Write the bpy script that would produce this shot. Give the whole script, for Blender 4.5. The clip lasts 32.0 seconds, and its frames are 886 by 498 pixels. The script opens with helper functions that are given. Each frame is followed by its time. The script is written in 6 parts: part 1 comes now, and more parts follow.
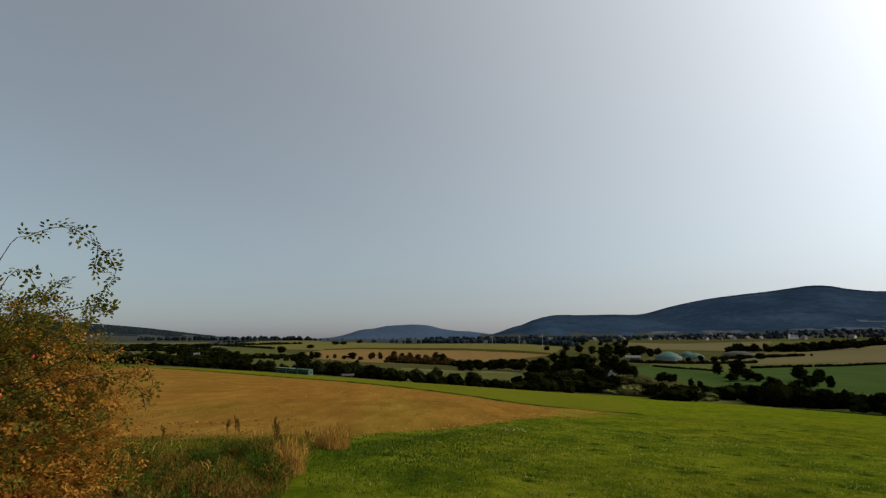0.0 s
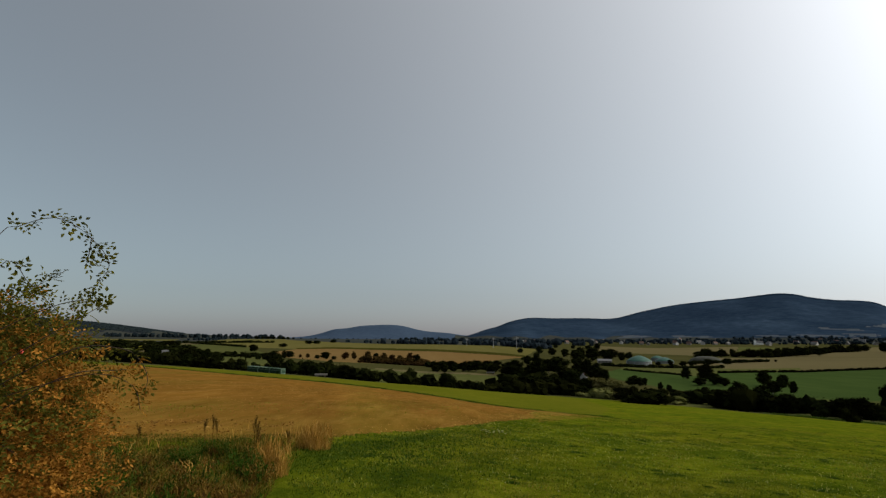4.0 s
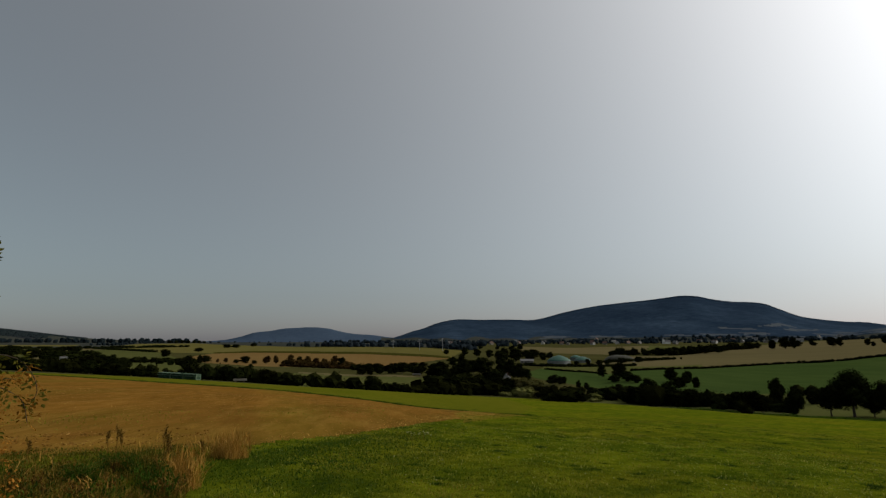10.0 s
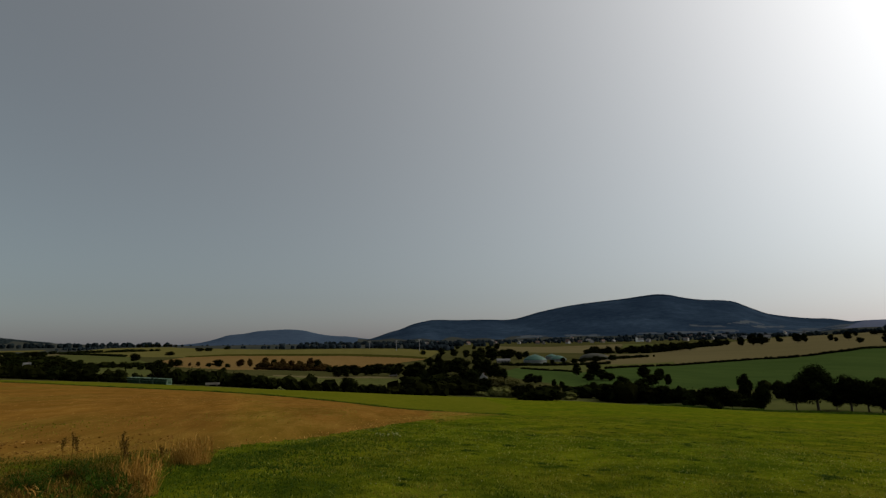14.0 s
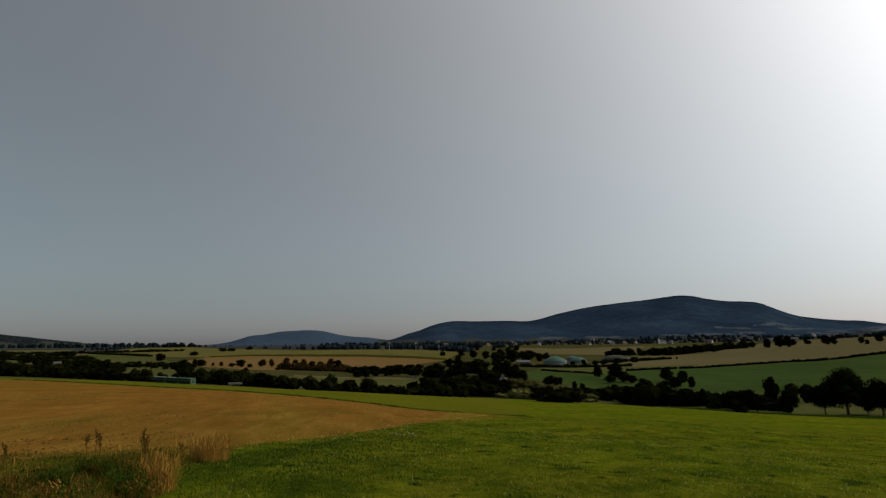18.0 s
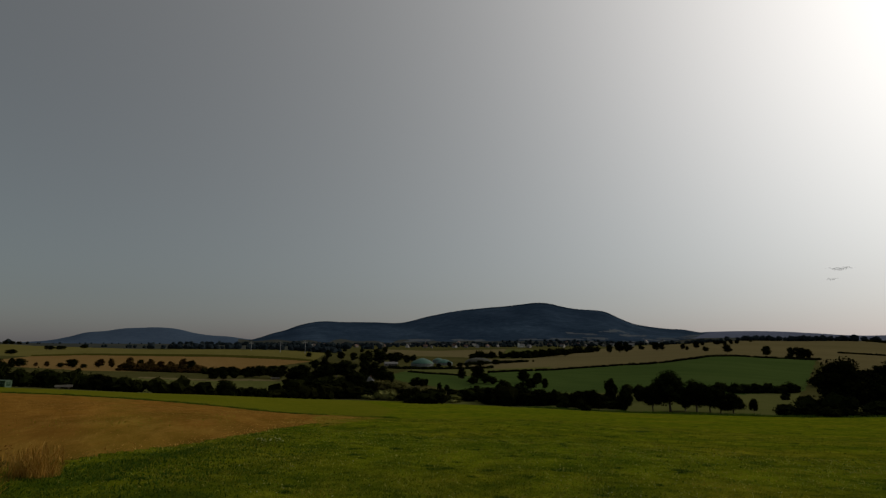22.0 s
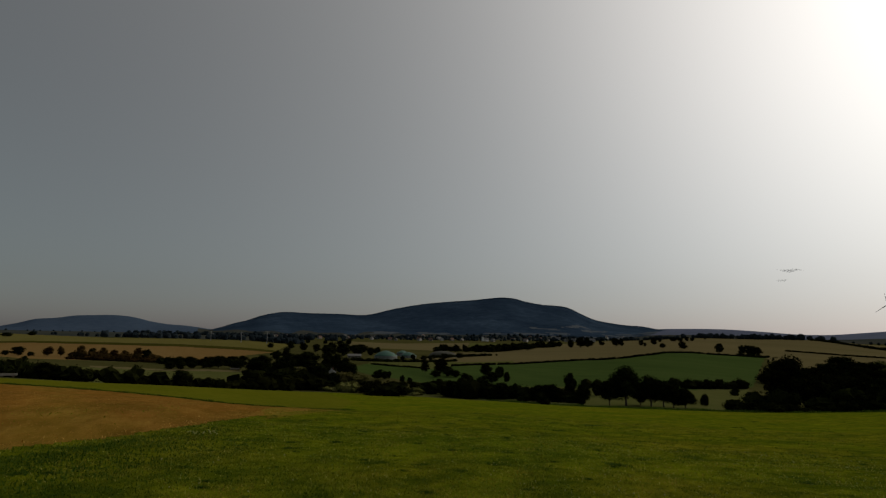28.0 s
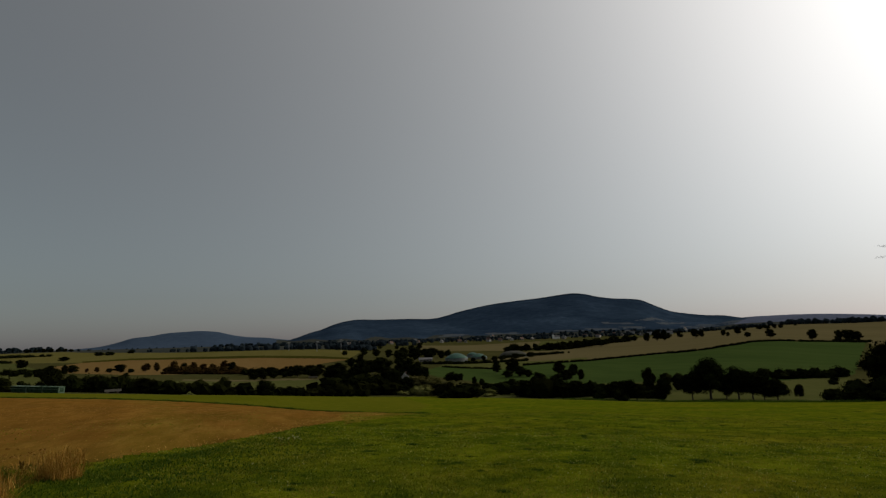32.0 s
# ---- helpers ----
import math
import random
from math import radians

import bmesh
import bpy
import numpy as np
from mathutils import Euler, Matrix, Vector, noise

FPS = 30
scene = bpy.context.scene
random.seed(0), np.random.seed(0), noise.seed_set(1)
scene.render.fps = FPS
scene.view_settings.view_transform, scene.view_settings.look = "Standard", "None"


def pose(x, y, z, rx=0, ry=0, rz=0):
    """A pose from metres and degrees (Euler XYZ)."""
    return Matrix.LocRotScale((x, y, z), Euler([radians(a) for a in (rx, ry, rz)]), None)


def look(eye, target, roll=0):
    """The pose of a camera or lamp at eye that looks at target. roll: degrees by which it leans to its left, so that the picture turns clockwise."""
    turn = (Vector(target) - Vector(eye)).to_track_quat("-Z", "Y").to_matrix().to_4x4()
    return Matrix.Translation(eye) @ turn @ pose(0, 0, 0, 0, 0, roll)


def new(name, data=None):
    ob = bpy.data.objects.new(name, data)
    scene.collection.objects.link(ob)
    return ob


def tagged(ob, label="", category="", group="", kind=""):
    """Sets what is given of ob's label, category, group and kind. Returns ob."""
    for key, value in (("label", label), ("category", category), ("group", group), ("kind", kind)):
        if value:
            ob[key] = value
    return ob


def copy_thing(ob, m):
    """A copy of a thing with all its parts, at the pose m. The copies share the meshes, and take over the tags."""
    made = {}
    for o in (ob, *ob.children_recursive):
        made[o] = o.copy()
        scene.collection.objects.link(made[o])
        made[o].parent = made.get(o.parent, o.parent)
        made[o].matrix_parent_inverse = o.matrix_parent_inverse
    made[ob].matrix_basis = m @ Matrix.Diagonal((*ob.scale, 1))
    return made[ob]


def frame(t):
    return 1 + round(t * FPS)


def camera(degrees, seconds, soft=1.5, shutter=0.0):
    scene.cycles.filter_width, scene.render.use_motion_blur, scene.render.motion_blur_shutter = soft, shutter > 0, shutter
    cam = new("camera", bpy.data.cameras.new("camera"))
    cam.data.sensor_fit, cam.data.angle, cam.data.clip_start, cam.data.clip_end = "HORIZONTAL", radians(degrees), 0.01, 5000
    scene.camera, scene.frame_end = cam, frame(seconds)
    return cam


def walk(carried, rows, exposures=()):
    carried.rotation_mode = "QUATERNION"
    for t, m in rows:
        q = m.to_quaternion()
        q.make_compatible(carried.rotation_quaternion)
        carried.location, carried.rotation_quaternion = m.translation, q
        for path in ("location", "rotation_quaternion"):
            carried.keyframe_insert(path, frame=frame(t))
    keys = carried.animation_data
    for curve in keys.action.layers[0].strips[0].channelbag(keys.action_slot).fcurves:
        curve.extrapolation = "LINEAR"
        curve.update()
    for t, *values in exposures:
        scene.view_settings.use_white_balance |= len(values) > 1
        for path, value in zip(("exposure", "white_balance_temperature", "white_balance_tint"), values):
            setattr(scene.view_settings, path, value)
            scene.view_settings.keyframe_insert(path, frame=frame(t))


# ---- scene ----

# ---- camera and walk ----
# the camera's own exposure and white balance as it pans towards the sun
EXPOSURES = [
    (0, 0.81, 6210, 5), (0.5, 0.77, 6213, 5), (1, 0.67, 6240, 5), (1.5, 0.63, 6260, 5), (2, 0.64, 6261, 5), (2.5, 0.65, 6261, 5),
    (3, 0.66, 6259, 5), (3.5, 0.67, 6259, 5), (5.5, 0.74, 6243, 5), (6, 0.77, 6230, 5), (6.5, 0.80, 6216, 5), (7, 0.82, 6207, 5),
    (7.5, 0.73, 6219, 5), (8, 0.47, 6309, 5), (8.5, 0.32, 6377, 5), (9, 0.26, 6402, 5), (9.5, 0.27, 6408, 5), (10, 0.29, 6409, 5),
    (10.5, 0.34, 6395, 5), (11, 0.38, 6386, 5), (11.5, 0.37, 6382, 5), (12, 0.32, 6393, 5), (12.5, 0.18, 6444, 5), (13, 0.11, 6462, 5),
    (13.5, 0.14, 6463, 5), (14, 0.17, 6458, 5), (14.5, 0.23, 6439, 5), (15, 0.31, 6413, 5), (15.5, 0.38, 6378, 5), (17.5, 0.31, 6387, 5),
    (18, 0.23, 6418, 5), (18.5, 0.21, 6422, 5), (19, 0.19, 6424, 5), (19.5, 0.05, 6481, 5), (20, -0.20, 6583, 5), (20.5, -0.34, 6650, 5),
    (21, -0.41, 6683, 5), (21.5, -0.38, 6686, 5), (22, -0.34, 6679, 5), (22.5, -0.28, 6654, 5), (23, -0.25, 6642, 5), (23.5, -0.31, 6659, 5),
    (24, -0.42, 6695, 5), (24.5, -0.46, 6730, 5), (25, -0.56, 6791, 5), (25.5, -0.64, 6829, 5), (27.5, -0.46, 6772, 5), (28, -0.40, 6748, 5),
    (28.5, -0.37, 6730, 5), (29, -0.35, 6719, 5), (29.5, -0.34, 6707, 5), (30, -0.29, 6679, 5), (30.5, -0.23, 6654, 5), (31, -0.19, 6636, 5),
    (31.5, -0.15, 6621, 5), (32, -0.14, 6616, 5)]
cam = camera(79.84, 32.0, soft=1.3)
walk(cam, [
    (0, pose(-0.000, -0.000, 1.600, 99.400, 0.300, 0.050)),
    (0.5, pose(-0.045, 0.007, 1.603, 99.414, -0.226, -0.228)),
    (1, pose(-0.105, 0.004, 1.606, 99.467, -0.438, -1.677)),
    (1.5, pose(-0.155, 0.031, 1.603, 99.463, -0.367, -2.744)),
    (2, pose(-0.172, 0.033, 1.604, 99.524, -0.511, -2.802)),
    (2.5, pose(-0.183, 0.035, 1.603, 99.433, -0.540, -2.787)),
    (3, pose(-0.185, 0.026, 1.605, 99.374, -0.690, -2.745)),
    (3.5, pose(-0.190, 0.014, 1.602, 99.450, -0.824, -2.748)),
    (5.5, pose(-0.076, 0.052, 1.599, 99.558, 1.280, -1.527)),
    (6, pose(-0.058, 0.046, 1.599, 99.608, 1.574, -0.811)),
    (6.5, pose(-0.055, 0.046, 1.595, 99.623, 1.653, -0.070)),
    (7, pose(-0.060, 0.040, 1.598, 99.661, 1.631, 0.395)),
    (7.5, pose(-0.073, 0.021, 1.600, 99.654, 0.702, -0.369)),
    (8, pose(-0.098, 0.014, 1.600, 99.728, 0.048, -5.233)),
    (8.5, pose(-0.128, 0.023, 1.600, 99.775, -0.069, -8.841)),
    (9, pose(-0.148, 0.031, 1.604, 99.758, -0.003, -10.117)),
    (9.5, pose(-0.159, 0.049, 1.600, 99.821, 0.061, -10.414)),
    (10, pose(-0.176, 0.066, 1.597, 99.753, -0.015, -10.506)),
    (10.5, pose(-0.171, 0.053, 1.599, 99.791, -0.169, -9.774)),
    (11, pose(-0.172, 0.055, 1.600, 99.757, -0.330, -9.330)),
    (11.5, pose(-0.175, 0.067, 1.605, 99.722, -0.536, -9.183)),
    (12, pose(-0.163, 0.052, 1.609, 99.880, -0.645, -9.784)),
    (12.5, pose(-0.139, 0.042, 1.611, 99.751, -0.535, -12.459)),
    (13, pose(-0.083, 0.037, 1.602, 99.725, -0.213, -13.333)),
    (13.5, pose(-0.033, 0.061, 1.598, 99.823, 0.205, -13.311)),
    (14, pose(0.001, 0.042, 1.588, 99.800, 0.672, -12.964)),
    (14.5, pose(0.006, 0.031, 1.585, 99.832, 1.178, -11.886)),
    (15, pose(0.008, 0.026, 1.588, 99.862, 1.827, -10.418)),
    (15.5, pose(0.020, -0.004, 1.594, 99.917, 1.767, -8.543)),
    (17.5, pose(0.094, -0.012, 1.577, 99.976, 0.871, -9.184)),
    (18, pose(0.089, -0.001, 1.573, 99.943, 0.471, -10.883)),
    (18.5, pose(0.078, 0.001, 1.571, 99.966, 0.321, -11.105)),
    (19, pose(0.063, -0.000, 1.568, 99.989, 0.195, -11.266)),
    (19.5, pose(0.023, 0.051, 1.570, 100.059, -0.465, -14.385)),
    (20, pose(-0.034, 0.053, 1.577, 100.113, 0.320, -19.603)),
    (20.5, pose(-0.048, 0.089, 1.579, 100.138, 0.106, -23.176)),
    (21, pose(-0.044, 0.119, 1.572, 100.129, -0.150, -24.929)),
    (21.5, pose(-0.052, 0.131, 1.570, 100.153, -0.193, -25.099)),
    (22, pose(-0.068, 0.137, 1.572, 100.100, -0.391, -24.801)),
    (22.5, pose(-0.073, 0.151, 1.568, 100.081, -0.378, -23.480)),
    (23, pose(-0.051, 0.129, 1.578, 100.156, -0.025, -22.777)),
    (23.5, pose(0.001, 0.088, 1.578, 99.839, -0.008, -23.667)),
    (24, pose(0.094, 0.042, 1.572, 99.768, -0.464, -25.656)),
    (24.5, pose(0.156, -0.053, 1.583, 99.454, -1.097, -27.582)),
    (25, pose(0.188, -0.071, 1.594, 99.383, -1.363, -30.852)),
    (25.5, pose(0.250, -0.027, 1.585, 99.507, -1.881, -32.931)),
    (27.5, pose(0.390, 0.019, 1.581, 99.501, -1.798, -29.886)),
    (28, pose(0.406, 0.017, 1.586, 99.424, -1.270, -28.551)),
    (28.5, pose(0.406, 0.004, 1.577, 99.422, -0.982, -27.580)),
    (29, pose(0.397, -0.011, 1.581, 99.424, -0.772, -26.935)),
    (29.5, pose(0.396, -0.032, 1.576, 99.467, -0.191, -26.233)),
    (30, pose(0.395, -0.052, 1.591, 99.526, 0.409, -24.643)),
    (30.5, pose(0.393, -0.067, 1.600, 99.538, 0.548, -23.286)),
    (31, pose(0.390, -0.081, 1.585, 99.567, 1.017, -22.297)),
    (31.5, pose(0.391, -0.087, 1.597, 99.571, 1.178, -21.445)),
    (32, pose(0.392, -0.092, 1.586, 99.578, 1.470, -21.161)),
], exposures=EXPOSURES)

# ---- sky and sun ----
SUN_BEARING, SUN_HEIGHT = 90.0, 32.0      # degrees clockwise from +y, degrees above the horizon
world = bpy.data.worlds.new("sky")
scene.world = world
world.use_nodes = True
wn, wl = world.node_tree.nodes, world.node_tree.links
wn.clear()
sky = wn.new("ShaderNodeTexSky")
sky.sky_type, sky.sun_disc = "NISHITA", False
sky.sun_elevation, sky.sun_rotation = radians(SUN_HEIGHT), radians(SUN_BEARING)
sky.air_density, sky.dust_density, sky.ozone_density, sky.altitude = 1.0, 0.7, 1.0, 200
clear = wn.new("ShaderNodeHueSaturation")
clear.inputs["Saturation"].default_value, clear.inputs["Value"].default_value = 0.63, 0.035
wl.new(sky.outputs[0], clear.inputs["Color"])
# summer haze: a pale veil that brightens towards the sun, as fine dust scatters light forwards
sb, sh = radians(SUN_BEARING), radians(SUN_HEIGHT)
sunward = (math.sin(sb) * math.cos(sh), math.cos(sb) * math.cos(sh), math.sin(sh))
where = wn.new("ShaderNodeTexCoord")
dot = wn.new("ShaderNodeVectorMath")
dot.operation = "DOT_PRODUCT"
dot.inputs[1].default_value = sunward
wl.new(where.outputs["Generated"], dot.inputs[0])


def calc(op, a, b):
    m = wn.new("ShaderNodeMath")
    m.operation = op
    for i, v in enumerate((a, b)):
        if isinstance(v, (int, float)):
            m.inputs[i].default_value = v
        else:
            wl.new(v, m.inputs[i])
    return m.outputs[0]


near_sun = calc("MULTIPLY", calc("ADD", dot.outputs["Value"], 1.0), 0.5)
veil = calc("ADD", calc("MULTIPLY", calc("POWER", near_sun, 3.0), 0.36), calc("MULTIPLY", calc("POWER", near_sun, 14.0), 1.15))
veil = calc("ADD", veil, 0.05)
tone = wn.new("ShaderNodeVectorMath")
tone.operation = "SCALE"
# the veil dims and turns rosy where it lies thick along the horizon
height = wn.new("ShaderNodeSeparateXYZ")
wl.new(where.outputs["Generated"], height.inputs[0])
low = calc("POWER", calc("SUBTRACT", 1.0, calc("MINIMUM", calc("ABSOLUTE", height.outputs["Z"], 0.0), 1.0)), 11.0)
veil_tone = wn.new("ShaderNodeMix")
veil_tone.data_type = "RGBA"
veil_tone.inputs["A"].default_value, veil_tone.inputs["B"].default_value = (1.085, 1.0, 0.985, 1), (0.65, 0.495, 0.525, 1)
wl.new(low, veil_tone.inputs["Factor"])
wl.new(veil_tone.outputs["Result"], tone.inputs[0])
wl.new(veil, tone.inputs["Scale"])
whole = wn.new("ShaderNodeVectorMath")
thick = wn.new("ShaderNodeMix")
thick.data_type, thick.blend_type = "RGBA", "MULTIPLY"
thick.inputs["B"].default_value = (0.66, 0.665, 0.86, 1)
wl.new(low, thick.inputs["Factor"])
blue = wn.new("ShaderNodeMix")
blue.data_type, blue.blend_type = "RGBA", "MULTIPLY"
blue.inputs["Factor"].default_value, blue.inputs["B"].default_value = 1.0, (0.94, 1.02, 0.985, 1)
wl.new(clear.outputs[0], blue.inputs["A"])
wl.new(blue.outputs["Result"], thick.inputs["A"])
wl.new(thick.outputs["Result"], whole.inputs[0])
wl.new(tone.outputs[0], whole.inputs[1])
back = wn.new("ShaderNodeBackground")
back.inputs["Strength"].default_value = 1.0
wout = wn.new("ShaderNodeOutputWorld")
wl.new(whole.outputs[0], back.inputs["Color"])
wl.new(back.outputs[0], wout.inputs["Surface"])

sun_data = bpy.data.lights.new("sun", "SUN")
sun_data.energy, sun_data.angle, sun_data.color = 1.3, radians(1.0), (1.0, 0.86, 0.66)
sun = new("sun", sun_data)
sun.matrix_world = look(Vector(sunward) * 60, (0, 0, 0))

# ---- materials ----
def make(name, rough=0.8, spec=0.3):
    m = bpy.data.materials.new(name)
    m.use_nodes = True
    b = m.node_tree.nodes["Principled BSDF"]
    b.inputs["Roughness"].default_value = rough
    b.inputs["Specular IOR Level"].default_value = spec
    return m, m.node_tree.nodes, m.node_tree.links, b


def noise_ramp(n, l, coord, scale, detail, stops, rough=0.6):
    tex = n.new("ShaderNodeTexNoise")
    tex.inputs["Scale"].default_value, tex.inputs["Detail"].default_value = scale, detail
    tex.inputs["Roughness"].default_value = rough
    l.new(coord, tex.inputs["Vector"])
    ramp = n.new("ShaderNodeValToRGB")
    for i, (at, col) in enumerate(stops):
        e = ramp.color_ramp.elements[i] if i < 2 else ramp.color_ramp.elements.new(at)
        e.position, e.color = at, (*col, 1)
    l.new(tex.outputs["Fac"], ramp.inputs["Fac"])
    return ramp.outputs["Color"], tex.outputs["Fac"]


def mix(n, l, a, b, fac, mode="MIX"):
    m = n.new("ShaderNodeMix")
    m.data_type, m.blend_type = "RGBA", mode
    for sock, v in ((m.inputs["A"], a), (m.inputs["B"], b), (m.inputs["Factor"], fac)):
        if isinstance(v, (int, float)):
            sock.default_value = v
        elif isinstance(v, tuple):
            sock.default_value = (*v, 1)
        else:
            l.new(v, sock)
    return m.outputs["Result"]


def bump(n, l, bsdf, height, strength, distance):
    b = n.new("ShaderNodeBump")
    b.inputs["Strength"].default_value, b.inputs["Distance"].default_value = strength, distance
    l.new(height, b.inputs["Height"])
    l.new(b.outputs["Normal"], bsdf.inputs["Normal"])


def soil(name, broad, fine, broad_scale, fine_scale, stretch=(1, 1, 1), turn=0.0, bump_size=0.05, share=0.5, rough=0.9, clumps=None):
    """A field: broad patches and fine grain, drawn out along the rows where it was worked."""
    m, n, l, b = make(name, rough, 0.0)
    geo = n.new("ShaderNodeTexCoord")
    mp = n.new("ShaderNodeMapping")
    mp.inputs["Rotation"].default_value = (0, 0, radians(turn))
    mp.inputs["Scale"].default_value = stretch
    l.new(geo.outputs["Object"], mp.inputs["Vector"])
    c1, _ = noise_ramp(n, l, mp.outputs["Vector"], broad_scale, 5, broad)
    c2, h = noise_ramp(n, l, mp.outputs["Vector"], fine_scale, 8, fine, 0.75)
    colour = mix(n, l, c1, c2, share)
    if clumps:
        # thinner and thicker growth in clumps of about a step across
        c3, h3 = noise_ramp(n, l, mp.outputs["Vector"], clumps[0], 4, [(0.34, clumps[1]), (0.5, (1, 1, 1)), (0.66, clumps[2])], 0.7)
        colour = mix(n, l, colour, c3, 1.0, "MULTIPLY")
    l.new(colour, b.inputs["Base Color"])
    bump(n, l, b, h, 0.9, bump_size)
    return m


M_MEADOW = soil("meadow_turf", [(0.34, (0.050, 0.080, 0.0032)), (0.5, (0.082, 0.100, 0.0045)), (0.66, (0.126, 0.114, 0.008))],
                [(0.3, (0.026, 0.040, 0.0026)), (0.5, (0.082, 0.100, 0.005)), (0.72, (0.148, 0.146, 0.013))], 0.13, 3.0, bump_size=0.12,
                clumps=(0.75, (0.58, 0.69, 0.72), (1.36, 1.31, 1.18)))
M_STUBBLE = soil("stubble_soil", [(0.34, (0.136, 0.066, 0.011)), (0.5, (0.168, 0.085, 0.015)), (0.62, (0.124, 0.092, 0.012)), (0.74, (0.182, 0.100, 0.020))],
                 [(0.3, (0.082, 0.039, 0.007)), (0.5, (0.160, 0.081, 0.015)), (0.75, (0.30, 0.175, 0.040))], 0.13, 1.6, (1, 0.2, 1), 127, 0.05,
                 clumps=(0.42, (0.84, 0.86, 0.87), (1.16, 1.15, 1.12)))
M_THIN = soil("thin_stubble", [(0.34, (0.105, 0.080, 0.010)), (0.5, (0.150, 0.098, 0.014)), (0.66, (0.098, 0.100, 0.008))],
              [(0.3, (0.075, 0.056, 0.007)), (0.5, (0.130, 0.100, 0.012)), (0.75, (0.22, 0.160, 0.030))], 0.16, 1.1, (1, 0.2, 1), 127, 0.05)
M_STRIP = soil("strip_turf", [(0.3, (0.070, 0.083, 0.005)), (0.7, (0.104, 0.106, 0.008))],
               [(0.3, (0.060, 0.068, 0.005)), (0.7, (0.114, 0.112, 0.010))], 0.06, 0.8, (1, 0.3, 1), 127)
M_VALLEY = soil("valley_grass", [(0.35, (0.034, 0.036, 0.010)), (0.65, (0.066, 0.062, 0.022))],
                [(0.3, (0.026, 0.028, 0.008)), (0.7, (0.070, 0.066, 0.024))], 0.012, 0.15)
M_PASTURE = soil("pasture", [(0.35, (0.054, 0.064, 0.017)), (0.65, (0.082, 0.085, 0.027))],
                 [(0.3, (0.046, 0.054, 0.014)), (0.7, (0.088, 0.090, 0.030))], 0.012, 0.15)
M_MARGIN = soil("unmown_margin", [(0.35, (0.028, 0.030, 0.006)), (0.65, (0.044, 0.042, 0.009))],
                [(0.3, (0.022, 0.023, 0.005)), (0.7, (0.050, 0.046, 0.011))], 0.012, 0.15)
M_YELLOW = soil("ripe_field", [(0.35, (0.092, 0.084, 0.022)), (0.7, (0.116, 0.102, 0.032))],
                [(0.3, (0.082, 0.074, 0.020)), (0.7, (0.118, 0.104, 0.033))], 0.006, 0.05, (1, 0.1, 1), 80)
M_BROWN = soil("mown_field", [(0.35, (0.13, 0.078, 0.022)), (0.7, (0.155, 0.098, 0.030))],
               [(0.3, (0.12, 0.074, 0.028)), (0.7, (0.17, 0.115, 0.05))], 0.008, 0.05, (1, 0.1, 1), 80)
M_GREEN = soil("beet_field", [(0.3, (0.030, 0.051, 0.013)), (0.55, (0.042, 0.066, 0.016)), (0.72, (0.062, 0.080, 0.024))],
               [(0.3, (0.026, 0.046, 0.012)), (0.7, (0.050, 0.074, 0.020))], 0.014, 0.12, (1, 0.22, 1), 60)
M_TAN = soil("harvested_field", [(0.35, (0.092, 0.079, 0.035)), (0.7, (0.126, 0.106, 0.049))],
             [(0.3, (0.076, 0.064, 0.029)), (0.7, (0.122, 0.102, 0.049))], 0.008, 0.06, (1, 0.12, 1), 75)
# the blue of distance haze is mixed into the main hill's forest colour
M_FOREST_HAZED = soil("main_hill_haze_tint", [(0.35, (0.019, 0.033, 0.056)), (0.7, (0.026, 0.043, 0.069))],
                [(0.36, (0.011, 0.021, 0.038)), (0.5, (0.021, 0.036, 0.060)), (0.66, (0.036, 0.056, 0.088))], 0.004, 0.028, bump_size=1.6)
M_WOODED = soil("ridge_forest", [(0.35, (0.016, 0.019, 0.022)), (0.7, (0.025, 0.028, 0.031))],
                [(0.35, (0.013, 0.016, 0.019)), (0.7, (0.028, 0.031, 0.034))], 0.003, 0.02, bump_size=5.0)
# meadow colour paled to grey-blue to carry the distance haze
M_GLADE_HAZED = soil("hill_meadow_haze_tint", [(0.35, (0.048, 0.060, 0.074)), (0.7, (0.076, 0.086, 0.096))],
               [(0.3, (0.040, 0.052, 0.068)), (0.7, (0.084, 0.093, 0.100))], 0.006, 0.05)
# far hill: blue air haze is part of the base colour
M_FARHILL_HAZED = soil("far_hill_blue_haze", [(0.35, (0.038, 0.058, 0.092)), (0.7, (0.048, 0.07, 0.105))],
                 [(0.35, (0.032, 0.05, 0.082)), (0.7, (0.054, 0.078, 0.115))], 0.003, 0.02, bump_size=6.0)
# lavender haze over the right ridge is painted in as its colour
M_HAZE_RIDGE = soil("ridge_haze_tint", [(0.35, (0.078, 0.09, 0.135)), (0.7, (0.10, 0.115, 0.165))],
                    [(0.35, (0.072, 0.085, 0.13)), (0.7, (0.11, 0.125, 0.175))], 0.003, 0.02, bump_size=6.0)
M_PLAIN = soil("far_plain", [(0.35, (0.026, 0.032, 0.030)), (0.55, (0.046, 0.049, 0.040)), (0.75, (0.021, 0.027, 0.027))],
               [(0.3, (0.024, 0.029, 0.026)), (0.7, (0.046, 0.047, 0.040))], 0.004, 0.03, (1, 0.3, 1), 85)


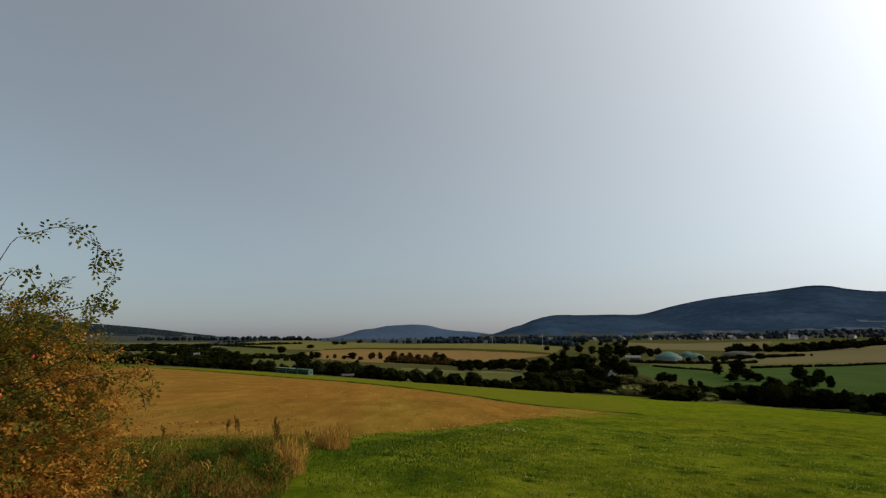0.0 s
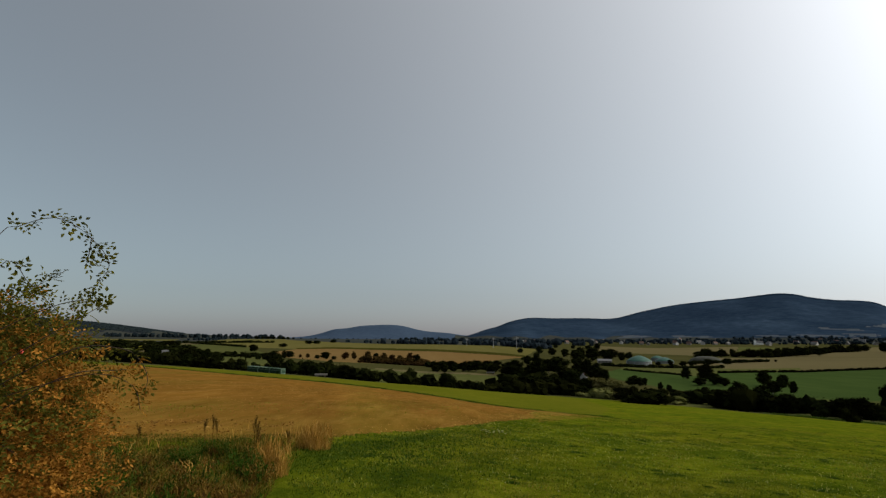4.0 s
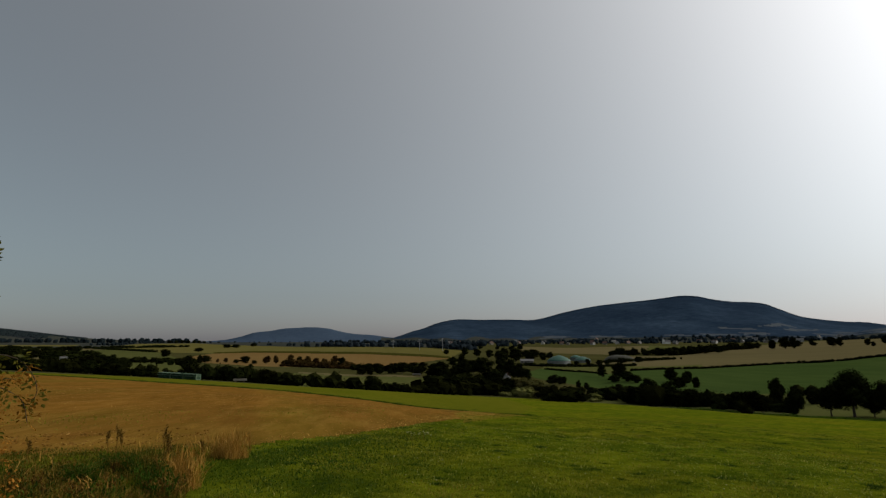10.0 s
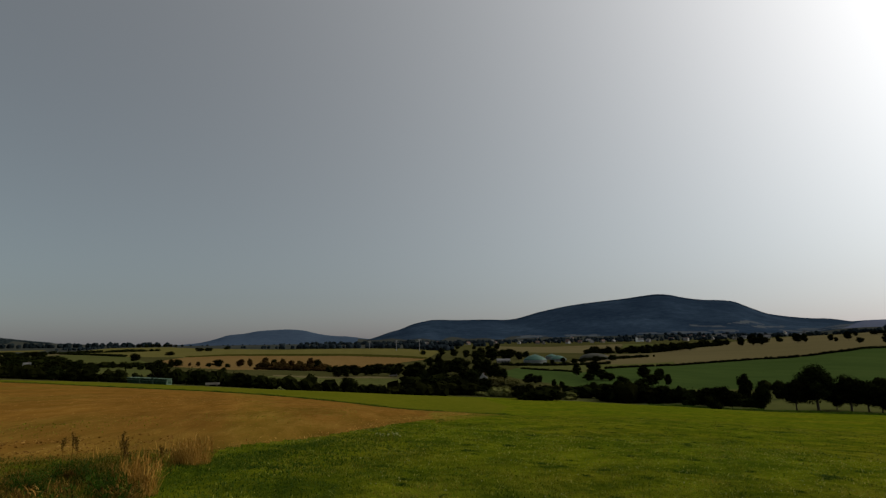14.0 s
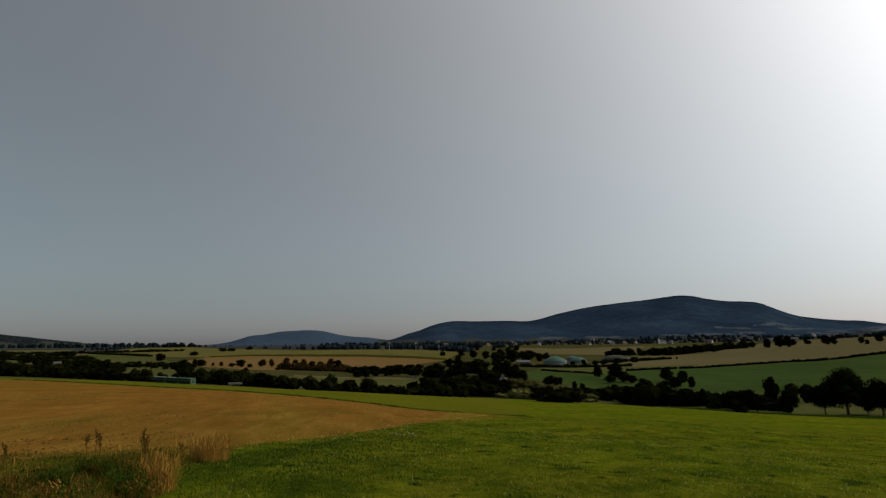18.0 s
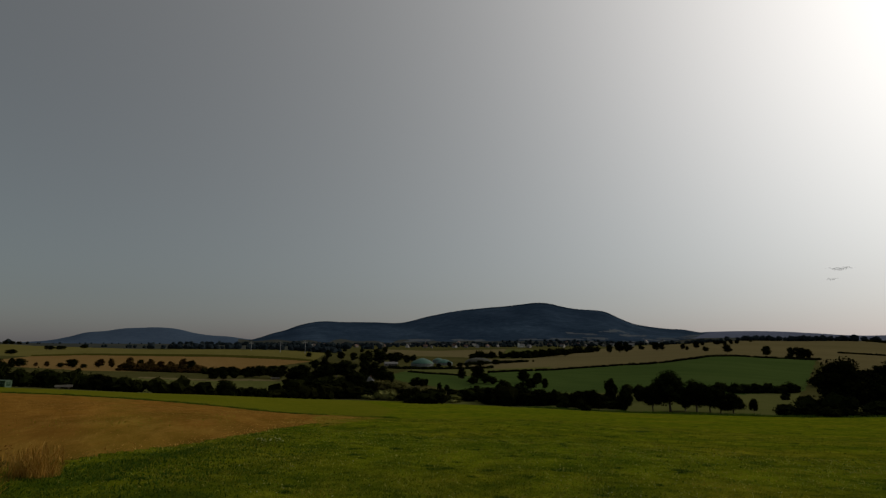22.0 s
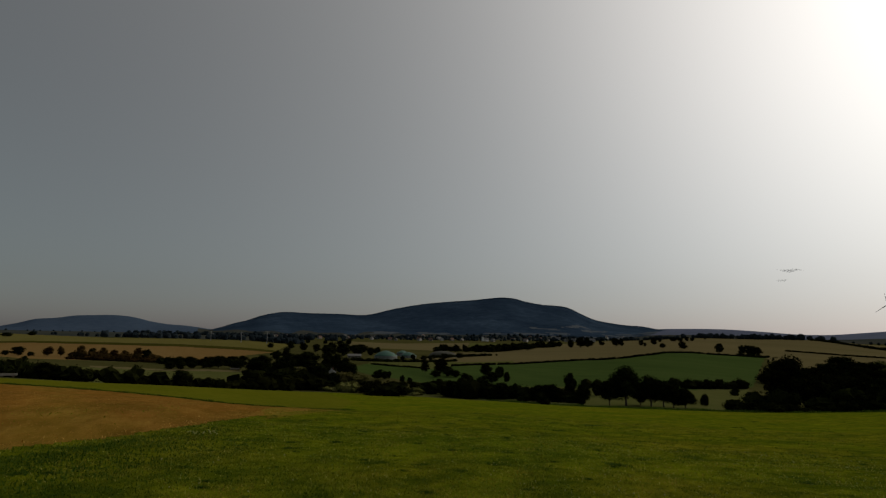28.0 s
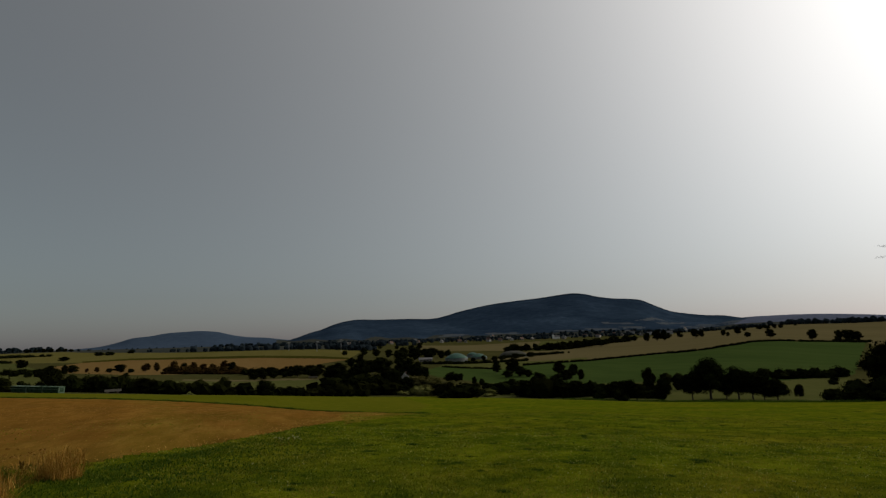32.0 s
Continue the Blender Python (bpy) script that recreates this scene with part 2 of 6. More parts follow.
def leafy(name, dark, light, rough=0.6):
    """Foliage: each leaf or spray a little different, each plant too."""
    m, n, l, b = make(name, rough, 0.0)
    geo, info = n.new("ShaderNodeNewGeometry"), n.new("ShaderNodeObjectInfo")
    ramp = n.new("ShaderNodeValToRGB")
    ramp.color_ramp.elements[0].color, ramp.color_ramp.elements[1].color = (*dark, 1), (*light, 1)
    l.new(geo.outputs["Random Per Island"], ramp.inputs["Fac"])
    hs = n.new("ShaderNodeHueSaturation")
    mr = n.new("ShaderNodeMapRange")
    mr.inputs["To Min"].default_value, mr.inputs["To Max"].default_value = 0.7, 1.25
    l.new(info.outputs["Random"], mr.inputs["Value"])
    l.new(mr.outputs["Result"], hs.inputs["Value"])
    mh = n.new("ShaderNodeMapRange")
    mh.inputs["To Min"].default_value, mh.inputs["To Max"].default_value = 0.48, 0.515
    l.new(info.outputs["Random"], mh.inputs["Value"])
    l.new(mh.outputs["Result"], hs.inputs["Hue"])
    l.new(ramp.outputs["Color"], hs.inputs["Color"])
    l.new(hs.outputs["Color"], b.inputs["Base Color"])
    return m


def plain(name, col, rough=0.6, metal=0.0, spread=0.25, scale=3.0, spec=0.4):
    """Paint, render, sheet or bark with stains and a fine grain."""
    m, n, l, b = make(name, rough, spec)
    tc = n.new("ShaderNodeTexCoord")
    lo, hi = tuple(c * (1 - spread) for c in col), tuple(min(1, c * (1 + spread)) for c in col)
    c1, h = noise_ramp(n, l, tc.outputs["Object"], scale, 6, [(0.3, lo), (0.7, hi)])
    l.new(c1, b.inputs["Base Color"])
    b.inputs["Metallic"].default_value = metal
    bump(n, l, b, h, 0.3, 0.01)
    return m


def stands(m):
    """Stands of different age and kind over a forest: broad lighter and darker patches."""
    n, l = m.node_tree.nodes, m.node_tree.links
    b = n["Principled BSDF"]
    was = b.inputs["Base Color"].links[0].from_socket
    tc = n.new("ShaderNodeTexCoord")
    mp = n.new("ShaderNodeMapping")
    mp.inputs["Scale"].default_value = (1, 0.5, 2.5)
    l.new(tc.outputs["Object"], mp.inputs["Vector"])
    c, _ = noise_ramp(n, l, mp.outputs["Vector"], 0.0045, 6, [(0.36, (0.72, 0.75, 0.78)), (0.52, (1, 1, 1)), (0.66, (1.45, 1.4, 1.32))], 0.65)
    l.new(mix(n, l, was, c, 1.0, "MULTIPLY"), b.inputs["Base Color"])


# near-black base: the trees' backlit darkness is put into the leaf colour
M_LEAF = leafy("backlit_dark_leaves", (0.0035, 0.005, 0.0014), (0.0125, 0.015, 0.0035))
M_LEAF_GREY = leafy("willow_leaves", (0.042, 0.045, 0.011), (0.125, 0.120, 0.038))
M_LEAF_BROWN = leafy("turning_leaves", (0.010, 0.007, 0.0025), (0.034, 0.020, 0.006))
M_BARK = plain("bark", (0.06, 0.045, 0.03), 0.9, 0, 0.4, 6)
# same blue haze tint as the hill ground, in the crown colour
M_CANOPY_HAZED = leafy("canopy_haze_tint", (0.019, 0.033, 0.058), (0.026, 0.043, 0.071), 0.9)
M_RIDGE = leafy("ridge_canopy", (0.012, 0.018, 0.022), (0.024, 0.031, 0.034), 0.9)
# far leaves bluer than near ones: distance haze put into the colour
M_FAR_TREE_HAZED = leafy("far_leaves_haze_tint", (0.009, 0.014, 0.018), (0.019, 0.026, 0.031), 0.9)
stands(M_CANOPY_HAZED), stands(M_FOREST_HAZED)
M_WHITE = plain("white_render", (0.36, 0.35, 0.33), 0.8, 0, 0.1, 0.5)
M_CREAM = plain("cream_render", (0.16, 0.145, 0.12), 0.8, 0, 0.12, 0.5)
M_ROOF = plain("clay_tiles", (0.085, 0.045, 0.032), 0.8, 0, 0.3, 1.5)
M_ROOF_GREY = plain("grey_tiles", (0.10, 0.10, 0.10), 0.8, 0, 0.3, 1.5)
M_PANE = plain("window_glass", (0.03, 0.035, 0.04), 0.15, 0, 0.1, 2)
M_MEMBRANE = plain("green_membrane", (0.032, 0.086, 0.062), 0.6, 0, 0.12, 0.4, 0.2)
M_CONCRETE = plain("tank_concrete", (0.15, 0.165, 0.145), 0.85, 0, 0.2, 0.8)
M_STEEL = plain("grey_steel", (0.22, 0.23, 0.24), 0.5, 0.6, 0.15, 3)
M_TOWER = plain("turbine_paint", (0.17, 0.175, 0.185), 0.5, 0, 0.08, 0.1)
M_TARP = plain("green_tarpaulin", (0.019, 0.042, 0.023), 0.8, 0, 0.35, 1.2, 0.1)
M_STRAP = plain("pale_webbing", (0.085, 0.125, 0.085), 0.8, 0, 0.2, 3, 0.1)
M_SILAGE = plain("silage_heap", (0.035, 0.036, 0.024), 0.9, 0, 0.3, 0.3)

# ---- the lie of the land ----
# Sections through the land along bearings from the viewpoint. Out to 70 m the fall per metre of distance,
# beyond that the slope of the line of sight from the eye to the ground.
EYE = 1.6
REACH = [2, 8, 14, 24, 40, 70, 120, 165, 200, 240, 300, 400, 520, 750, 1100, 1600, 2200, 3000, 4900]
BEARINGS, SECTIONS = [], []


def section(bearing, fall, sight):
    row = [-g for g in fall] + [e + EYE / r for e, r in zip(sight, REACH[6:])]
    BEARINGS.append(bearing), SECTIONS.append(row)


section(-180, [-.03, -.05, -.05, -.05, -.05, -.05], [.037, .04, .042, .043, .044, .045, .046, .04, .035, .03, .025, .02, .01])
section(-110, [-.02, -.03, -.03, -.03, -.03, -.02], [.01, .012, .014, .015, .016, .017, .018, .017, .015, .012, .012, .012, .01])
section(-60, [0, .005, .01, .012, .015, .02], [-.03, -.028, -.027, -.026, -.025, -.022, -.018, -.012, -.006, 0, .006, .012, .01])
section(-40, [.005, .012, .016, .02, .024, .03], [-.04, -.036, -.034, -.032, -.03, -.026, -.022, -.015, -.009, -.004, 0, .003, .004])
section(-27, [.01, .018, .022, .026, .031, .036], [-.0515, -.049, -.0475, -.046, -.042, -.036, -.029, -.019, -.011, -.006, -.002, 0, -.001])
section(-14, [.015, .026, .033, .041, .048, .054], [-.0725, -.069, -.065, -.066, -.055, -.04, -.03, -.0185, -.01, -.0055, -.004, -.0035, -.003])
section(0, [.02, .038, .045, .056, .07, .081], [-.09, -.0865, -.088, -.085, -.066, -.049, -.036, -.019, -.0105, -.006, -.004, -.0035, -.003])
section(10, [.025, .046, .053, .066, .085, .102], [-.1045, -.098, -.1, -.096, -.072, -.054, -.038, -.0205, -.012, -.007, -.004, -.003, -.003])
section(22, [.03, .057, .066, .079, .096, .112], [-.1135, -.106, -.108, -.1, -.076, -.056, -.0425, -.027, -.016, -.008, -.003, -.001, -.002])
section(35, [.035, .062, .072, .083, .096, .109], [-.1165, -.113, -.111, -.095, -.072, -.052, -.0395, -.026, -.014, -.006, -.002, 0, 0])
section(43, [.035, .064, .075, .087, .099, .109], [-.1175, -.113, -.098, -.082, -.066, -.046, -.0295, -.018, -.009, -.003, 0, .001, .001])
section(50, [.035, .064, .076, .088, .1, .108], [-.1145, -.109, -.09, -.076, -.058, -.034, -.0158, -.009, -.004, 0, .002, .004, .004])
section(59, [.03, .06, .072, .084, .095, .102], [-.107, -.104, -.088, -.072, -.055, -.036, -.022, -.012, -.005, 0, .003, .005, .005])
section(68, [.025, .052, .063, .074, .083, .088], [-.091, -.09, -.076, -.062, -.05, -.036, -.026, -.016, -.008, -.002, .003, .006, .006])
section(80, [.015, .038, .046, .054, .06, .064], [-.068, -.066, -.058, -.05, -.042, -.034, -.026, -.016, -.008, -.002, .003, .006, .006])
section(110, [0, 0, 0, 0, 0, 0], [-.013, -.01, -.008, -.006, -.004, -.002, 0, 0, 0, .002, .004, .006, .006])
section(180, [-.03, -.05, -.05, -.05, -.05, -.05], [.037, .04, .042, .043, .044, .045, .046, .04, .035, .03, .025, .02, .01])
SECTIONS = np.array(SECTIONS)
LOG_REACH = np.log(REACH)


def glide(x, xs, ys):
    """Smooth curve through (xs, ys), vectorised over x; ys may be rows."""
    xs, ys = np.asarray(xs, float), np.asarray(ys, float)
    slopes = np.gradient(ys, xs, axis=0)
    x = np.clip(x, xs[0], xs[-1])
    i = np.clip(np.searchsorted(xs, x) - 1, 0, len(xs) - 2)
    h = xs[i + 1] - xs[i]
    u = (x - xs[i]) / h
    if ys.ndim > 1:
        h, u = h[:, None], u[:, None]
    return ((1 + 2 * u) * (1 - u) ** 2 * ys[i] + u * (1 - u) ** 2 * h * slopes[i]
            + u * u * (3 - 2 * u) * ys[i + 1] + u * u * (u - 1) * h * slopes[i + 1])


def smooth(x, a, b):
    u = np.clip((x - a) / (b - a), 0, 1)
    return u * u * (3 - 2 * u)


# skylines: bearings, height over the plain per metre of distance
MAIN_HILL = ([2, 4.8, 5.4, 6.3, 7.2, 8.4, 9.6, 11.4, 14.5, 17.5, 20.3, 23.4, 26.3, 29.2, 32, 33.5, 34.7, 36, 37.4, 39.4, 40.3, 41.7, 42.9, 44.1, 45.8, 47.7, 48.9, 50.2, 53, 58],
             [0, .0046, .0075, .0122, .0178, .0232, .0312, .0384, .0383, .038, .0372, .0495, .0589, .0643, .0683, .0713, .0732, .0717, .0656, .0601, .0592, .0551, .045, .0352, .0279, .0229, .0211, .0166, .008, 0])
FAR_HILL = ([-14, -12.5, -11.5, -10, -9, -7.3, -6.2, -4.5, -3.4, -1.7, 0, 1.2, 3, 4.8, 7, 12],
            [0, .0018, .0036, .0098, .0155, .0192, .0229, .025, .0259, .0240, .0172, .0141, .0121, .0080, .005, 0])
LEFT_RIDGE = ([-70, -45, -32, -29, -26.8, -24, -22, -19.2, -15, -12], [.01, .022, .0198, .0155, .0112, .0055, .003, .002, .0005, 0])
RIGHT_RIDGE = ([46, 50, 53, 57, 59.5, 62, 64, 68, 72.5, 80, 100, 130], [0, .0165, .0185, .0175, .0145, .011, .0105, .016, .02, .022, .02, 0])
RIGHT_CREST = ([46, 50, 53, 58, 64, 67, 71], [0, .0045, .0085, .0095, .0105, .007, 0])


def land(x, y):
    """Height of the ground at (x, y), vectorised."""
    x, y = np.atleast_1d(np.asarray(x, float)), np.atleast_1d(np.asarray(y, float))
    r = np.maximum(np.hypot(x, y), 0.05)
    b = np.degrees(np.arctan2(x, y))
    shape = r.shape
    b1, r1 = b.ravel(), r.ravel()
    lr = np.clip(np.log(r1), LOG_REACH[0], LOG_REACH[-1])
    out = np.empty(r1.size)
    for s in range(0, r1.size, 40000):
        rows = glide(b1[s:s + 40000], BEARINGS, SECTIONS)
        q = lr[s:s + 40000]
        i = np.clip(np.searchsorted(LOG_REACH, q) - 1, 0, len(LOG_REACH) - 2)
        n = np.arange(len(q))
        h = LOG_REACH[i + 1] - LOG_REACH[i]
        u = (q - LOG_REACH[i]) / h
        lo, hi = np.maximum(i - 1, 0), np.minimum(i + 2, len(LOG_REACH) - 1)
        p0, p1 = rows[n, i], rows[n, i + 1]
        m0 = (p1 - rows[n, lo]) / (LOG_REACH[i + 1] - LOG_REACH[lo]) * h
        m1 = (rows[n, hi] - p0) / (LOG_REACH[hi] - LOG_REACH[i]) * h
        out[s:s + 40000] = ((1 + 2 * u) * (1 - u) ** 2 * p0 + u * (1 - u) ** 2 * m0 + u * u * (3 - 2 * u) * p1 + u * u * (u - 1) * m1)
    z = (out * r1).reshape(shape)
    # the hills, each a long back that rises from its foot to its crest and falls away behind
    rise = np.zeros(shape)
    for (bs, hs), foot, crest, end in ((MAIN_HILL, 1900, 3500, 4700), (FAR_HILL, 3900, 4600, 4900),
                                       (LEFT_RIDGE, 1900, 2700, 3600), (RIGHT_RIDGE, 1700, 2700, 3600), (RIGHT_CREST, 620, 1280, 1900)):
        top = glide(b1, bs, hs).reshape(shape) * crest
        rise = np.maximum(rise, top * smooth(r, foot, crest) * (1 - 0.6 * smooth(r, crest, end)))
    z = z + rise
    # small unevenness, larger further out
    z = z + 0.014 * np.clip(r / 6 - 0.5, 0, 1) * (np.sin(x * 4.1 + 1.3 * y + 1.7 * np.sin(0.9 * y)) * np.sin(y * 3.3 - 1.1 * x + 1.4 * np.sin(1.1 * x)))
    z = z + 0.02 * np.minimum(r / 8, 1) * (np.sin(x * 1.7 + 0.6 * y) * np.sin(y * 1.3 - 0.5 * x) + 0.6 * np.sin(x * 0.61 - y * 0.43))
    return z


def land_at(x, y):
    return float(land(x, y)[0])


def spot(bearing, r):
    """The place on the ground at a bearing (degrees) and distance."""
    x, y = r * math.sin(radians(bearing)), r * math.cos(radians(bearing))
    return Vector((x, y, land_at(x, y)))

# ---- mesh helpers ----
def mesh_ob(name, verts, faces, mats, parent=None, slots=None, label="", flat=False):
    """Links one mesh object from vertices and faces, under a thing where parent is given."""
    me = bpy.data.meshes.new(name)
    me.from_pydata(verts, [], faces)
    for m in (mats if isinstance(mats, (list, tuple)) else [mats]):
        me.materials.append(m)
    if slots is not None:
        me.polygons.foreach_set("material_index", slots)
    if not flat:
        me.polygons.foreach_set("use_smooth", [True] * len(me.polygons))
    me.update()
    ob = new(name, me)
    if parent is not None:
        ob.parent = parent
    if label:
        ob["label"] = label
    return ob


def part(name, bm, material, parent=None, label=""):
    me = bpy.data.meshes.new(name)
    bm.to_mesh(me)
    bm.free()
    me.materials.append(material)
    ob = new(name, me)
    ob.parent = parent
    if label:
        ob["label"] = label
    return ob


def inside(px, py, polygon):
    """Which of the points lie in the polygon, a list of (x, y)."""
    hit = np.zeros(px.shape, bool)
    n = len(polygon)
    for i in range(n):
        (x0, y0), (x1, y1) = polygon[i], polygon[(i + 1) % n]
        if y0 == y1:
            continue
        c = ((y0 > py) != (y1 > py)) & (px < (x1 - x0) * (py - y0) / (y1 - y0) + x0)
        hit ^= c
    return hit


def polar(*corners):
    return [(r * math.sin(radians(b)), r * math.cos(radians(b))) for b, r in corners]


# ---- fields, by their corners on the plan ----
STUBBLE_FIELD = [(-12, 9.4), (-5.5, 10.2), (-3, 10.6), (-1.8, 11.2), (0.8, 14.3), (3.9, 19.5), (8, 29), (20.5, 64.5), (-27, 95), (-68, 131), (-150, 170), (-90, 60)]
FIELDS = [
    (1, STUBBLE_FIELD),
    (15, [(3.9, 18.2), (7, 24), (13, 38), (23, 66), (20.5, 64.5), (13.5, 52), (8.2, 36), (5, 25)]),
    (14, polar((25, 172), (31, 166), (36, 156), (45, 140), (57, 131), (58, 254), (53, 228), (43, 240), (31.7, 275), (27, 250))),
    (2, [(20.5, 64.5), (-27, 95), (-68, 131), (-160, 176), (-160, 215), (-90, 190), (-45, 176), (0, 170), (24, 160), (44, 150), (34, 95)]),
    (14, polar((-42, 285), (-28, 268), (-14.5, 245), (-14.5, 420), (-17, 690), (-22, 960), (-42, 1000))),
    (4, polar((-22.3, 933), (-17, 700), (-12.5, 650), (-8.9, 682), (-3.4, 662), (2.4, 650), (8.3, 602), (11.3, 570), (12.6, 793), (8.3, 940), (2.4, 965), (-3.4, 930), (-8.9, 1100), (-12.5, 1290), (-14.1, 1560), (-18.8, 1538), (-21, 1157))),
    (5, polar((-13.9, 425), (-8.8, 385), (-0.5, 388), (4, 420), (10.3, 545), (11.3, 570), (8.3, 602), (2.4, 650), (-3.4, 662), (-8.9, 682), (-12.5, 650), (-14.6, 560))),
    (13, polar((-12.5, 645), (-8.9, 676), (-3.4, 656), (2.4, 644), (8.3, 596), (11.3, 566), (11.3, 606), (8.3, 650), (2.4, 705), (-3.4, 716), (-8.9, 735), (-12.5, 690))),
    (7, polar((-30.5, 560), (-25.6, 530), (-24.6, 590), (-30, 640))),
    (7, polar((-27, 830), (-21.6, 880), (-21.8, 1010), (-27, 960))),
    (4, polar((-34, 1250), (-24, 1180), (-23.4, 1420), (-34, 1500))),
    (7, polar((-4.5, 322), (0.6, 309), (5.3, 315), (9.2, 312), (9.2, 324), (5.3, 328), (0.6, 322), (-4.5, 336))),
    (14, polar((-14.5, 236), (2, 226), (10, 236), (9.4, 312), (5.3, 314), (0.6, 308), (-4.5, 321), (-12, 335))),
    (6, polar((29.7, 412), (31.8, 424), (33.8, 430), (36.3, 434), (38.7, 450), (41, 458), (43.4, 462), (45.5, 448), (47.5, 446), (50, 464), (50.8, 482), (53.4, 502), (55.4, 505), (57.4, 522), (59.4, 525), (58.8, 339), (58.3, 254), (53, 228), (43, 240), (31.7, 275), (29, 300))),
    (7, polar((20.7, 432), (23, 403), (25.3, 389), (26.9, 371), (29, 392), (29.7, 412), (31.8, 424), (33.8, 430), (36.3, 434), (38.7, 450), (41, 458), (43.4, 462), (45.5, 448), (47.5, 446), (50, 464), (50.8, 482), (53.4, 502), (55.4, 505), (57.4, 522), (59.4, 525), (62, 330), (90, 300), (90, 1200), (74, 1500), (63.4, 1900), (50.5, 1900), (46, 1700), (40.5, 1202), (34, 760), (28.9, 745), (26.4, 540), (24.2, 476), (21.3, 477))),
    (6, polar((20.7, 432), (23, 403), (25.3, 389), (26.9, 371), (29, 392), (29.7, 412), (31.7, 275), (28.2, 274), (25.2, 281), (22.9, 303), (20.7, 322), (18.6, 375))),
    (14, polar((20.7, 432), (23, 403), (25.3, 389), (26.9, 371), (29, 392), (29.7, 412), (31.8, 424), (33.8, 430), (36.3, 434), (36, 500), (31, 480), (27, 500), (24.2, 474), (21.3, 475))),
    (7, polar((18.5, 1280), (20.3, 1250), (23.2, 1195), (28.8, 1320), (31.5, 1390), (31.0, 900), (28.3, 800), (18.5, 860))),
    (14, polar((31.5, 1390), (36.5, 1240), (39, 1150), (36, 960), (31.2, 850))),
]


# strips of meadow and stubble between the woods on the hill's lower slope
CLEARINGS = [polar((42.9, 2452), (45.4, 2573), (45.4, 2493), (42.9, 2390)), polar((45.2, 2400), (50, 2250), (50, 2180), (45.2, 2308)),
             polar((41.4, 2493), (43.6, 2635), (43.6, 2560), (41.4, 2440)), polar((38.2, 2400), (40.3, 2400), (40.3, 2345), (38.2, 2350)),
             polar((43.5, 2230), (46.8, 2210), (46.8, 2120), (43.5, 2150)), polar((36.2, 2240), (39, 2240), (39, 2175), (36.2, 2180)),
             polar((46.4, 2480), (48.9, 2430), (49.1, 2360), (46.6, 2410)), polar((39.5, 2275), (41.8, 2270), (41.8, 2205), (39.5, 2215)),
             polar((33.1, 2210), (35.6, 2190), (35.6, 2150), (33.1, 2160)), polar((26.1, 2230), (29.4, 2210), (29.4, 2160), (26.1, 2170)),
             polar((20.9, 2300), (23.8, 2240), (23.8, 2175), (20.9, 2220)), polar((48.8, 2420), (51.2, 2330), (51, 2260), (48.8, 2330))]


def clearing(x, y):
    hit = np.zeros(np.shape(x), bool)
    x, y = x + 14 * np.sin(y * 0.045 + x * 0.02) + 7 * np.sin(x * 0.13), y + 12 * np.sin(x * 0.05) + 6 * np.sin(y * 0.11 + x * 0.07)
    for poly in CLEARINGS:
        hit |= inside(x, y, poly)
    return hit


def build_ground():
    az = np.concatenate([np.arange(-180, -46, 4.0), np.arange(-46, 82, 0.15), np.arange(82, 180, 4.0)])
    rr = np.concatenate([np.exp(np.linspace(math.log(0.6), math.log(250), 270))[:-1], np.exp(np.linspace(math.log(250), math.log(2600), 250))[:-1],
                         np.exp(np.linspace(math.log(2600), math.log(4900), 36))])
    a, r = np.meshgrid(np.radians(az), rr, indexing="ij")
    x, y = r * np.sin(a), r * np.cos(a)
    z = land(x, y)
    nb, nr = x.shape
    verts = np.column_stack([x.ravel(), y.ravel(), z.ravel()])
    i, j = np.meshgrid(np.arange(nb), np.arange(nr - 1), indexing="ij")
    k = (i + 1) % nb
    quads = np.column_stack([(i * nr + j).ravel(), (i * nr + j + 1).ravel(), (k * nr + j + 1).ravel(), (k * nr + j).ravel()])
    c = verts[quads].mean(axis=1)
    cr, cb = np.hypot(c[:, 0], c[:, 1]), np.degrees(np.arctan2(c[:, 0], c[:, 1]))
    slot = np.zeros(len(quads), int)
    edge = np.interp(cb, [-40, -14, 10, 25, 35, 45, 60, 80], [215, 185, 172, 165, 152, 138, 128, 128])
    slot[cr > edge] = 3
    slot[(cr > 1900) | ((cr > 1000) & (cb > -40) & (cb < 14))] = 10
    for s, poly in FIELDS:
        slot[inside(c[:, 0], c[:, 1], poly)] = s
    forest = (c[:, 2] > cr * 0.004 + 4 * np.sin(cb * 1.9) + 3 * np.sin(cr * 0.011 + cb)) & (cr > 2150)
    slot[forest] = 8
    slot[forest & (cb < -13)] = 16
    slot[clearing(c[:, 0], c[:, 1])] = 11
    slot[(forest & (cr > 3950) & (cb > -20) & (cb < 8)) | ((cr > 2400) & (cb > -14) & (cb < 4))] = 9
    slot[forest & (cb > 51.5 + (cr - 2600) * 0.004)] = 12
    verts = np.vstack([verts, [[0, 0, land_at(0, 0)]]])
    fan = [(nb * nr, ((q + 1) % nb) * nr, q * nr) for q in range(nb)]
    faces = quads[:, ::-1].tolist() + fan
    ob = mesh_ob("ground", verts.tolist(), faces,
                 [M_MEADOW, M_STUBBLE, M_STRIP, M_VALLEY, M_YELLOW, M_BROWN, M_GREEN, M_TAN, M_FOREST_HAZED, M_FARHILL_HAZED, M_PLAIN, M_GLADE_HAZED, M_HAZE_RIDGE, M_MARGIN, M_PASTURE, M_THIN, M_WOODED],
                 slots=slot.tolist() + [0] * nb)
    return tagged(ob, "rolling farmland of meadow, stubble and crop fields below wooded hills", "ground", kind="structure")


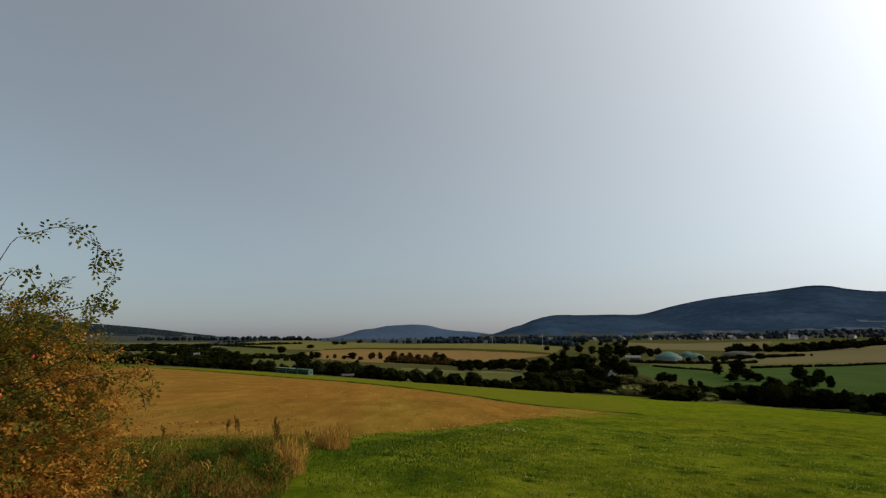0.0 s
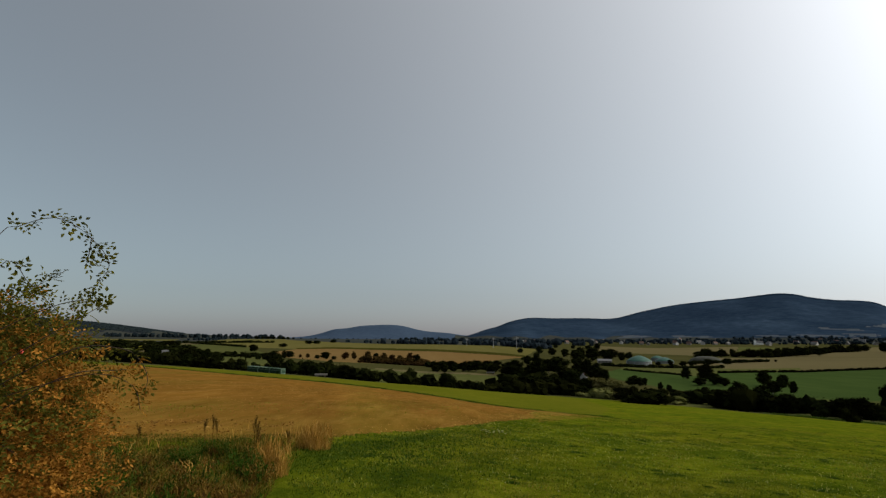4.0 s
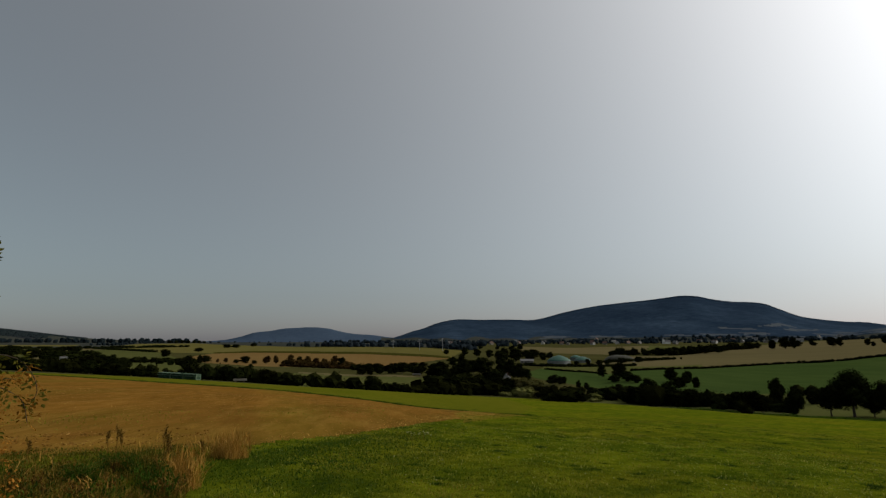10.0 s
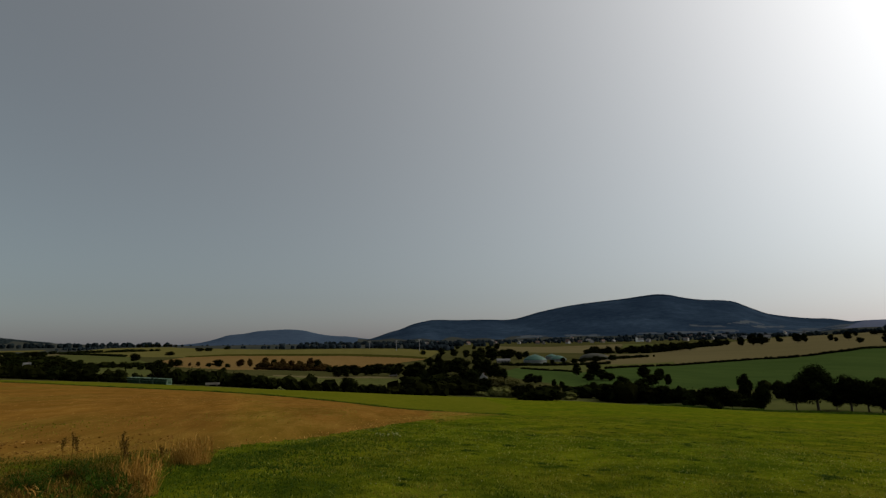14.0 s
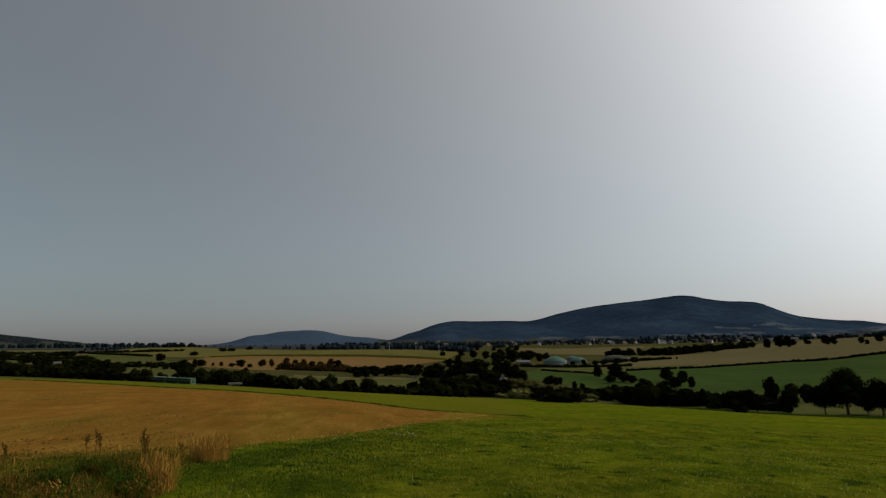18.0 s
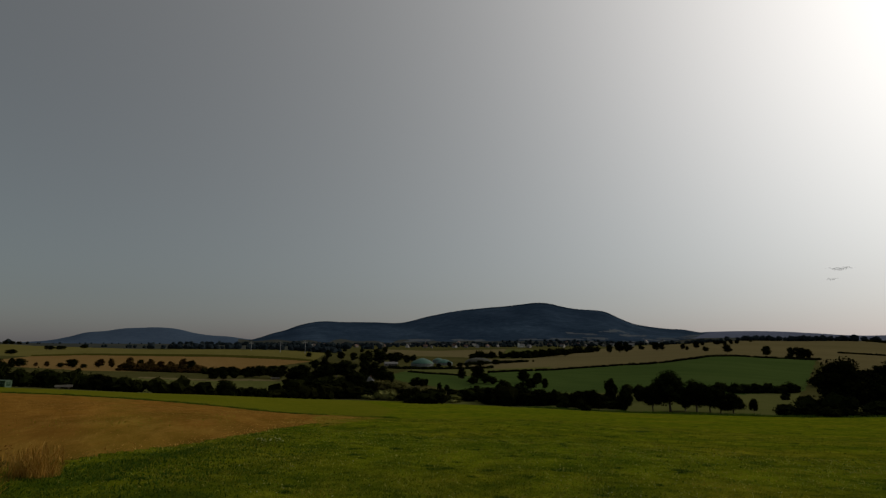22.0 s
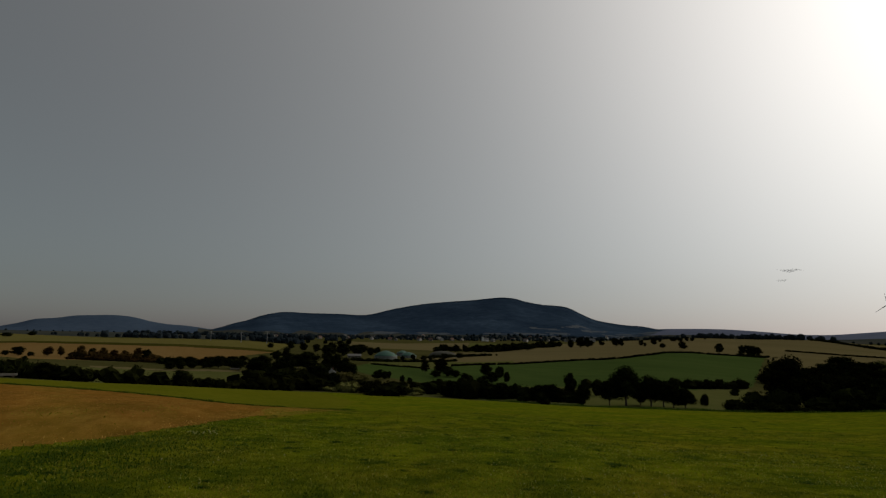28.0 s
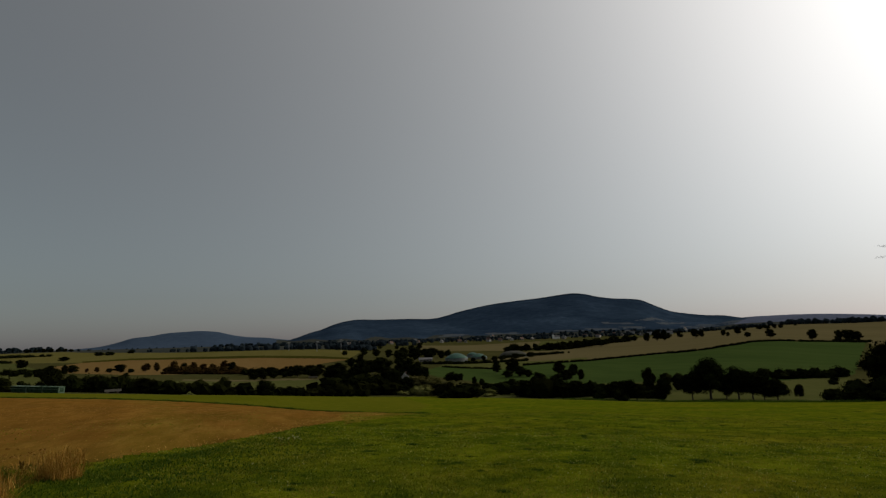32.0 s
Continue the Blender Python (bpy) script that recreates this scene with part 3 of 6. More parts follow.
build_ground()

# ---- trees and shrubs ----
def tube(verts, faces, path, radii, sides=6):
    """Adds a tapered tube along a path of Vectors."""
    base = len(verts)
    for k, p in enumerate(path):
        d = (path[min(k + 1, len(path) - 1)] - path[max(k - 1, 0)]).normalized()
        u = d.orthogonal().normalized()
        w = d.cross(u)
        for s in range(sides):
            a = 2 * math.pi * s / sides
            verts.append(tuple(p + radii[k] * (math.cos(a) * u + math.sin(a) * w)))
    for k in range(len(path) - 1):
        for s in range(sides):
            q = base + k * sides
            faces.append((q + s, q + (s + 1) % sides, q + sides + (s + 1) % sides, q + sides + s))
    verts.append(tuple(path[-1]))
    for s in range(sides):
        q = base + (len(path) - 1) * sides
        faces.append((q + s, q + (s + 1) % sides, len(verts) - 1))


ICO = bmesh.new()
bmesh.ops.create_icosphere(ICO, subdivisions=2, radius=1)
ICO_V = np.array([v.co[:] for v in ICO.verts])
ICO_F = np.array([[v.index for v in f.verts] for f in ICO.faces])
ICO.free()
ICO1 = bmesh.new()
bmesh.ops.create_icosphere(ICO1, subdivisions=1, radius=1)
ICO1_V = np.array([v.co[:] for v in ICO1.verts])
ICO1_F = np.array([[v.index for v in f.verts] for f in ICO1.faces])
ICO1.free()


def crown_mesh(rng, lobes, leaves, leaf, core=0.72):
    """Leaf sprays over a set of lobes (centre, radii), with a ragged dense core inside."""
    vs, fs, n = [], [], 0
    for c, rad in lobes:
        v = ICO_V * rad * core * (1 + 0.22 * rng.standard_normal((len(ICO_V), 1))) + c
        vs.append(v)
        fs += (ICO_F + n).tolist()
        n += len(v)
    area = np.array([rad[0] * rad[1] + rad[0] * rad[2] + rad[1] * rad[2] for _, rad in lobes])
    pick = rng.choice(len(lobes), leaves, p=area / area.sum())
    d = rng.standard_normal((leaves, 3))
    d /= np.linalg.norm(d, axis=1, keepdims=True)
    C = np.array([c for c, _ in lobes])[pick]
    R = np.array([rad for _, rad in lobes])[pick]
    p = C + R * d * rng.uniform(0.62, 1.08, (leaves, 1)) ** 0.8
    nrm = d + 0.9 * rng.standard_normal((leaves, 3))
    nrm /= np.linalg.norm(nrm, axis=1, keepdims=True)
    u = np.cross(nrm, rng.standard_normal((leaves, 3)))
    u /= np.linalg.norm(u, axis=1, keepdims=True)
    w = np.cross(nrm, u)
    s = leaf * rng.uniform(0.6, 1.4, (leaves, 1))
    quad = np.stack([p - u * s, p + w * s * 0.55 + nrm * s * 0.15, p + u * s, p - w * s * 0.55 + nrm * s * 0.15], 1).reshape(-1, 3)
    vs.append(quad)
    fs += (np.arange(leaves * 4).reshape(-1, 4) + n).tolist()
    return np.vstack(vs).tolist(), fs


def make_tree(seed, name="tree", clear=0.28, lobe_n=12, leaves=1500, leaf=0.34, narrow=1.0, leaf_mat=None, rise=0.62, round_top=True):
    """A broadleaf tree 10 m high and about 9 m across: trunk with limbs, and a crown of sprays. clear: the bare share of the trunk."""
    rng = np.random.default_rng(seed)
    root = new(name)
    verts, faces = [], []
    lean = rng.uniform(-0.25, 0.25, 2)
    top = Vector((lean[0], lean[1], 7.2))
    path = [Vector((lean[0] * k, lean[1] * k, 7.2 * k)) + Vector((*rng.normal(0, 0.06, 2), 0)) for k in (0, .06, .2, .4, .6, .8, 1)]
    path[-1] = top
    tube(verts, faces, path, [0.42, 0.30, 0.25, 0.22, 0.17, 0.11, 0.05], 8)
    lobes = []
    zc, zr = 10 * (clear + (1 - clear) * 0.5), 10 * (1 - clear) * 0.5
    for k in range(lobe_n):
        a = k * 2.4 + rng.uniform(-0.5, 0.5)
        h = (k + 0.5) / lobe_n * 2 - 1
        wide = math.sqrt(max(0.0, 1 - h * h * (0.85 if round_top else 0.6)))
        if h > 0 and not round_top:
            wide *= 1 - 0.55 * h
        rr = 3.0 * narrow * wide * rng.uniform(0.75, 1.15)
        rad = rng.uniform(1.5, 2.3)
        c = np.array([rr * math.cos(a), rr * math.sin(a), zc + h * (zr - rad * 0.75) + rng.normal(0, 0.35)])
        c[2] = max(c[2], 10 * clear + rad * 0.5)
        lobes.append((c, rad * np.array([1.1 * narrow ** 0.5, 1.1 * narrow ** 0.5, rng.uniform(0.7, 0.95)])))
        start = Vector((0, 0, max(10 * clear * 0.8, c[2] * 0.55)))
        mid = start.lerp(Vector(c), 0.55) + Vector((0, 0, -0.3))
        tube(verts, faces, [start, mid, Vector(c)], [0.13, 0.08, 0.03], 5)
    lobes.append((np.array([lean[0], lean[1], zc]), np.array([2.9 * narrow, 2.9 * narrow, zr * 0.88])))
    mesh_ob("trunk", verts, faces, M_BARK, root)
    cv, cf = crown_mesh(rng, lobes, leaves, leaf, 0.62)
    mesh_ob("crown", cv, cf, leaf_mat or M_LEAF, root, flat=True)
    return root


def make_shrub(seed, leaves=1500, leaf=0.12, leaf_mat=None, name="shrub"):
    """A dense shrub 3 m high and 3.4 m across, leafy to the ground, on a few stems."""
    rng = np.random.default_rng(seed)
    root = new(name)
    verts, faces = [], []
    lobes = []
    for k in range(9):
        a, rr = k * 2.4 + rng.uniform(-.4, .4), rng.uniform(0.2, 1.15)
        rad = rng.uniform(0.55, 0.95)
        c = np.array([rr * math.cos(a), rr * math.sin(a), rng.uniform(0.5, 2.9 - rad) * (1.15 - 0.35 * rr)])
        lobes.append((c, rad * np.array([1, 1, rng.uniform(.8, 1.05)])))
        tube(verts, faces, [Vector((0.1 * math.cos(a), 0.1 * math.sin(a), 0)), Vector(c) * 0.5, Vector(c)], [.06, .04, .015], 5)
    lobes.append((np.array([0, 0, 1.0]), np.array([1.1, 1.1, 1.0])))
    mesh_ob("stem", verts, faces, M_BARK, root)
    cv, cf = crown_mesh(rng, lobes, leaves, leaf, 0.8)
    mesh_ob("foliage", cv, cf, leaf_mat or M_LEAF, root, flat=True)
    return root


OAKS = [make_tree(s, clear=c, lobe_n=15, leaves=5200, leaf=0.22, narrow=n, round_top=False) for s, c, n in ((11, 0.16, 0.95), (12, 0.22, 1.05), (13, 0.19, 0.9))]
TREES = [make_tree(s, clear=c, lobe_n=11, leaves=1700, leaf=0.34, narrow=n) for s, c, n in ((21, .05, 1), (22, .03, .9), (23, .08, 1.05), (24, .04, 1.1))]
SLIM = [make_tree(s, clear=0.06, lobe_n=12, leaves=900, leaf=0.34, narrow=0.62, round_top=False) for s in (31, 32)]
BROWNS = [make_tree(s, clear=0.08, lobe_n=11, leaves=1000, leaf=0.34, narrow=0.8, leaf_mat=M_LEAF_BROWN) for s in (41, 42)]
WILLOWS = [make_tree(s, clear=0.03, lobe_n=12, leaves=1800, leaf=0.3, narrow=1.1, leaf_mat=M_LEAF_GREY) for s in (51, 52)]
SHRUBS = [make_shrub(s) for s in (61, 62, 63)]
FORMS = OAKS + TREES + SLIM + BROWNS + WILLOWS + SHRUBS
SIZE = {**{o: (10.0, 9.0) for o in OAKS + TREES + BROWNS + WILLOWS}, **{o: (10.0, 6.0) for o in SLIM}, **{o: (3.0, 3.4) for o in SHRUBS}}
grove_rng = random.Random(5)


def grove(rows, forms, label, category, group):
    """Plants a tree or shrub at each row: x, y, height, spread."""
    for x, y, h, w in rows:
        if h < 1.3:
            continue
        form = grove_rng.choice(forms)
        h0, w0 = SIZE[form]
        m = (Matrix.Translation((x, y, land_at(x, y) - 0.15)) @ Matrix.Rotation(grove_rng.uniform(0, 6.28), 4, "Z")
             @ Matrix.Diagonal((1.06 * w / w0, 1.06 * w / w0, 0.96 * h / h0, 1)))
        tagged(copy_thing(form, m), label, category, group)

# ---- where trees and shrubs stand: x, y, height, spread ----
ROW_OAKS = [
    (121.3, 111.9, 11.6, 9.6), (116.7, 113.9, 8.0, 5.6), (127.5, 112.5, 5.6, 4.9), (126.4, 107.7, 8.9, 7.3), (127.7, 104.5, 7.7, 6.2),
    (127.8, 101.3, 5.8, 5.2), (130.4, 99.6, 5.6, 5.8), (134.8, 96.9, 4.3, 2.1), (108.2, 115.2, 6.6, 3.5)]
ROW_SHRUBS = [
    (126.9, 141.5, 9.0, 5.0), (121.0, 140.0, 5.1, 5.6), (115.8, 137.9, 6.7, 8.3), (110.9, 139.3, 6.0, 6.2), (106.5, 140.2, 4.9, 4.7),
    (140.5, 142.5, 2.9, 3.7), (125.4, 82.3, 4.0, 4.0), (118.1, 75.2, 2.8, 3.5), (162.0, 99.4, 4.8, 6.0), (179.9, 117.8, 2.3, 2.9)]
DARK_WOOD = [
    (131.4, 72.8, 13.3, 10.8), (134.1, 78.2, 4.7, 5.8), (142.8, 72.6, 9.2, 8.7), (149.2, 71.0, 9.5, 8.2), (144.7, 63.9, 8.8, 8.3),
    (138.9, 57.2, 7.9, 7.8), (149.6, 57.4, 8.8, 8.4), (143.4, 51.2, 8.1, 7.6), (140.7, 46.7, 7.4, 7.2), (143.7, 43.8, 7.8, 7.7),
    (146.9, 40.0, 7.9, 7.8), (146.2, 34.6, 7.3, 7.5), (127.3, 58.8, 4.0, 5.9), (129.6, 48.1, 3.7, 5.4), (131.3, 43.1, 3.1, 4.6),
    (128.8, 52.9, 3.8, 5.7)]
BEHIND_WOOD = [
    (228.9, 123.8, 10.3, 5.3), (269.5, 132.4, 8.9, 9.2), (222.8, 113.9, 7.5, 9.1), (299.7, 138.6, 11.3, 14.6), (275.6, 119.1, 9.3, 10.5),
    (305.0, 126.6, 9.4, 11.4), (270.6, 104.8, 8.9, 7.4), (310.7, 111.9, 9.3, 9.3), (312.8, 105.8, 9.4, 8.1), (314.7, 100.2, 10.0, 10.7),
    (307.0, 91.2, 9.8, 10.2), (309.5, 82.0, 10.7, 10.9), (188.7, 122.9, 1.8, 2.7)]
BUSHES_MID = [
    (106.4, 184.7, 7.3, 7.2), (108.7, 181.7, 8.2, 7.1), (106.2, 181.9, 5.4, 6.2), (114.8, 175.6, 6.8, 7.3), (117.8, 170.9, 6.8, 7.6),
    (115.8, 172.0, 5.7, 6.0), (118.4, 167.0, 5.4, 4.7), (119.6, 191.0, 8.8, 7.9), (124.0, 203.9, 8.5, 7.0), (122.3, 189.6, 8.4, 5.7),
    (171.4, 261.2, 7.6, 6.7), (173.2, 251.7, 8.2, 7.0), (151.9, 226.7, 6.5, 6.3), (157.7, 222.2, 6.4, 3.1), (129.0, 216.5, 7.8, 5.5),
    (112.3, 178.8, 5.5, 5.4), (133.0, 179.0, 4.4, 4.2), (127.8, 163.0, 4.4, 2.7), (128.5, 160.6, 4.7, 2.7), (100.1, 119.5, 6.3, 4.8)]
BUSHES_MID += [
    (89.6, 109.7, 4.2, 3.6), (107.1, 124.5, 5.1, 3.9), (148.8, 166.5, 6.7, 4.8), (132.2, 149.3, 4.7, 5.9), (107.3, 115.1, 6.1, 3.1),
    (148.3, 151.9, 3.2, 2.2), (120.9, 155.6, 3.8, 4.4)]
BUSHES_CENTRE = [
    (83.5, 229.9, 7.7, 9.1), (79.4, 235.5, 8.4, 10.4),
    (76.4, 240.2, 7.6, 9.0), (85.3, 224.2, 7.1, 7.5), (86.4, 217.5, 6.0, 6.3), (78.9, 224.6, 4.7, 5.9), (82.4, 210.7, 4.0, 5.0),
    (77.7, 209.7, 3.5, 4.4)]
ROUND_BUSH = [(57.9, 136.8, 6.0, 11.0), (54.2, 139.0, 4.8, 7.5), (61.6, 138.0, 4.8, 7.5)]
BUSH_TREES = [
    (107.3, 267.1, 5.7, 5.9), (110.6, 266.1, 5.1, 3.6), (115.2, 271.2, 4.6, 3.0), (113.7, 250.4, 4.3, 2.2), (113.7, 241.1, 4.1, 2.7),
    (155.1, 307.5, 8.4, 5.6), (155.6, 287.6, 10.1, 8.5), (152.2, 271.9, 6.3, 7.8), (142.3, 268.6, 4.7, 5.8), (152.6, 264.3, 4.6, 5.8),
    (106.9, 220.4, 4.2, 5.3), (111.1, 219.4, 4.2, 5.3), (113.2, 213.3, 4.2, 5.2)]
TREES_CENTRE = [
    (69.6, 238.2, 9.2, 6.2), (73.7, 236.0, 7.6, 5.7), (13.2, 251.8, 6.0, 7.6), (36.7, 339.4, 7.3, 9.1), (46.4, 331.5, 6.1, 7.0),
    (44.6, 336.2, 3.8, 4.7), (56.3, 313.6, 9.7, 12.1), (51.2, 317.4, 5.5, 6.9), (87.1, 426.0, 8.9, 6.0), (87.0, 393.7, 13.6, 6.4),
    (63.0, 298.7, 9.6, 8.4), (64.6, 285.6, 11.6, 9.2), (87.8, 338.2, 12.1, 13.2), (85.3, 349.8, 10.2, 9.9), (158.6, 520.2, 15.0, 10.2),
    (171.7, 524.2, 15.1, 16.1), (147.1, 497.6, 12.7, 10.9), (74.0, 257.9, 10.3, 11.3), (70.9, 262.4, 9.3, 7.4), (59.4, 245.3, 7.6, 9.5)]
TREES_CENTRE += [
    (51.5, 244.5, 7.6, 9.4), (46.5, 248.8, 5.1, 6.3), (40.1, 251.9, 3.6, 4.5), (34.5, 250.4, 3.0, 3.8), (100.6, 318.8, 12.2, 8.4),
    (101.8, 339.5, 10.8, 8.2), (99.5, 301.4, 9.9, 8.6), (195.9, 550.3, 9.5, 11.8), (213.0, 553.7, 6.0, 7.4), (99.4, 286.5, 7.9, 6.9),
    (32.3, 338.1, 5.5, 5.7), (28.8, 337.1, 4.1, 4.3), (10.8, 320.1, 4.8, 6.0), (15.8, 322.0, 5.5, 5.4), (21.6, 324.2, 6.2, 6.1),
    (141.2, 619.8, 10.4, 8.0), (151.4, 600.6, 10.1, 9.1), (160.3, 581.8, 10.5, 8.9), (122.3, 638.3, 6.7, 6.8), (63.1, 241.0, 5.0, 6.2)]
TREES_CENTRE += [
    (53.1, 237.5, 4.1, 5.2), (70.6, 230.6, 4.8, 6.0)]
HEDGE_TALL = [
    (-68.6, 211.3, 5.5, 6.8), (-57.9, 220.6, 9.3, 8.7), (-49.4, 219.6, 7.3, 9.1), (-39.8, 218.5, 6.1, 7.6), (-29.3, 218.1, 6.0, 7.5),
    (-18.7, 217.3, 6.1, 7.6), (-10.0, 215.8, 5.2, 6.5), (-1.4, 214.1, 4.5, 5.6), (7.2, 211.9, 3.3, 4.1), (13.1, 213.7, 7.2, 7.2),
    (20.4, 213.1, 4.2, 5.2), (26.2, 214.5, 3.7, 4.6), (-87.4, 223.6, 5.1, 6.3), (-94.4, 226.2, 5.5, 6.9), (-102.8, 228.0, 4.2, 5.3),
    (-111.2, 229.6, 3.4, 4.2), (-116.5, 227.0, 2.5, 3.1), (-79.5, 221.3, 3.4, 4.3), (-67.5, 230.4, 4.9, 5.8), (-40.4, 246.8, 8.5, 7.4)]
HEDGE_TALL += [
    (-51.4, 255.0, 9.2, 8.6)]
MIDROW = [
    (-70.2, 414.2, 6.2, 7.6), (-55.6, 416.4, 6.3, 7.6), (-48.9, 417.2, 7.0, 5.1), (-38.0, 413.3, 8.3, 5.9), (-31.9, 413.9, 7.2, 5.1),
    (-25.8, 414.3, 7.8, 5.9), (-19.4, 409.6, 6.5, 5.9), (-13.2, 409.9, 6.3, 5.9), (-5.9, 410.0, 9.0, 6.8), (-0.9, 410.1, 7.9, 5.9),
    (-63.2, 410.3, 3.2, 4.0), (-76.1, 413.1, 3.4, 4.4), (-84.0, 416.7, 4.0, 3.4), (-89.5, 415.6, 3.2, 2.8), (-96.9, 413.9, 5.8, 6.8),
    (1.3, 405.1, 4.0, 5.0), (-25.0, 404.3, 3.3, 4.1), (-10.8, 399.9, 3.9, 4.9)]
MIDROW_B = [
    (9.4, 369.9, 4.2, 5.3), (17.9, 364.6, 5.4, 6.8), (23.3, 361.3, 6.1, 7.6), (29.1, 363.9, 4.6, 5.8), (32.6, 360.6, 6.3, 6.1),
    (40.1, 377.9, 6.2, 7.2), (48.0, 377.0, 6.4, 8.0), (53.9, 371.1, 6.8, 8.5), (61.2, 364.9, 6.4, 8.0), (12.4, 367.8, 2.9, 3.6),
    (34.5, 360.4, 3.8, 4.8)]
LEFT_TREES = [
    (-194.0, 407.2, 7.1, 9.2), (-136.0, 327.0, 7.5, 9.7), (-140.9, 365.7, 6.7, 7.1), (-138.7, 325.3, 5.4, 7.1), (-289.2, 536.0, 10.8, 14.0),
    (-243.8, 482.3, 8.0, 10.3), (-300.5, 672.3, 8.7, 9.7), (-310.9, 672.9, 7.7, 9.9), (-302.8, 693.6, 8.0, 8.9), (-110.9, 305.9, 5.2, 6.5),
    (-245.6, 458.5, 4.3, 5.4), (-218.3, 427.6, 3.9, 5.0), (-218.6, 449.8, 4.9, 6.4), (-209.4, 454.2, 5.6, 7.2), (-223.7, 513.5, 6.2, 8.1),
    (-152.8, 369.8, 4.3, 5.7)]
LEFT_TREES += [
    (-167.5, 417.8, 6.1, 7.9), (-147.2, 393.5, 4.6, 6.0), (-129.2, 303.8, 2.9, 3.7), (-142.8, 405.7, 3.4, 4.4), (-134.7, 398.0, 2.7, 3.5),
    (-126.7, 395.3, 2.8, 3.6), (-180.1, 593.4, 2.9, 3.7), (-181.9, 613.7, 3.9, 5.0), (-199.2, 369.9, 2.3, 3.0), (-179.3, 357.7, 2.1, 2.8),
    (-178.2, 380.5, 3.5, 4.6), (-251.5, 455.3, 5.2, 6.7), (-262.5, 449.1, 4.0, 5.2), (-264.9, 424.2, 4.0, 5.2)]
LEFT_TREES += [
    (-160.7, 536.0, 7.2, 10.5), (-107.6, 370.9, 5.7, 4.6), (-103.3, 372.9, 5.3, 5.3), (-101.2, 381.7, 6.2, 3.1), (-118.6, 385.1, 5.2, 5.2), (-92.5, 377.9, 6.9, 3.5), (-130.5, 392.4, 4.9, 3.3)]
RIDGE_TREES = [
    (-168.2, 679.6, 5.8, 10.3), (-177.3, 882.5, 6.5, 11.3), (-164.5, 884.9, 6.6, 12.0), (-154.6, 988.1, 6.8, 11.0),
    (-425.5, 1438.5, 9.2, 9.8), (-411.0, 1442.7, 9.1, 9.9), (-397.6, 1446.4, 10.5, 9.9), (-385.2, 1449.8, 9.1, 11.3), (-371.4, 1453.4, 9.0, 10.0),
    (-360.0, 1456.3, 9.0, 10.1), (-348.4, 1459.1, 7.6, 8.6)]
LONE_RIGHT = [
    (601.3, 669.7, 13.9, 14.5), (599.3, 644.4, 17.6, 15.9), (606.6, 637.6, 16.2, 12.3), (706.0, 708.3, 12.5, 7.9), (637.2, 607.0, 14.0, 15.5),
    (642.7, 601.2, 12.4, 12.0), (601.9, 527.1, 9.1, 7.7), (575.1, 496.9, 5.6, 7.0), (612.9, 514.2, 11.0, 10.7), (480.1, 392.3, 6.0, 7.5),
    (444.9, 340.2, 9.3, 9.4), (785.5, 618.9, 7.4, 13.0), (792.0, 611.0, 7.0, 12.0), (798.2, 602.4, 7.9, 9.9), (803.1, 596.0, 6.8, 8.5), (446.1, 304.3, 10.3, 8.8),
    (472.8, 300.1, 9.3, 8.9), (476.6, 294.1, 10.1, 12.7), (479.3, 289.7, 8.9, 9.7), (896.4, 637.7, 4.2, 5.2), (772.1, 635.6, 6.1, 7.6)]
VILLAGE_BELT = [
    (409.9, 661.8, 9.1, 11.4), (421.9, 654.2, 10.4, 13.0), (443.2, 660.9, 11.3, 14.1), (457.8, 650.9, 12.3, 15.4), (481.9, 654.9, 11.4, 14.4),
    (495.6, 644.6, 10.8, 13.6), (600.6, 748.8, 11.5, 14.3), (628.5, 751.8, 11.2, 14.0), (639.1, 742.8, 9.7, 12.1), (360.1, 669.2, 9.0, 9.1),
    (367.8, 665.1, 10.5, 7.6), (369.0, 652.9, 8.6, 9.0), (375.1, 649.4, 10.0, 8.9), (345.6, 654.3, 8.0, 10.0), (654.4, 729.4, 7.0, 8.8),
    (684.7, 728.7, 10.1, 12.7), (692.8, 721.0, 10.4, 13.1), (708.2, 705.9, 7.6, 8.6)]
DOME_TREES = [
    (210.4, 604.4, 10.2, 12.8), (219.7, 601.1, 11.1, 13.3), (221.6, 579.1, 8.7, 9.0), (228.6, 576.3, 8.9, 7.7), (274.1, 857.2, 8.5, 10.6),
    (265.8, 912.1, 6.9, 8.6), (237.2, 919.9, 5.9, 7.4), (211.0, 874.9, 3.5, 4.4), (319.4, 947.6, 11.4, 14.2), (223.6, 469.4, 5.7, 5.3),
    (206.1, 455.5, 4.3, 5.4), (228.2, 456.1, 5.1, 6.4), (239.3, 461.6, 4.3, 5.4), (260.0, 473.3, 6.3, 7.9), (283.3, 483.0, 6.7, 8.4),
    (313.0, 511.9, 4.3, 5.4), (337.6, 520.0, 3.4, 4.3), (360.3, 528.9, 2.5, 3.1)]

grove(ROW_OAKS, OAKS, "dark broadleaf tree with bare trunk beside the meadow edge", "tree", "trees along the meadow edge")
grove(ROW_SHRUBS, SHRUBS + TREES[:2], "dense dark shrub below the meadow edge", "shrub", "shrubs along the meadow edge")
grove(DARK_WOOD, OAKS + TREES, "tall dark tree in a dense wood beside the meadow", "tree", "trees of the dark wood")
grove(BEHIND_WOOD, TREES + WILLOWS, "round dark tree behind the wood", "tree", "trees behind the wood")
grove(BUSHES_MID, TREES + SHRUBS, "bushy dark tree in the valley thicket", "tree", "trees of the valley thicket")
grove(BUSHES_CENTRE, WILLOWS + SHRUBS[:1], "grey-green willow bush below the meadow edge", "willow", "willows in the valley")
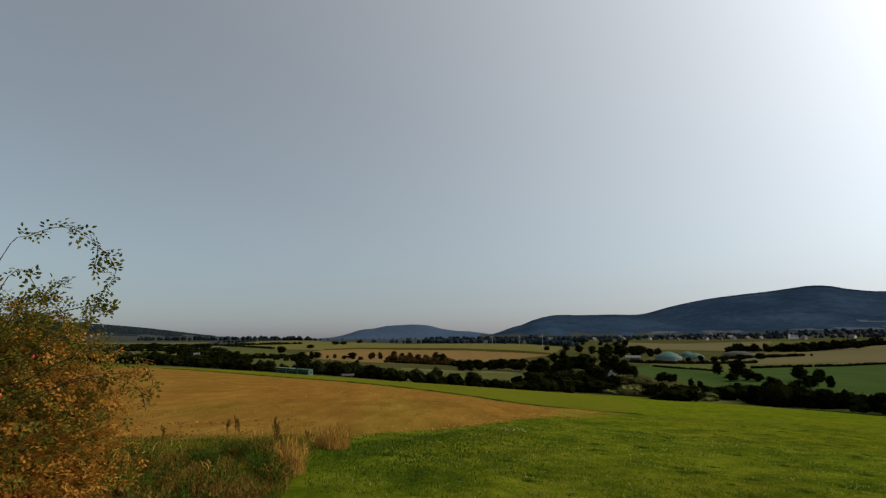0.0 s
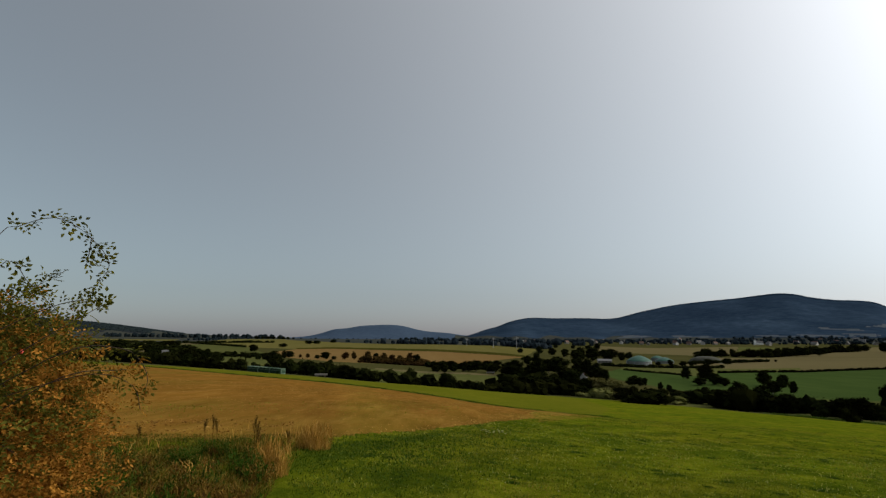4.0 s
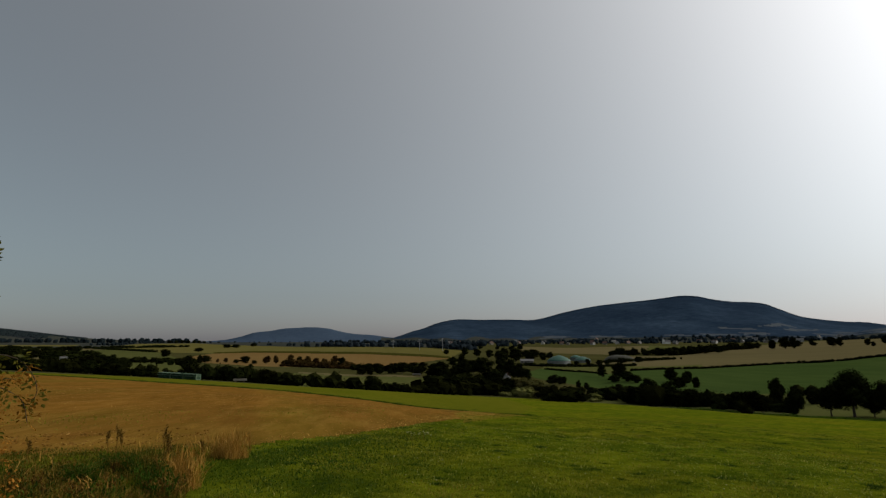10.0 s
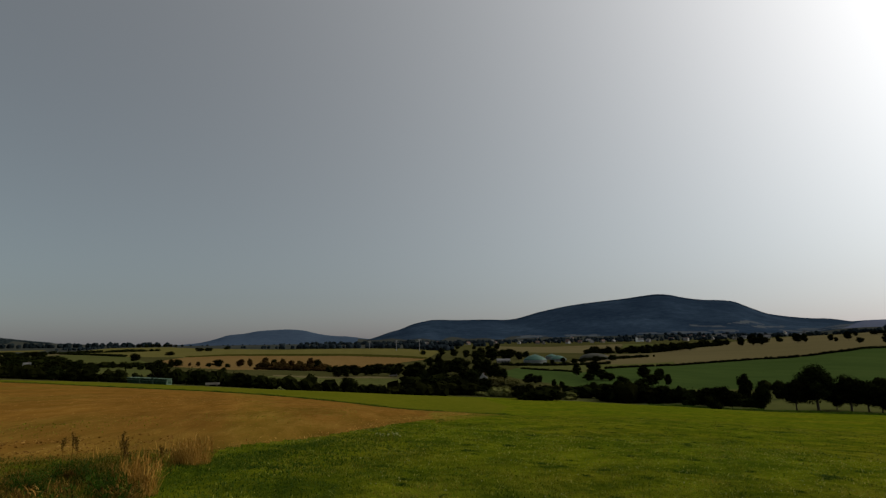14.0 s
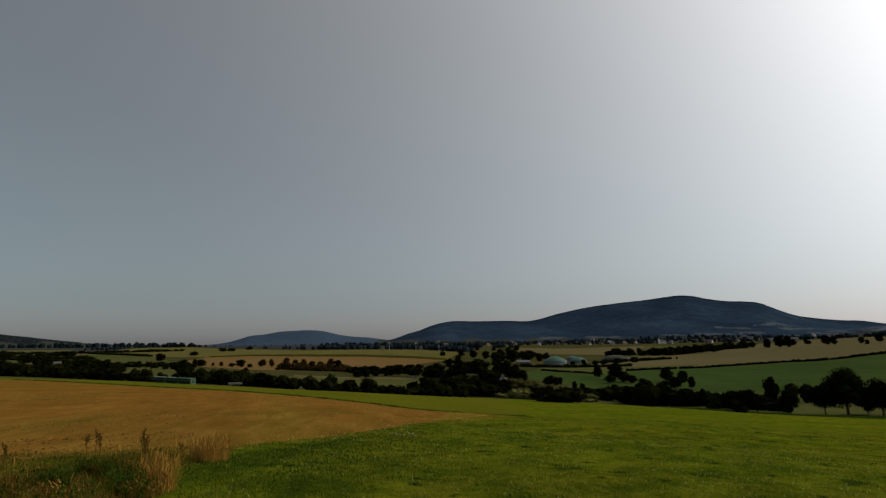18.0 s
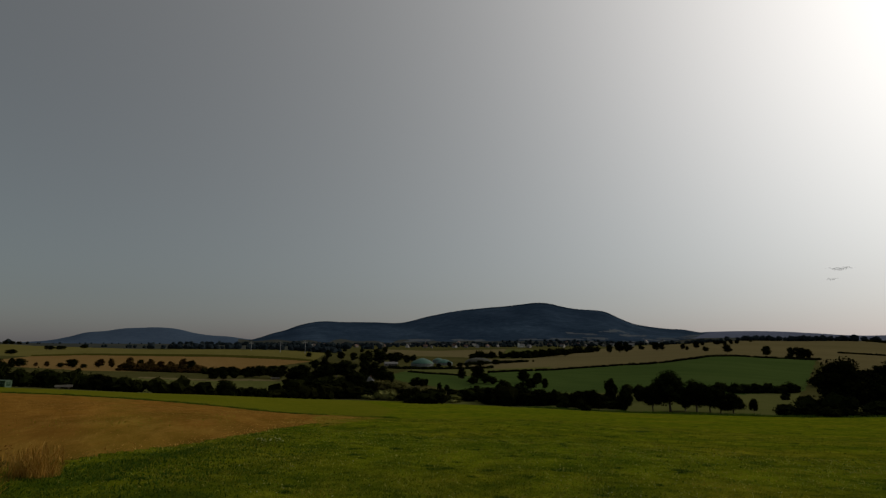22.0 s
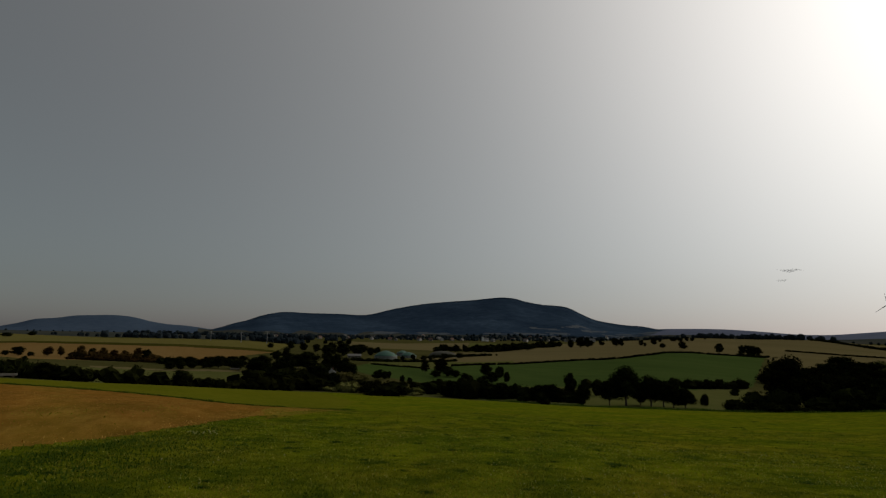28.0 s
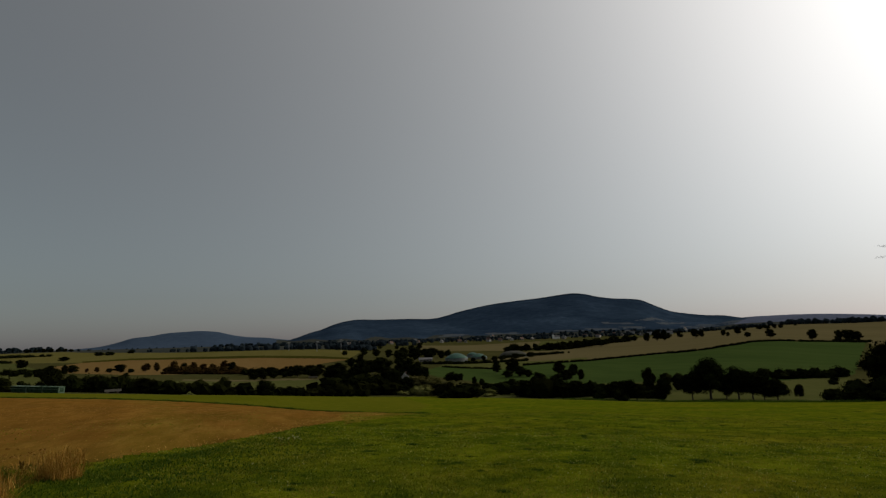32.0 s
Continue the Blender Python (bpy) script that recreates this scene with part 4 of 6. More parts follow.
grove(ROUND_BUSH, SHRUBS, "broad round dark bush on the meadow edge", "shrub", "round bushes on the meadow edge")
grove(BUSH_TREES, TREES + SLIM, "dark tree among low bushes in the valley", "tree", "trees among the valley bushes")
grove(TREES_CENTRE, TREES + SLIM, "dark broadleaf tree among valley hedges", "tree", "trees among the valley hedges")
grove(HEDGE_TALL, SHRUBS + TREES[1:2], "tall dark hedge shrub along the green strip", "shrub", "shrubs of the long hedge")
grove(MIDROW, BROWNS + SLIM[:1], "brownish young tree in a row across the valley", "tree", "young trees in the valley row")
grove(MIDROW_B, TREES, "round dark tree in a row across the valley", "tree", "round trees in the valley row")
grove(LEFT_TREES, TREES + SHRUBS[:1], "dark tree among distant fields", "tree", "trees among the distant fields")
grove(RIDGE_TREES, TREES, "small round tree on the distant field crest", "tree", "trees on the field crest")
grove([(x, y, h, 0.78 * w) for x, y, h, w in LONE_RIGHT], TREES, "lone round tree standing in a harvested field", "tree", "lone trees in the harvested fields")
grove(VILLAGE_BELT, TREES, "dark tree in a belt before the village", "tree", "trees of the village belt")
grove(DOME_TREES, TREES + SLIM, "dark tree beside the biogas plant", "tree", "trees round the biogas plant")
for form in FORMS:
    for o in (form, *form.children_recursive):
        bpy.data.objects.remove(o)

# ---- hedges and woods ----
def along(points, step, rng, jitter):
    """Places along a polyline of plan points, about a step apart."""
    out = []
    for (x0, y0), (x1, y1) in zip(points, points[1:]):
        n = max(1, int(math.hypot(x1 - x0, y1 - y0) / step))
        for k in range(n):
            u = (k + rng.uniform(0, 0.9)) / n
            out.append((x0 + (x1 - x0) * u + rng.normal(0, jitter), y0 + (y1 - y0) * u + rng.normal(0, jitter)))
    return out


def hedge(points, height, width, seed, label, leaf=0.35, per_lobe=22, mat=None, name="hedge", group="field hedges", vary=0.42):
    """One continuous hedge along a line: overlapping bushy lobes, uneven on top."""
    rng = np.random.default_rng(seed)
    lobes = []
    for x, y in along(points, height * 0.55, rng, width * 0.22):
        h = height * rng.uniform(1 - vary, 1 + vary)
        lobes.append((np.array([x, y, land_at(x, y) + h * 0.42]), np.array([min(width * 0.62, h * 1.1), min(width * 0.62, h * 1.1), h * 0.58])))
    root = new(name)
    v, f = crown_mesh(rng, lobes, int(2.6 * per_lobe) * len(lobes), leaf, 0.76)
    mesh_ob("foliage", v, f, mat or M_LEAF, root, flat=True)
    stems_v, stems_f = [], []
    for c, rad in lobes[::3]:
        g = Vector((c[0], c[1], c[2] - rad[2] * 0.8))
        tube(stems_v, stems_f, [g, g + Vector((0, 0, rad[2] * 0.6)), Vector(c)], [0.09, 0.07, 0.03], 4)
    mesh_ob("stem", stems_v, stems_f, M_BARK, root)
    return tagged(root, label, "hedge", group)


HEDGE_TEXT = "dark overgrown hedge along a field boundary"
hedge(polar((-38, 290), (-32, 275), (-27.5, 262), (-22, 250), (-17.2, 232)), 4.2, 5, 1, "tall dark hedge beyond the stubble field", 0.3, 30)
hedge(polar((-13.5, 226), (-8, 222), (-2, 218), (1.5, 216)), 5.7, 6.5, 2, "tall dark hedge behind the green strip", 0.3, 34, vary=0.26)
hedge(polar((1.5, 218), (4, 216), (7, 216)), 3.4, 4.5, 3, "low dark hedge behind the green strip", 0.3, 34, vary=0.28)
hedge(polar((7.5, 222), (10, 226), (13.5, 230)), 4.6, 6, 4, "dense dark thicket below the meadow", 0.3, 30)
hedge(polar((26.5, 232), (30, 226), (34.5, 214), (37.5, 205)), 4.6, 6.5, 5, "dense dark thicket below the meadow", 0.3, 34, vary=0.3)
hedge(polar((37.5, 190), (40.5, 180), (43, 172)), 2.6, 3.5, 6, "dark scrub along the meadow edge", 0.25, 28)
hedge(polar((43, 235), (48, 230), (53, 236), (58, 246)), 3.0, 4, 7, HEDGE_TEXT, 0.3, 26)
F1 = ((29.7, 412), (31.8, 424), (33.8, 430), (36.3, 434), (38.7, 450), (41, 458), (43.4, 462), (45.5, 448), (47.5, 446), (50, 464))
hedge(polar(*F1), 1.35, 2.6, 8, "low dark hedge between green and harvested fields", 0.3, 14)
hedge(polar((50, 464), (50.8, 482), (53.4, 502), (55.4, 505), (57.4, 522), (59.4, 525)), 1.2, 2.6, 9, "low dark hedge between green and harvested fields", 0.3, 14)
hedge(polar((57.2, 532), (59.6, 533)), 2.2, 4, 10, HEDGE_TEXT, 0.4, 16)
hedge(polar((21.2, 425), (23, 405), (25.3, 391), (27.2, 374)), 1.0, 2.4, 22, "low dark hedge below the strip of stubble", 0.3, 14)
hedge(polar((-36, 480), (-31, 455), (-27, 450)), 2.8, 6, 28, HEDGE_TEXT, 0.5, 18, vary=0.7)
hedge(polar((-36, 660), (-31, 690), (-26, 680), (-22, 640)), 3.2, 7, 29, HEDGE_TEXT, 0.6, 14, vary=0.75)
hedge(polar((-36, 800), (-30, 810), (-25, 790)), 4.0, 8, 30, HEDGE_TEXT, 0.7, 12, vary=0.75)
hedge(polar((-22.4, 930), (-20, 830), (-17.6, 720)), 1.7, 5, 25, "broken line of scrub along the field corner", 0.5, 12, vary=0.8)
hedge(polar((19, 478), (21, 470), (24, 468), (27.5, 478), (30, 492)), 2.2, 4, 11, "dark hedge along the foot of the biogas plant", 0.4, 16)
hedge(polar((27, 560), (30, 600), (33.5, 640)), 2.4, 5, 12, HEDGE_TEXT, 0.5, 12)
hedge(polar((-21, 436), (-17, 428), (-14, 424)), 3.0, 6, 13, HEDGE_TEXT, 0.5, 16)
hedge(polar((-6, 392), (0, 382), (5, 372)), 2.2, 5, 14, "low brown scrub beside the valley path", 0.5, 14, M_LEAF_BROWN)
hedge(polar((61, 760), (66, 720), (74, 700)), 1.3, 4, 15, HEDGE_TEXT, 0.6, 10)
hedge(polar((63, 1250), (66, 1080), (68, 1000)), 3.0, 10, 16, HEDGE_TEXT, 0.8, 8)
hedge(polar((62, 330), (66, 322), (72, 318), (78, 315)), 3.6, 7, 17, "dark belt of shrubs behind the wood", 0.45, 60)
hedge(polar((59.5, 285), (62, 270), (66, 255)), 4.2, 7, 18, "dark belt of shrubs behind the wood", 0.4, 80)
hedge(polar((56.5, 150), (60, 145), (64, 142), (69, 140), (75, 138)), 4.8, 6, 19, "dense dark undergrowth of the wood", 0.26, 150)
hedge(polar((57, 134), (60, 131), (66, 130), (75, 129)), 1.6, 3, 20, "low scrub along the foot of the wood", 0.2, 30)
hedge(polar((-30, 1000), (-22, 960), (-15, 1000)), 2.6, 8, 23, HEDGE_TEXT, 0.8, 10, vary=0.75)
hedge(polar((-26, 540), (-22, 520)), 4.0, 8, 24, HEDGE_TEXT, 0.6, 14)

hedge(polar((31.4, 780), (34, 775), (36.3, 850), (38.5, 940), (40.6, 965)), 9, 9, 26, "dense dark belt of trees before the village", 1.0, 34, vary=0.3)
hedge(polar((28.2, 800), (29.5, 805), (31.2, 810)), 8, 7, 27, "dense dark clump of trees before the village", 0.9, 26)

# belts of trees along the plain's edge, too far to tell the trees apart
def far_wood(name, points, height, width, step, seed, label):
    rng = np.random.default_rng(seed)
    vs, fs, n = [], [], 0
    for x, y in along(points, step, rng, width):
        h = height * rng.uniform(0.6, 1.2)
        v = ICO_V * np.array([h * 0.6, h * 0.6, h * 0.62]) * (1 + 0.16 * rng.standard_normal((len(ICO_V), 1))) + np.array([x, y, land_at(x, y) + h * 0.45])
        vs.append(v)
        fs += (ICO_F + n).tolist()
        n += len(v)
    return tagged(mesh_ob(name, np.vstack(vs).tolist(), fs, M_FAR_TREE_HAZED, flat=True), label, "wood", kind="stuff")


far_wood("far_wood", polar((-30, 1900), (-24, 1850), (-19, 1800), (-15, 1750)), 11, 25, 7, 31, "dark wooded strip below the ridge")
far_wood("far_wood", polar((-14, 1900), (-8, 2000), (-2, 2050), (2, 2000)), 4.2, 12, 22, 32, "thin line of trees on the far plain")
far_wood("far_wood", polar((-9, 1180), (-5, 1060), (-3, 1010)), 4.5, 8, 16, 39, "scattered dark trees on the edge of the yellow field")
far_wood("far_wood", polar((-3, 1010), (0, 1010), (3, 1030), (7, 1010), (10, 960), (13, 860)), 8, 14, 3.6, 40, "dark line of trees behind the yellow field")
far_wood("far_wood", polar((-21.5, 1250), (-19, 1620), (-14.5, 1650)), 5, 20, 9, 43, "dark wooded strip along the field crest")
far_wood("far_wood", polar((-1, 1750), (3, 1700), (7, 1650), (11, 1600)), 9, 20, 6, 33, "dark wooded strip on the far plain")
far_wood("far_wood", polar((6, 1850), (12, 1900), (20, 1950), (28, 2000), (36, 2050), (44, 2050)), 8.5, 50, 3.2, 34, "dark trees between the houses of the village")
far_wood("far_wood", polar((12, 1640), (20, 1690), (28, 1720), (36, 1700), (43, 1650)), 7.5, 30, 6, 44, "dark garden trees before the houses of the village")
far_wood("far_wood", polar((9, 1400), (13, 1300), (17, 1250)), 11, 25, 6, 35, "dark trees between the houses of the village")
far_wood("far_wood", polar((53.5, 1330), (56, 1310), (60, 1290), (63.5, 1270)), 9.5, 16, 3.2, 36, "dark wood along the crest of the fields")
far_wood("far_wood", polar((44, 1900), (48, 1800), (52, 1600)), 10, 30, 6, 37, "dark wooded strip below the ridge")
far_wood("far_wood", polar((63, 1900), (68, 1850), (74, 1800)), 8, 15, 22, 38, "scattered dark trees before the ridge")


def canopy(name, b0, b1, r0, r1, count, size, seed, label, mat):
    """The crowns of a forest on a hillside."""
    rng = np.random.default_rng(seed)
    b, r = rng.uniform(b0, b1, count * 3), np.sqrt(rng.uniform(r0 ** 2, r1 ** 2, count * 3))
    x, y = r * np.sin(np.radians(b)), r * np.cos(np.radians(b))
    z = land(x, y)
    keep = np.nonzero((z > r * 0.004 + 4 * np.sin(b * 1.9) + 3 * np.sin(r * 0.011 + b)) & ~clearing(x, y))[0][:count]
    s = size * rng.uniform(0.6, 1.25, (len(keep), 1, 1))
    v = ICO1_V[None] * s * np.array([1, 1, 0.4]) * (1 + 0.10 * rng.standard_normal((len(keep), len(ICO1_V), 1)))
    v = v + np.stack([x[keep], y[keep], z[keep] - 0.4], 1)[:, None]
    f = (ICO1_F[None] + (np.arange(len(keep)) * len(ICO1_V))[:, None, None]).reshape(-1, 3)
    return tagged(mesh_ob(name, v.reshape(-1, 3).tolist(), f.tolist(), mat), label, "forest", kind="stuff")


canopy("hill_forest", 5, 52, 3180, 3560, 7000, 5.5, 41, "dark mixed forest over the long hill", M_CANOPY_HAZED)
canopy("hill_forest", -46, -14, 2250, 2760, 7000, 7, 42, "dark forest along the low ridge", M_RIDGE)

# thickets that close the valley floor between the trees
hedge(polar((8, 233), (11, 237), (14, 241), (16.5, 246)), 5.0, 8, 61, "dense dark thicket on the valley floor", 0.3, 36)
hedge(polar((9.5, 268), (12.5, 266), (15.5, 262)), 6.0, 9, 62, "dense dark thicket on the valley floor", 0.35, 34)
hedge(polar((27.8, 217), (30, 213), (33, 209), (35.3, 206)), 6.2, 8, 63, "dense dark thicket below the meadow", 0.3, 40)
hedge(polar((-13, 240), (-9, 235), (-5, 232)), 5.0, 7, 64, "tall dark hedge behind the green strip", 0.3, 34, vary=0.25)
hedge(polar((10, 300), (13, 290), (15, 286)), 3.2, 5, 51, "dense dark thicket on the valley floor", 0.35, 30)
hedge(polar((9.5, 345), (12.5, 350)), 3.8, 6, 52, "dense dark thicket on the valley floor", 0.4, 30)
hedge(polar((17, 235), (20, 228), (24, 222), (27, 218)), 3.0, 5, 53, "grey-green scrub below the meadow", 0.25, 34, M_LEAF_GREY)
hedge(polar((27.5, 262), (30, 252), (33, 240)), 3.2, 5, 54, "dense dark thicket on the valley floor", 0.35, 30)
hedge(polar((31, 236), (33, 230), (34.6, 224)), 3.4, 5, 55, "dense dark thicket on the valley floor", 0.3, 36)
hedge(polar((-29, 430), (-25, 420), (-21.5, 410)), 2.6, 6, 56, HEDGE_TEXT, 0.45, 24)
hedge(polar((-6, 405), (-2, 398), (1, 392)), 4.0, 6, 57, "brownish scrub among young trees", 0.4, 24, M_LEAF_BROWN)
hedge(polar((1, 372), (4.5, 366), (8, 370)), 3.6, 5, 58, HEDGE_TEXT, 0.4, 24)
hedge(polar((11, 520), (13, 505)), 3.0, 5, 59, HEDGE_TEXT, 0.5, 20)


# ---- buildings and other things in the valley ----
def box_bm(sx, sy, sz, bevel=0.0):
    bm = bmesh.new()
    bmesh.ops.create_cube(bm, size=1, matrix=Matrix.Diagonal((sx, sy, sz, 1)) @ Matrix.Translation((0, 0, 0.5)))
    if bevel:
        bmesh.ops.bevel(bm, geom=bm.edges[:], offset=bevel, segments=1 if bevel < 0.3 else 3, affect="EDGES")
    return bm


def placed(ob, x, y, z, rz=0.0):
    ob.matrix_basis = Matrix.Translation((x, y, z)) @ Matrix.Rotation(rz, 4, "Z")
    return ob


def make_house(length, width, wall, pitch, wall_mat, roof_mat, rows=2, name="house"):
    """A gabled house: walls with gables, two roof slopes with eaves, chimney, windows and a door."""
    root = new(name)
    l, w, top = length / 2, width / 2, wall + pitch
    v = [(-l, -w, 0), (l, -w, 0), (l, w, 0), (-l, w, 0), (-l, -w, wall), (l, -w, wall), (l, w, wall), (-l, w, wall), (-l, 0, top), (l, 0, top)]
    f = [(0, 1, 5, 4), (2, 3, 7, 6), (1, 2, 6, 9, 5), (3, 0, 4, 8, 7), (3, 2, 1, 0), (4, 5, 9, 8), (6, 7, 8, 9)]
    mesh_ob("wall", v, f, wall_mat, root, flat=True)
    e, t = 0.5, 0.22
    rv, rf = [], []
    for s in (-1, 1):
        k = len(rv)
        drop = e * pitch / w
        for dz in (0.02, 0.02 + t):
            rv += [(-l - e, s * (w + e), wall - drop + dz), (l + e, s * (w + e), wall - drop + dz), (l + e, 0, top + dz), (-l - e, 0, top + dz)]
        rf += [tuple(k + i for i in q) for q in ((0, 1, 2, 3), (7, 6, 5, 4), (0, 4, 5, 1), (1, 5, 6, 2), (2, 6, 7, 3), (3, 7, 4, 0))]
    roof = mesh_ob("roof", rv, rf, roof_mat, root, flat=True)
    ch = part("chimney", box_bm(0.6, 0.6, 1.4), M_ROOF, roof)
    ch.location = (l * 0.4, 0.7, top - 0.6)
    n = max(2, int(length / 3))
    pane_me = None
    for s in (-1, 1):
        for row in range(rows):
            for k in range(n):
                if pane_me is None:
                    o = part("window", box_bm(1.0, 0.08, 1.2), M_PANE, root)
                    pane_me = o.data
                else:
                    o = new("window", pane_me)
                    o.parent = root
                o.location = (-l + (k + 0.5) * length / n, s * (w + 0.01), 0.9 + row * 2.7)
    for s in (-1, 1):
        o = new("window", pane_me)
        o.parent = root
        o.location, o.rotation_euler = (s * (l + 0.01), 0, wall - 0.4), (0, 0, math.pi / 2)
    d = part("door", box_bm(0.1, 1.0, 2.05), M_BARK, root)
    d.location = (l + 0.01, -w * 0.4, 0)
    return root


HOUSES = [make_house(12, 9, 5.2, 4, M_WHITE, M_ROOF), make_house(11, 8, 4.6, 4.2, M_CREAM, M_ROOF), make_house(15, 9, 5, 4, M_WHITE, M_ROOF_GREY),
          make_house(10, 8, 4.0, 3.6, M_CREAM, M_ROOF_GREY)]
house_rng = random.Random(8)
HOUSE_TEXT = ["white village house with red tiled roof", "cream village house with red tiled roof", "long white village house with grey roof",
              "small cream village house with grey roof"]
for k in range(46):
    b = 8.5 + 36 * (k / 45) + house_rng.gauss(0, 0.8)
    r = house_rng.uniform(1520, 1640) if k % 2 else house_rng.uniform(1760, 2080)
    p = spot(b, r)
    i = house_rng.randrange(4)
    h = copy_thing(HOUSES[i], Matrix.Translation((p.x, p.y, p.z - 0.3)) @ Matrix.Rotation(house_rng.uniform(0, 3.1), 4, "Z"))
    tagged(h, HOUSE_TEXT[i], "house", "houses of the village")
for k, (b, r, i) in enumerate([(45.5, 2150, 0), (47, 2200, 2)]):
    p = spot(b, r)
    h = copy_thing(HOUSES[i], Matrix.Translation((p.x, p.y, p.z - 0.3)) @ Matrix.Rotation(0.5 + k, 4, "Z"))
    tagged(h, "pale farmhouse standing among distant fields", "house", "farmhouses among the fields")
for form in HOUSES:
    for o in (form, *form.children_recursive):
        bpy.data.objects.remove(o)

p = spot(17.1, 268)
tagged(placed(make_house(7, 5, 4.8, 2.6, M_WHITE, M_ROOF_GREY), p.x, p.y, p.z - 0.3, radians(-107)), "white gabled house half hidden by trees", "house")
M_LIME = plain("limewash", (0.78, 0.77, 0.73), 0.8, 0, 0.06, 0.5)
p = spot(-24.6, 452)
tagged(placed(make_house(3.6, 3.2, 2.5, 1.6, M_LIME, M_ROOF_GREY, 1), p.x, p.y, p.z - 0.3, radians(15)), "small white farm building beside dark hedges", "house")


def wrapped_bale(b, r, turn):
    """A round bale in white film lying on its side, with the folds of the film at its ends."""
    root = new("silage_bale")
    bm = bmesh.new()
    bmesh.ops.create_cone(bm, segments=20, radius1=0.72, radius2=0.72, depth=1.3, cap_ends=True, matrix=Matrix.Translation((0, 0, 0.7)) @ Matrix.Rotation(math.pi / 2, 4, "Y"))
    bmesh.ops.bevel(bm, geom=[e for e in bm.edges if abs(e.verts[0].co.x - e.verts[1].co.x) < 1e-4], offset=0.12, segments=2, affect="EDGES")
    part("film", bm, M_LIME, root)
    for side in (-1, 1):
        bm = bmesh.new()
        bmesh.ops.create_cone(bm, segments=12, radius1=0.2, radius2=0.12, depth=0.06, cap_ends=True, matrix=Matrix.Translation((side * 0.67, 0, 0.7)) @ Matrix.Rotation(math.pi / 2, 4, "Y"))
        part("film_end", bm, M_WHITE, root)
    q = spot(b, r)
    return tagged(placed(root, q.x, q.y, q.z - 0.03, radians(turn)), "round bale wrapped in white film beside hedges", "silage bale", "wrapped bales in a row")


for k in range(6):
    wrapped_bale(-24.15 + 0.2 * k, 455 + 1.5 * k, 20 + 35 * (k % 3))

# church: white nave and tower with a pointed roof
p = spot(33.15, 1640)
church = make_house(16, 9, 5, 5, M_LIME, M_ROOF_GREY, 1, "church")
tw = part("tower", box_bm(5, 5, 12), M_LIME, church)
tw.location = (-10.4, 0, 0)
bm = bmesh.new()
bmesh.ops.create_cone(bm, segments=4, radius1=4.0, radius2=0.1, depth=7, cap_ends=True, matrix=Matrix.Translation((0, 0, 4)) @ Matrix.Rotation(math.pi / 4, 4, "Z"))
part("spire", bm, M_ROOF_GREY, tw).location = (0, 0, 12)
tagged(placed(church, p.x, p.y, p.z - 0.3, radians(-20)), "white church with grey roof in the village", "church")


def make_digester(radius, wall, dome, name="biogas_tank"):
    """A round concrete tank under a green membrane roof, with a steel rim, ribs on the wall and a service platform."""
    root = new(name)
    bm = bmesh.new()
    bmesh.ops.create_cone(bm, segments=48, radius1=radius, radius2=radius, depth=wall, cap_ends=True, matrix=Matrix.Translation((0, 0, wall / 2)))
    part("tank_wall", bm, M_CONCRETE, root)
    v, f, seg = [], [], 48
    prof = [(radius + 0.25, wall - 0.1), (radius + 0.25, wall + 0.25), (radius * 0.92, wall + dome * 0.22), (radius * 0.74, wall + dome * 0.48),
            (radius * 0.5, wall + dome * 0.72), (radius * 0.26, wall + dome * 0.9), (radius * 0.05, wall + dome)]
    for rr, z in prof:
        v += [(rr * math.cos(2 * math.pi * k / seg), rr * math.sin(2 * math.pi * k / seg), z) for k in range(seg)]
    for j in range(len(prof) - 1):
        f += [(j * seg + k, j * seg + (k + 1) % seg, (j + 1) * seg + (k + 1) % seg, (j + 1) * seg + k) for k in range(seg)]
    f.append(tuple((len(prof) - 1) * seg + k for k in range(seg)))
    mesh_ob("dome", v, f, M_MEMBRANE, root)
    rib = None
    for k in range(16):
        a = 2 * math.pi * k / 16
        if rib is None:
            o = part("rib", box_bm(0.3, 0.5, wall), M_STEEL, root)
            rib = o.data
        else:
            o = new("rib", rib)
            o.parent = root
        o.location, o.rotation_euler = ((radius + 0.1) * math.cos(a), (radius + 0.1) * math.sin(a), 0), (0, 0, a)
    bm = bmesh.new()
    bmesh.ops.create_cone(bm, segments=48, radius1=radius + 0.35, radius2=radius + 0.35, depth=0.3, cap_ends=True, matrix=Matrix.Translation((0, 0, wall - 0.15)))
    part("rim", bm, M_STEEL, root)
    return root


for b, r, rad, wall, dome, text in ((22.6, 500, 10.2, 4.2, 4.8, "large round biogas tank with green domed membrane"),
                                    (24.95, 560, 8.0, 2.6, 3.6, "round biogas tank with green domed membrane"),
                                    (24.3, 600, 6.0, 3.6, 2.6, "small biogas tank with green domed membrane")):
    p = spot(b, r)
    tagged(placed(make_digester(rad, wall, dome), p.x, p.y, p.z - 0.4), text, "biogas tank", "tanks of the biogas plant")

# long low sheds and the covered silage heap of the plant
p = spot(19.3, 520)
tagged(placed(make_house(12, 7, 2.6, 1.5, M_CREAM, M_ROOF_GREY, 1, "farm_shed"), p.x, p.y, p.z - 0.3, radians(-15)), "low pale shed beside the biogas plant", "shed")
p = spot(28.6, 600)
bm = bmesh.new()
bmesh.ops.create_uvsphere(bm, u_segments=32, v_segments=12, radius=1, matrix=Matrix.Diagonal((16, 10, 6.5, 1)))
for v in bm.verts:
    v.co.z = max(v.co.z, -0.4) + 0.15 * math.sin(v.co.x) * math.sin(v.co.y * 1.3)
heap = new("silage_heap")
part("mound", bm, M_SILAGE, heap)
